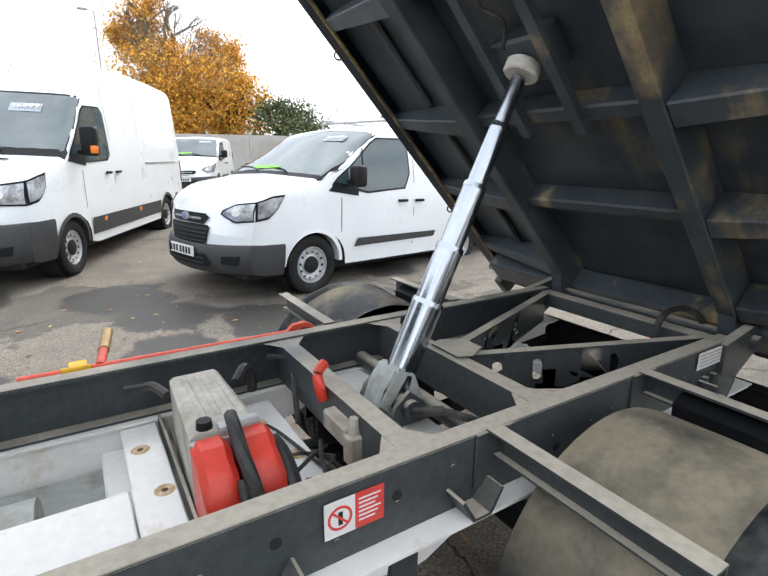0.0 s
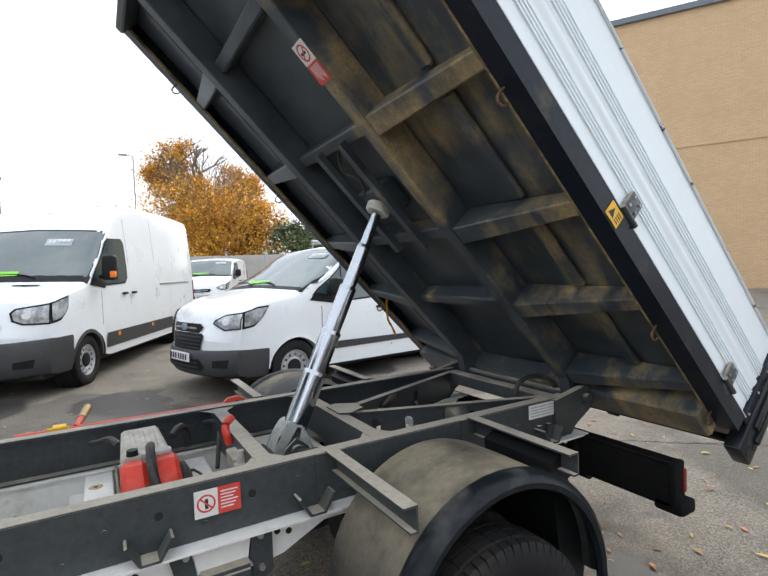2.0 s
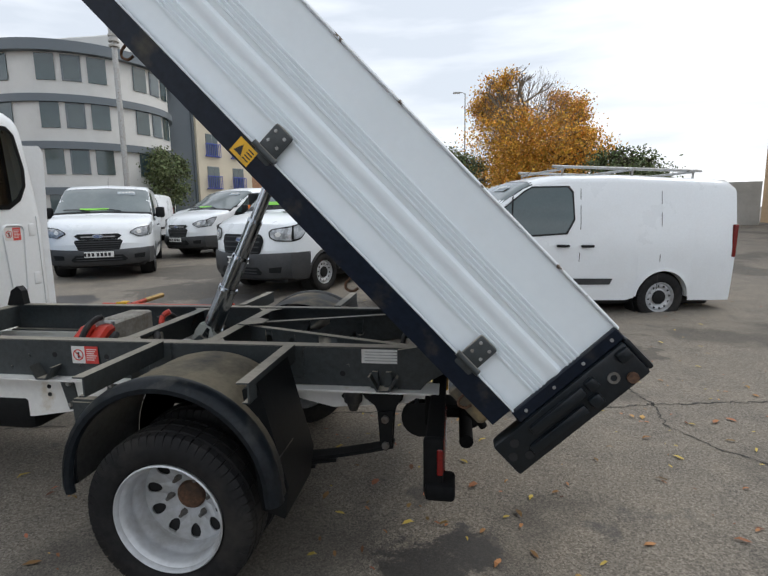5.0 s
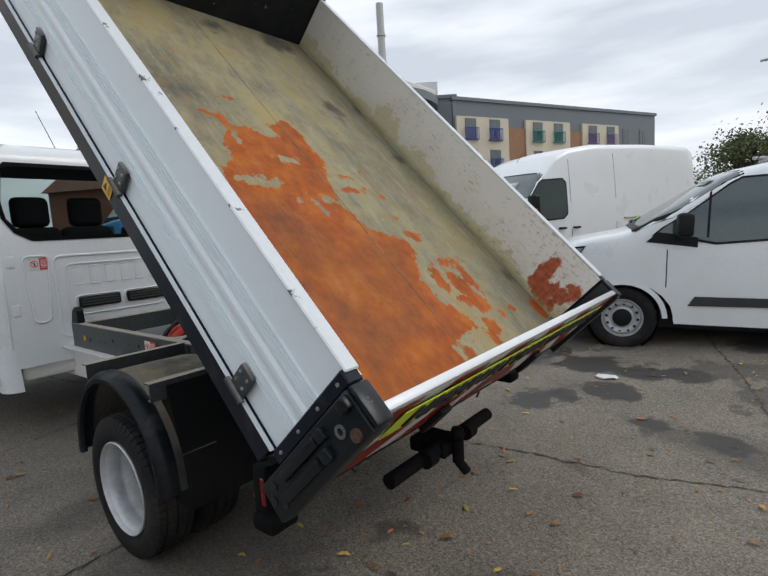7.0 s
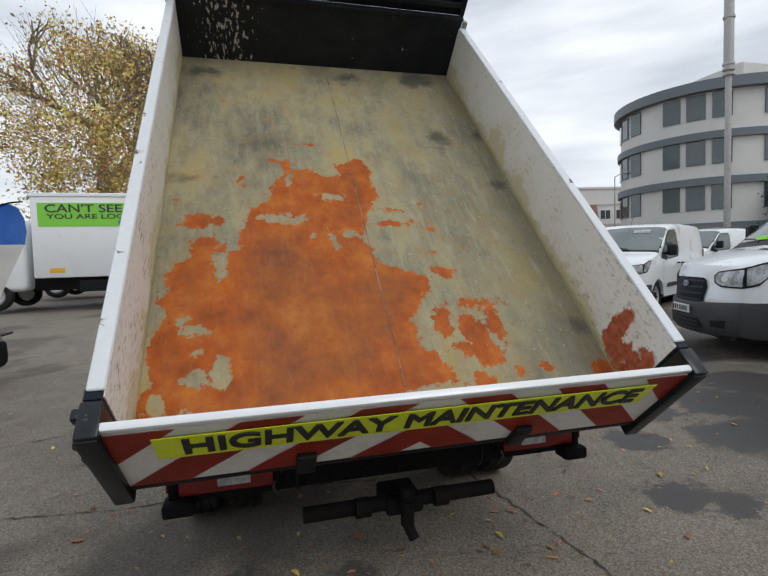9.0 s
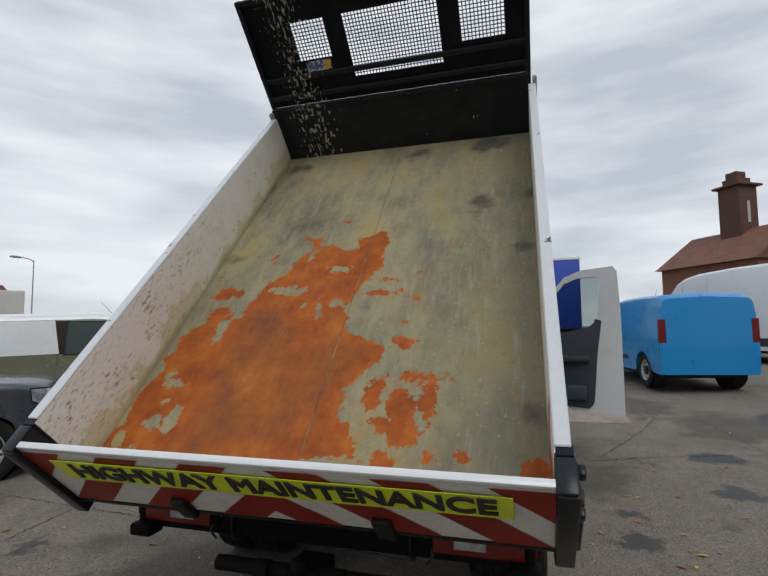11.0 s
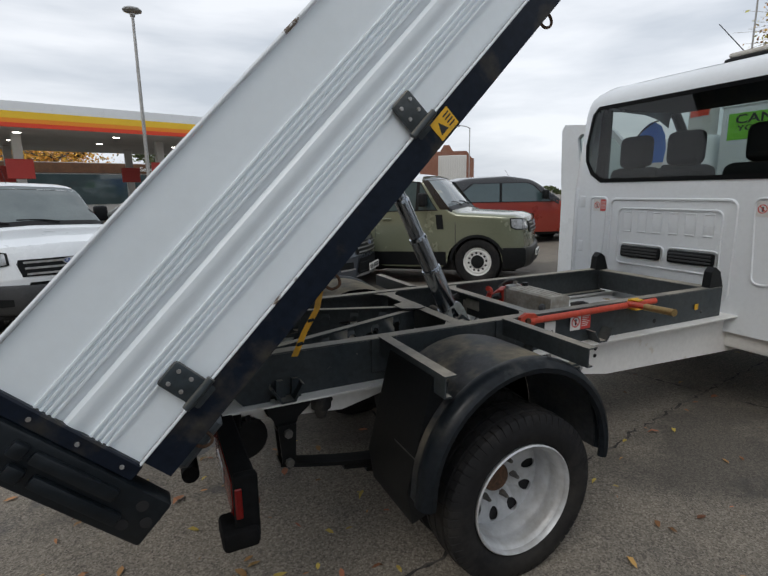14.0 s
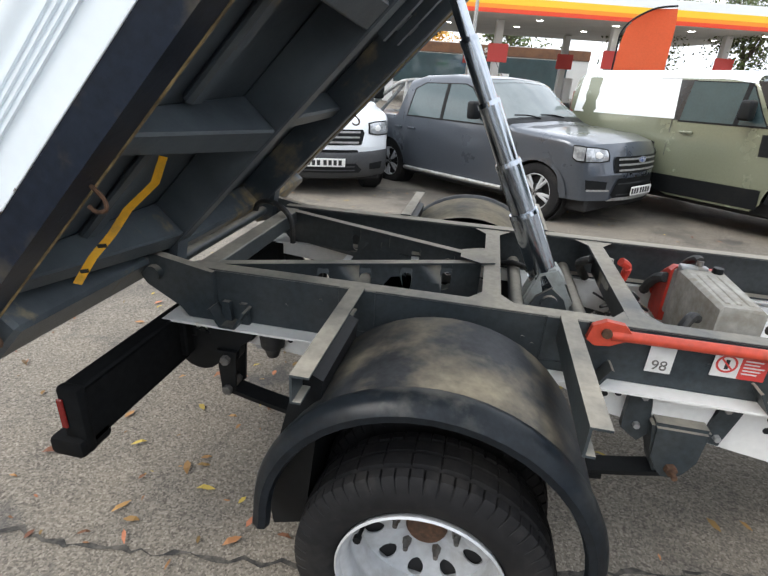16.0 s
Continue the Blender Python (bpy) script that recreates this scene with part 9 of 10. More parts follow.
part("shop_fascia", box(B(), (4, -21.0, 3.3), (26, -20.9, 4.15), 0.02), M_wood, sta, "brown wooden shop fascia")
lettering("shop_lettering", "Select", 0.55, M_plate, sta, Matrix.Translation((13.5, -20.88, 3.68)) @ Matrix(((-1, 0, 0, 0), (0, 0, 1, 0), (0, 1, 0, 0), (0, 0, 0, 1))), 0.01)
part("shop_window", box(B(), (6, -21, 0.6), (24, -20.95, 3.2)), M_pane, sta)

# red brick pub-like house beyond
m, ln = facing((-43.0, -76.0), (-50.5, -70.5))
hs = thing("brick_house", "red brick house with a stepped gable and chimney", "house", m @ Matrix.Diagonal((1, 1, 1.5, 1)))
part("wall", box(B(), (0, 0, 0), (ln, 7, 4.6)), M_brick_red, hs)
part("gable", prism(B(), [(0.3, 4.6), (ln - 0.3, 4.6), (ln - 1.2, 5.4), (ln * 0.62, 5.4), (ln * 0.55, 6.1), (ln * 0.45, 6.1), (ln * 0.38, 5.4), (1.2, 5.4)], "y", 0.0, 0.4), M_brick_red, hs)
part("chimney", box(B(), (0.4, 2, 4.6), (1.3, 3, 6.6)), M_brick_red, hs)

# low house with a tall brick stack
st = thing("stack_house", "brick house with one tall dark brick chimney stack", "house", Matrix.Translation((-34.3, 14.6, 0)) @ Matrix.Rotation(radians(30), 4, "Z"))
part("wall", box(B(), (-3.5, -3.0, 0), (3.5, 3.0, 5.2)), M_brick_red, st)
part("roof", prism(B(), [(-3.4, 5.2), (3.4, 5.2), (0, 7.6)], "x", -3.7, 3.7), M_tile, st)
ck = part("chimney", box(B(), (-0.75, -0.75, 5.6), (0.75, 0.75, 10.4), 0.02), M_brick_dark, st, "dark brown brick stack")
part("chimney_cap", box(B(), (-1.0, -1.0, 10.4), (1.0, 1.0, 10.55), 0.03), M_brick_dark, ck)
part("chimney_head", box(box(B(), (-0.55, -0.55, 10.55), (0.55, 0.55, 11.0), 0.02), (-0.55, -0.25, 11.0), (0.25, 0.55, 11.5), 0.02), M_brick_dark, ck)
part("slot", box(B(), (0.752, -0.12, 8.0), (0.76, 0.12, 9.4)), M_concrete, ck)

# terrace of red-roofed houses behind the far vans
m, ln = facing((-62.0, 30.0), (-53.0, 43.5))
th = thing("terraced_houses", "row of brick houses with red tiled roof", "house", m)
part("wall", box(B(), (-6, 0, 0), (ln, 8, 5.6)), M_brick_red, th)
part("roof", prism(B(), [(-0.4, 5.6), (8.4, 5.6), (4.0, 8.4)], "x", -6.2, ln + 0.2), M_tile, th)
for x in (-4, 0, 4, 8, 12):
    part("chimney", box(B(), (x, 3.2, 7.6), (x + 0.9, 4.2, 9.2)), M_brick_red, th)
    window_unit(th, x + 1.0, 3.2, 1.2, 1.3, 0.0, M_plate)


m, ln = facing((-61.5, 44.0), (-59.0, 56.0))
wb_ = building("white_block", "long white flat-roofed block beyond the houses", m, ln, 10, 11.2, M_clad_w, M_clad_w)
for fl in range(3):
    part("floor_band", box(B(), (0, -0.06, 2.9 + fl * 2.9), (ln, 0.0, 3.15 + fl * 2.9)), M_concrete, wb_)
    for x in (1.0, 3.4, 5.8, 8.2):
        window_unit(wb_, x, 0.9 + fl * 2.9, 1.6, 1.4, 0.0, M_plate)


# ---- trees ----
M_twig = surface("pale_twigs", (0.27, 0.235, 0.19), 0.9, stain=(0.18, 0.155, 0.125), fine=30, fine_amt=0.3, bump=0.3, scale=3)

def tree(name, label, place, height, crown_r, leaf_mat, seed, leaves=2600, leaf=0.13, bare=0.35, crown_lo=0.28, z=0.0, fill=60, lo=0.2, hi=0.95, csz=(0.10, 0.22), girth=0.022, bark=None, taper=0.62, brush=0):
    rnd = random.Random(seed)
    root = thing(name, label, "tree", Matrix.Translation((place[0], place[1], z)))
    bm = B()
    tips = []
    def grow(p, d, ln_, r, depth):
        q = p + d * ln_
        tube(bm, p, q, r, r * 0.68, 8 if depth < 2 else 5, False)
        if depth >= (6 if height > 12 else 5) or r < 0.005:
            tips.append(q)
            return
        if depth >= 3:
            tips.append(p.lerp(q, 0.6))
        for k in range(3 if depth < 4 else 2):
            ax_ = Vector((rnd.uniform(-1, 1), rnd.uniform(-1, 1), rnd.uniform(-0.25, 0.6))).normalized()
            nd = (d * rnd.uniform(0.55, 1.0) + ax_ * rnd.uniform(0.45, 0.8)).normalized()
            if nd.z < -0.1:
                nd.z = 0.05
            grow(q, nd.normalized(), ln_ * rnd.uniform(0.62, 0.84), r * taper, depth + 1)
    grow(Vector((0, 0, 0)), Vector((rnd.uniform(-0.04, 0.04), rnd.uniform(-0.04, 0.04), 1)).normalized(), height * crown_lo, height * girth, 0)
    # scale the crown to its size
    by_z, by_r = sorted(t.z for t in tips), sorted(math.hypot(t.x, t.y) for t in tips)
    kz, kr = height / by_z[int(len(tips) * 0.90)], crown_r / by_r[int(len(tips) * 0.75)]
    def shaped(p):
        """Eases far twigs back into a rounded crown."""
        f = min(1.0, max(0.0, p.z) / (height * crown_lo))
        x_, y_, z_ = p.x * (1 + (kr - 1) * f), p.y * (1 + (kr - 1) * f), max(0.0, p.z) * kz
        mid_ = height * 0.5
        over = math.sqrt((x_ * x_ + y_ * y_) / (crown_r * crown_r) + (max(0.0, z_ - mid_) / (height - mid_)) ** 2)
        g_ = 1.0 / (1.0 + over ** 6) ** (1 / 6)
        return Vector((x_ * g_, y_ * g_, mid_ + (z_ - mid_) * g_ if z_ > mid_ else z_))
    for v in bm.verts:
        v.co = shaped(v.co)
    tips = [shaped(t) for t in tips]
    # fine bare twigs fanning out to the rounded top of the crown
    for k in range(brush * 160):
        a_, e_ = rnd.uniform(0, math.tau), math.asin(rnd.uniform(0.0, 1.0))
        d = Vector((math.cos(a_) * math.cos(e_) * crown_r, math.sin(a_) * math.cos(e_) * crown_r, math.sin(e_) * height * 0.52))
        base = Vector((0, 0, height * 0.46))
        f0, f1 = rnd.uniform(0.35, 0.75), rnd.uniform(0.84, 1.02)
        bend = Vector((rnd.gauss(0, 0.05), rnd.gauss(0, 0.05), rnd.gauss(0, 0.03))) * crown_r
        mid_p = base + d * (f0 + f1) / 2 + bend
        tube(bm, base + d * f0, mid_p, height * 0.0012, height * 0.0008, 3, False)
        tube(bm, mid_p, base + d * f1, height * 0.0008, height * 0.0004, 3, False)
    part("trunk", bm, bark or M_bark, root)
    verts, faces = [], []
    live = [t for t in tips if rnd.random() > bare * (0.3 + t.z / height)]
    # clumps fill an uneven egg-shaped crown as well as the twig ends
    clumps = []
    while len(clumps) < fill:
        a_, q_ = rnd.uniform(0, math.tau), rnd.uniform(-1, 1)
        rr_ = rnd.random() ** 0.4
        k_ = rr_ * math.sqrt(1 - q_ * q_) * crown_r * (0.85 + 0.3 * math.sin(3 * a_ + seed))
        z_ = height * (lo + (hi - lo) * (0.5 + 0.5 * q_ * rr_))
        clumps.append((Vector((k_ * math.cos(a_), k_ * math.sin(a_), z_)), rnd.uniform(*csz) * crown_r))
    for i in range(leaves):
        if clumps and rnd.random() < 0.75:
            t, sg_ = rnd.choice(clumps)
        else:
            t, sg_ = rnd.choice(live), 0.075 * crown_r
        c = t + Vector((rnd.gauss(0, sg_), rnd.gauss(0, sg_), rnd.gauss(0, sg_ * 0.8)))
        u = Vector((rnd.uniform(-1, 1), rnd.uniform(-1, 1), rnd.uniform(-1, 1))).normalized()
        w = u.cross(Vector((rnd.uniform(-1, 1), rnd.uniform(-1, 1), rnd.uniform(-1, 1)))).normalized()
        s_ = leaf * rnd.uniform(0.6, 1.4)
        k = len(verts)
        verts += [c - u * s_, c + w * s_ * 0.55, c + u * s_, c - w * s_ * 0.55]
        faces.append((k, k + 1, k + 2, k + 3))
    me = bpy.data.meshes.new("crown")
    me.from_pydata([tuple(v) for v in verts], [], faces)
    me.materials.append(leaf_mat)
    cr = new("crown", me)
    cr.parent = root
    cr["kind"] = "stuff"
    return root


tree("autumn_tree", "large tree with orange autumn leaves and bare top twigs", (6.4, 38.0), 12.4, 5.0, M_leaf_or, 3, 46000, 0.095, 0.80, 0.10, 0.0, 420, 0.06, 0.74, (0.07, 0.13), 0.014, M_twig, 0.66, 4)
tree("autumn_tree", "orange-leaved tree beyond the fence", (10.0, 38.5), 7.6, 3.6, M_leaf_or, 4, 13000, 0.11, 0.3, 0.10, 0.0, 60, 0.1, 0.9)
tree("green_tree", "green shrubby tree behind the fence", (11.5, 31.0), 5.2, 2.8, M_leaf_gr, 5, 9000, 0.09, 0.1, 0.1)
tree("green_tree", "green shrubby tree behind the fence", (0.5, 36.0), 6.0, 3.2, M_leaf_gr, 6, 9000, 0.09, 0.1, 0.1)
tree("plane_tree", "tall tree with sparse yellow-brown autumn leaves", (-32.0, -9.8), 17.6, 7.0, M_leaf_rd, 8, 30000, 0.10, 0.05, 0.14, z=0.4, fill=260, lo=0.14, hi=0.90, csz=(0.05, 0.13), girth=0.017, bark=M_twig, taper=0.67, brush=2)
tree("green_tree", "green tree in front of the apartments", (-20.5, 32.0), 6.4, 2.2, M_leaf_gr, 9, 9000, 0.09, 0.05, 0.12)
tree("street_tree", "green street tree behind the fuel station", (-15.0, -36.0), 9.2, 2.6, M_leaf_gr, 10, 5000, 0.10, 0.1, 0.4)
tree("street_tree", "green street tree behind the fuel station", (-9.0, -36.5), 9.2, 2.8, M_leaf_gr, 11, 5000, 0.10, 0.1, 0.4)
tree("street_tree", "green tree beyond the pumps", (-1.0, -58.0), 8.0, 4.0, M_leaf_gr, 12, 2500, 0.2, 0.1, 0.25)


tree("autumn_tree", "russet autumn trees behind the fuel station shop", (11.0, -62.0), 7.4, 7.0, M_leaf_or, 15, 9000, 0.16, 0.2, 0.15, 0.0, 90, 0.1, 0.95)
# low line of trees and hedges far beyond the road
rnd = random.Random(31)
verts, faces = [], []
for i in range(9000):
    az = radians(rnd.uniform(-165, -98))
    d_ = rnd.uniform(118, 132)
    h_ = 2.2 + 1.6 * math.sin(az * 23) * math.sin(az * 57 + 1) + 0.8 * math.sin(az * 131)
    c = Vector((d_ * math.cos(az), d_ * math.sin(az), -0.2 + max(0.6, 0.4 * h_ + 1.2) * rnd.random() ** 0.7))
    u = Vector((rnd.uniform(-1, 1), rnd.uniform(-1, 1), rnd.uniform(-1, 1))).normalized()
    w = u.orthogonal().normalized()
    k = len(verts)
    verts += [c - u * 0.5, c + w * 0.3, c + u * 0.5, c - w * 0.3]
    faces.append((k, k + 1, k + 2, k + 3))
me = bpy.data.meshes.new("far_trees")
me.from_pydata([tuple(v) for v in verts], [], faces)
me.materials.append(M_leaf_gr)
tagged(new("far_trees", me), "low dark line of trees and hedges beyond the road", "trees", kind="stuff")
sh = thing("storage_container", "white ribbed storage container beyond the yard", "container", Matrix.Translation((-23.4, -35.5, -0.15)) @ Matrix.Rotation(radians(57), 4, "Z"))
part("container_body", box(B(), (-3, -1.15, 0.1), (3, 1.15, 4.4), 0.04), M_clad_w, sh)
for k in range(12):
    part("container_rib", box(B(), (3.0, -1.05 + k * 0.185, 0.3), (3.03, -0.97 + k * 0.185, 4.2), 0.008), M_clad_w, sh)
part("container_base", box(B(), (-2.9, -1.1, 0.0), (2.9, 1.1, 0.1)), M_clad, sh)

# ---- street furniture ----
M_blueflag = surface("bright_blue_flag", (0.06, 0.20, 0.60), 0.7, stain=(0.10, 0.27, 0.66), stain_at=(0.45, 0.65), fine_amt=0.05, bump=0.05, scale=0.9)

def street_lamp(place, h, arm=1.0, turn=0.0, thick=0.07, disc=False):
    r = thing("street_lamp", "grey steel street lamp", "street lamp", Matrix.Translation((place[0], place[1], 0)) @ Matrix.Rotation(radians(turn), 4, "Z"))
    part("pole", tube(B(), (0, 0, 0), (0, 0, h), thick, thick * 0.6, 10), M_steel, r)
    if disc:
        part("lantern", spun(B(), [(0.0, h - 0.05), (0.08, h - 0.05), (0.10, h + 0.05), (0.30, h + 0.12), (0.32, h + 0.16), (0.26, h + 0.22), (0.0, h + 0.26)], 24, "z"), M_steel, r, "round disc-shaped lantern")
        return r
    part("arm", hose(B(), [(0, 0, h - 0.1), (arm * 0.3, 0, h + 0.05), (arm, 0, h + 0.1)], 0.03, 6), M_steel, r)
    part("lantern", box(B(), (arm - 0.1, -0.12, h + 0.02), (arm + 0.5, 0.12, h + 0.14), 0.04, 2), M_steel, r)
    return r


street_lamp((1.8, 41.0), 11.0, 0.5, 180)
street_lamp((-29.0, -15.0), 11.5, 0.6, 0)
street_lamp((-21.0, -29.5), 6.0, 1.0, 0, 0.05)
street_lamp((1.0, -18.5), 7.6, 0.3, 0, 0.08, True)
street_lamp((-30.0, 27.0), 7.5, 1.0, 0, 0.06)
mast = thing("phone_mast", "tall grey mobile phone mast with a thick aerial head", "mast", Matrix.Translation((-16.2, 22.0, 0)))
part("pole", tube(B(), (0, 0, 0), (0, 0, 13.5), 0.15, 0.13, 14), M_steel, mast)
part("aerial_head", tube(B(), (0, 0, 10.2), (0, 0, 14.4), 0.22, 0.21, 16), M_steel, mast)
bm = B()
for z in (9.9, 10.15, 10.4, 12.6):
    tube(bm, (0, 0, z), (0, 0, z + 0.1), 0.26, 0.26, 16)
part("mast_ring", bm, M_concrete, mast)
def feather_flag(label, place, h, width, turn, mat, lower=None):
    f_ = thing("feather_flag", label, "flag", Matrix.Translation((place[0], place[1], ground_z(*place))) @ Matrix.Rotation(radians(turn), 4, "Z"))
    part("flag_pole", hose(B(), [(0, 0, 0), (0, 0, h * 0.7), (width * 0.06, 0, h * 0.88), (width * 0.5, 0, h * 0.98), (width * 0.95, 0, h)], 0.018, 6), M_black, f_)
    shape = ((0.22, 0, 0.92), (0.45, 0, 0.96), (0.65, 0, 1.0), (0.78, 0.02, 1.0), (0.88, 0.08, 1.0), (0.94, 0.25, 0.98), (0.985, 0.55, 0.96))
    if lower is not None:
        shape = ((0.18, 0, 0.10), (0.45, 0, 0.55), (0.68, 0, 0.93), (0.78, 0.02, 1.0), (0.88, 0.08, 0.97), (0.95, 0.22, 0.85), (0.99, 0.45, 0.62))
        b_ = B()
        skin(b_, [[(width * lo_ + 0.02, 0, z * h), (width * (lo_ + hi_) / 2, 0.04 * math.sin(z * 9), z * h), (width * hi_, 0.03 * math.sin(z * 9 + 2), z * h)] for z, lo_, hi_ in shape[:3]])
        thicken(b_, 0.006)
        part("lower_cloth", b_, lower, f_, "white lower cloth")
    b_ = B()
    skin(b_, [[(width * lo_ + 0.02, 0, z * h), (width * (lo_ + (hi_ - lo_) * 0.35), 0.04 * math.sin(z * 9), z * h), (width * (lo_ + (hi_ - lo_) * 0.7), 0.05 * math.sin(z * 8 + 1), z * h), (width * hi_, 0.03 * math.sin(z * 9 + 2), z * h)] for z, lo_, hi_ in (shape if lower is None else shape[2:])])
    thicken(b_, 0.006)
    part("flag_cloth", b_, mat, f_)
    part("flag_mark", box(B(), (width * 0.25, 0.06, h * 0.58), (width * 0.7, 0.064, h * 0.66), 0.001), M_plate, f_)
    part("flag_base", box(B(), (-0.3, -0.3, 0.0), (0.3, 0.3, 0.05), 0.01), M_black, f_)
    return f_


feather_flag("orange feather flag on a curved black pole", (-2.3, -9.9), 3.1, 0.95, 165, M_flag_o)
feather_flag("blue and white feather flag on a curved pole", (-9.4, -6.15), 2.9, 0.80, 90, M_blueflag, M_plate)
sg = thing("price_sign", "tall white fuel price sign", "sign", Matrix.Translation((-20.6, -11.8, 0)) @ Matrix.Rotation(radians(75), 4, "Z"))
part("sign_body", box(B(), (-0.62, -0.2, -0.4), (0.62, 0.2, 6.0), 0.05, 2), M_clad_w, sg)
part("sign_panel", box(B(), (-0.5, -0.215, 4.4), (0.5, -0.2, 5.9), 0.01), M_can_r, sg)
bm = tube(B(), (0.0, -0.216, 5.15), (0.0, -0.226, 5.15), 0.44, 0.44, 20)
part("sign_disc", bm, M_can_y, sg)
part("price_panel", box(B(), (-0.5, -0.215, 2.6), (0.5, -0.2, 3.6)), M_bal_teal, sg)

# ---- cracks and joints in the tarmac ----
def crack(pts, w=0.016, seed=1):
    rnd = random.Random(seed)
    line = []
    for (x0, y0), (x1, y1) in zip(pts, pts[1:]):
        k = max(2, int(math.hypot(x1 - x0, y1 - y0) / 0.035))
        for i in range(k):
            t = i / k
            line.append((x0 + (x1 - x0) * t + rnd.gauss(0, 0.009), y0 + (y1 - y0) * t + rnd.gauss(0, 0.009)))
    line.append(pts[-1])
    bm = B()
    rows = []
    for i, (x, y) in enumerate(line):
        a, b = line[max(i - 1, 0)], line[min(i + 1, len(line) - 1)]
        d = Vector((b[0] - a[0], b[1] - a[1], 0)).normalized()
        nr = Vector((-d.y, d.x, 0)) * w * rnd.uniform(0.08, 1.0) ** 1.2
        p = Vector((x, y, ground_z(x, y) + 0.003))
        rows.append([p - nr, p + nr])
    skin(bm, rows)
    c = part("crack", bm, M_crack, gr, "dark gritty crack in the tarmac")
    return c


M_crack = surface("crack_grit", (0.035, 0.033, 0.03), 0.95, stain=(0.11, 0.10, 0.085), stain_at=(0.45, 0.6), fine=60, fine_amt=0.4, bump=0.3, scale=14)
crack([(-4.6, -0.15), (-1.94, 0.28), (-0.83, 0.52), (0.25, 0.78), (1.08, 0.90), (1.72, 0.95), (2.46, 1.16), (4.5, 1.5), (9.0, 2.3)], 0.012, 1)
crack([(1.5, 5.2), (1.79, 3.98), (2.09, 2.95), (2.38, 1.69), (2.5, 1.12), (2.43, 0.82), (2.6, 0.5), (3.6, -0.4)], 0.014, 2)
crack([(-0.5, -4.0), (-0.13, -1.72), (-0.09, -1.41), (-0.11, -0.9), (0.0, 0.2)], 0.012, 3)
crack([(-1.5, -3.2), (-1.78, -1.88), (-1.93, -1.41), (-2.02, -0.92), (-2.38, 0.37), (-2.58, 1.0), (-2.70, 1.58), (-2.95, 2.2), (-3.4, 4.0)], 0.012, 4)
crack([(3.2, -2.4), (1.13, -2.6), (0.44, -2.65), (-2.0, -2.9)], 0.010, 5)
crack([(-6.0, 3.0), (-4.4, 2.4), (-2.7, 1.58)], 0.010, 6)
crack([(-1.2, 4.0), (-3.0, 3.4), (-5.5, 3.3)], 0.010, 7)
bm = B()
skin(bm, [[(x, y, ground_z(x, y) + 0.004) for y in (1.35, 1.9, 2.35)] for x in (-5.7, -5.3, -4.8)])
part("concrete_patch", bm, M_patch, gr, "pinkish concrete patch in the tarmac")

# crumpled paper on the tarmac
PAPER = (1.13, 2.56)
rnd = random.Random(4)
bm = B()
bmesh.ops.create_icosphere(bm, subdivisions=2, radius=0.07)
for v in bm.verts:
    k_ = rnd.uniform(0.6, 1.25)
    v.co = Vector((v.co.x * k_ * 1.3, v.co.y * k_ * 0.9, max(0.0, v.co.z * k_ * 0.28 + 0.008)))
tagged(part("paper_scrap", bm, M_plate, None, "", Matrix.Translation((PAPER[0], PAPER[1], ground_z(*PAPER) + 0.001)), 20), "crumpled white paper scrap lying on the tarmac", "litter")

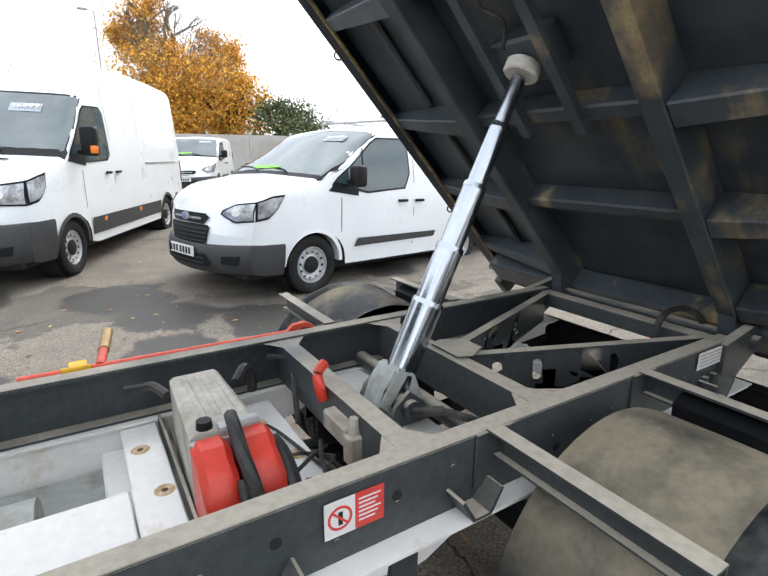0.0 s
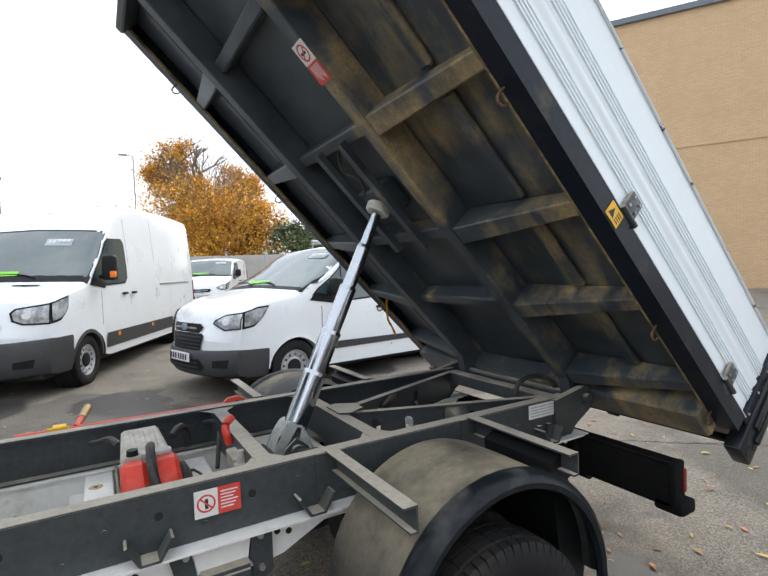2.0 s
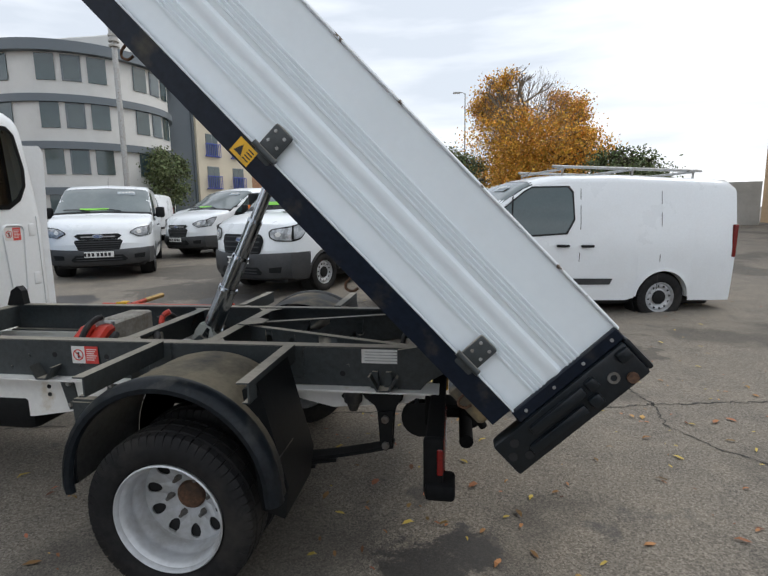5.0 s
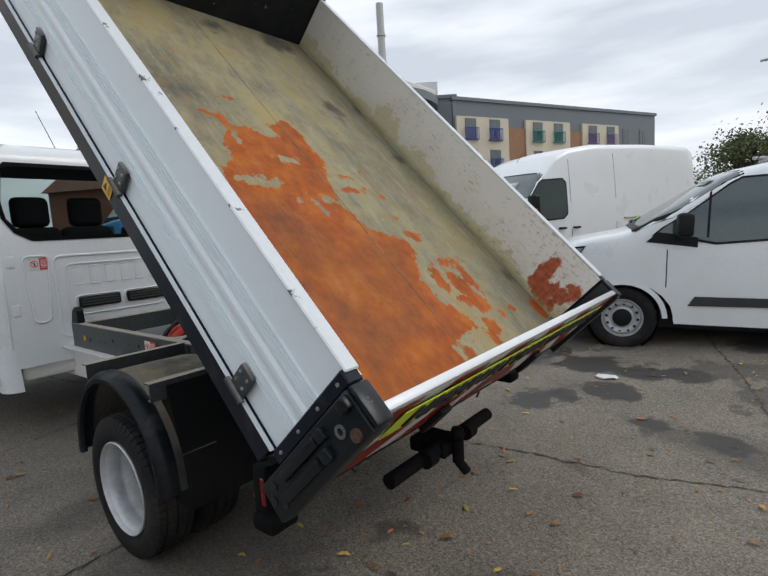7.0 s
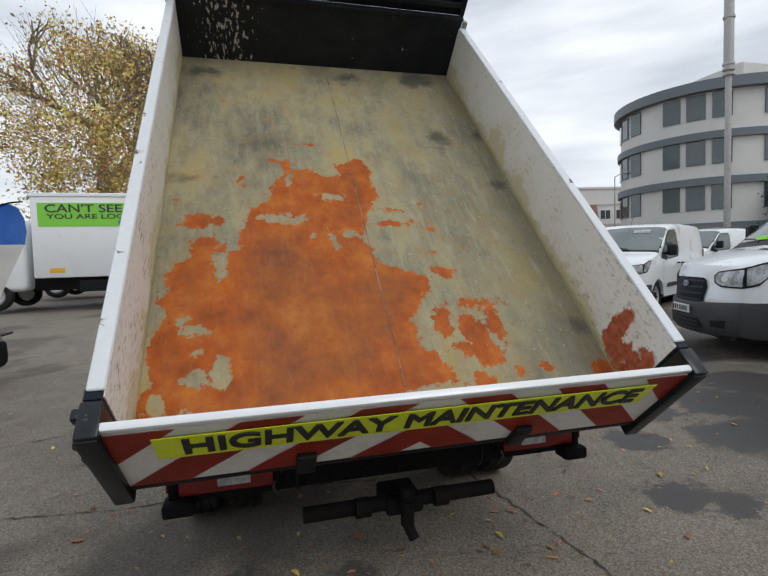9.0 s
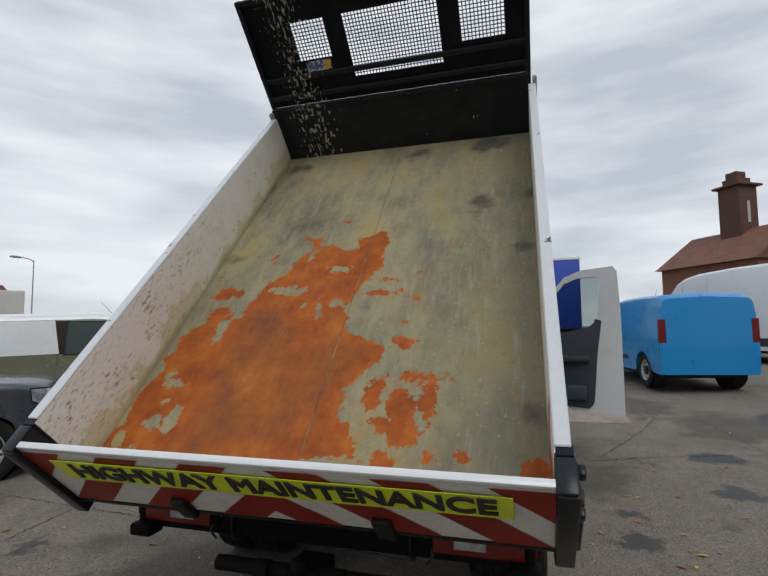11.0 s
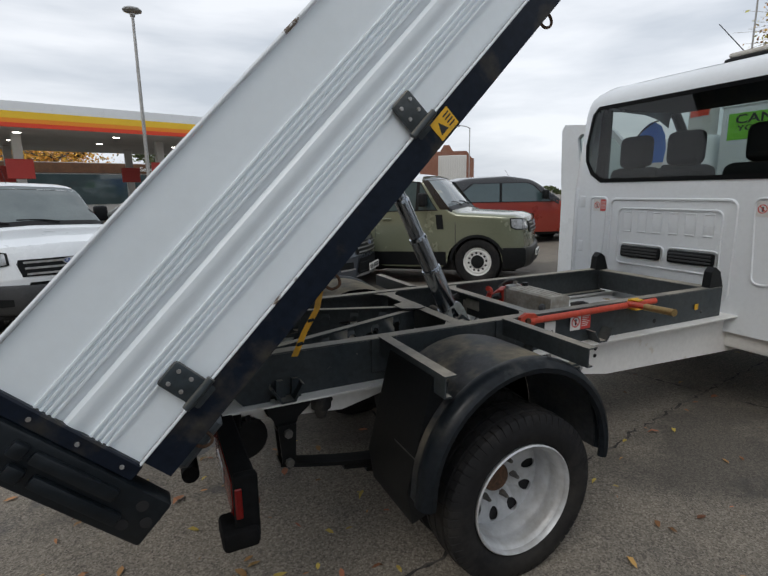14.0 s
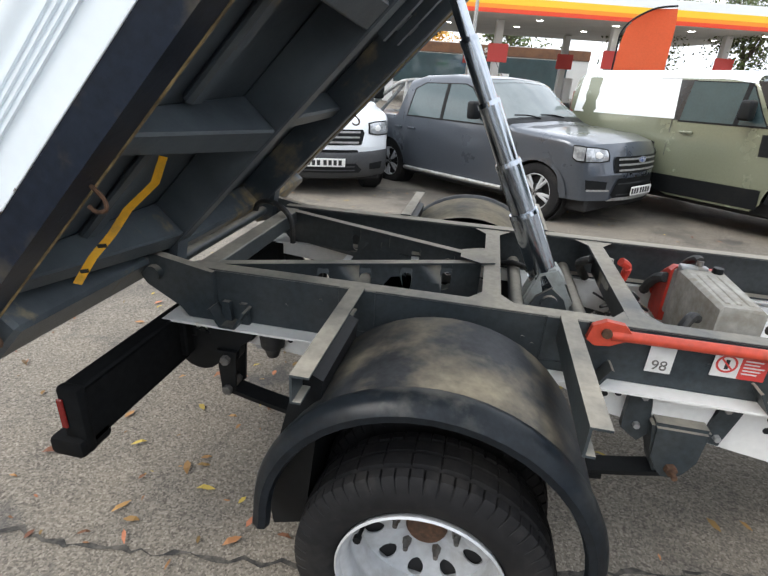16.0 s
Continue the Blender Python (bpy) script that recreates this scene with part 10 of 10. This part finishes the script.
# ---- fallen leaves ----
def leaf_field(name, label, mat, n, seed):
    rnd = random.Random(seed)
    verts, faces = [], []
    for i in range(n):
        if rnd.random() < 0.6:
            x, y = rnd.gauss(1.0, 2.2), rnd.gauss(0.0, 2.6)
        else:
            x, y = rnd.uniform(-12, 9), rnd.uniform(-8, 9)
        z = ground_z(x, y) + 0.006
        a, s_ = rnd.uniform(0, math.tau), rnd.choice((rnd.uniform(0.008, 0.02), rnd.uniform(0.016, 0.036)))
        u, w = Vector((math.cos(a), math.sin(a), 0)), Vector((-math.sin(a), math.cos(a), 0))
        c = Vector((x, y, z))
        k = len(verts)
        up = Vector((0, 0, s_ * rnd.uniform(0.1, 0.5)))
        asp = rnd.uniform(0.2, 0.5)
        verts += [c - u * s_, c - u * s_ * 0.3 + w * s_ * asp + up, c + u * s_ * 0.5 + w * s_ * asp * 0.8 + up * 0.7, c + u * s_ * 1.1 + up * 0.4, c + u * s_ * 0.4 - w * s_ * asp + up * 0.8, c - u * s_ * 0.4 - w * s_ * asp * 0.8 + up]
        faces.append((k, k + 1, k + 2, k + 3, k + 4, k + 5))
    me = bpy.data.meshes.new(name)
    me.from_pydata([tuple(v) for v in verts], [], faces)
    me.materials.append(mat)
    return tagged(new(name, me), label, "leaves", kind="stuff")


leaf_field("fallen_leaves", "scattered brown fallen leaves on the tarmac", M_leaf_dead, 1300, 21)
leaf_field("fallen_leaves", "scattered yellow fallen leaves on the tarmac", M_leaf_yel, 380, 22)

# leaves caught in the tail corner of the bed and along the foot of the tailgate
rnd = random.Random(77)
verts, faces = [], []
for i in range(80):
    if i < 55:
        x, y, z = 0.235 - abs(rnd.gauss(0, 0.05)), -0.985 + abs(rnd.gauss(0, 0.035)), 0.184 + abs(rnd.gauss(0, 0.018))
    else:
        x, y, z = 0.245 - abs(rnd.gauss(0, 0.012)), rnd.uniform(-0.9, 0.9), 0.184
    c = BED @ Vector((x, y, z))
    u = Vector((rnd.gauss(0, 1), rnd.gauss(0, 1), rnd.gauss(0, 1))).normalized() * rnd.uniform(0.010, 0.020)
    w = u.orthogonal() * 0.45
    k = len(verts)
    verts += [c - u, c + w, c + u * 1.1, c - w]
    faces.append((k, k + 1, k + 2, k + 3))
me = bpy.data.meshes.new("caught_leaves")
me.from_pydata([tuple(v) for v in verts], [], faces)
me.materials.append(M_leaf_yel)
tagged(new("caught_leaves", me), "small yellow leaves caught in the corner of the tipped bed", "leaves", kind="stuff")
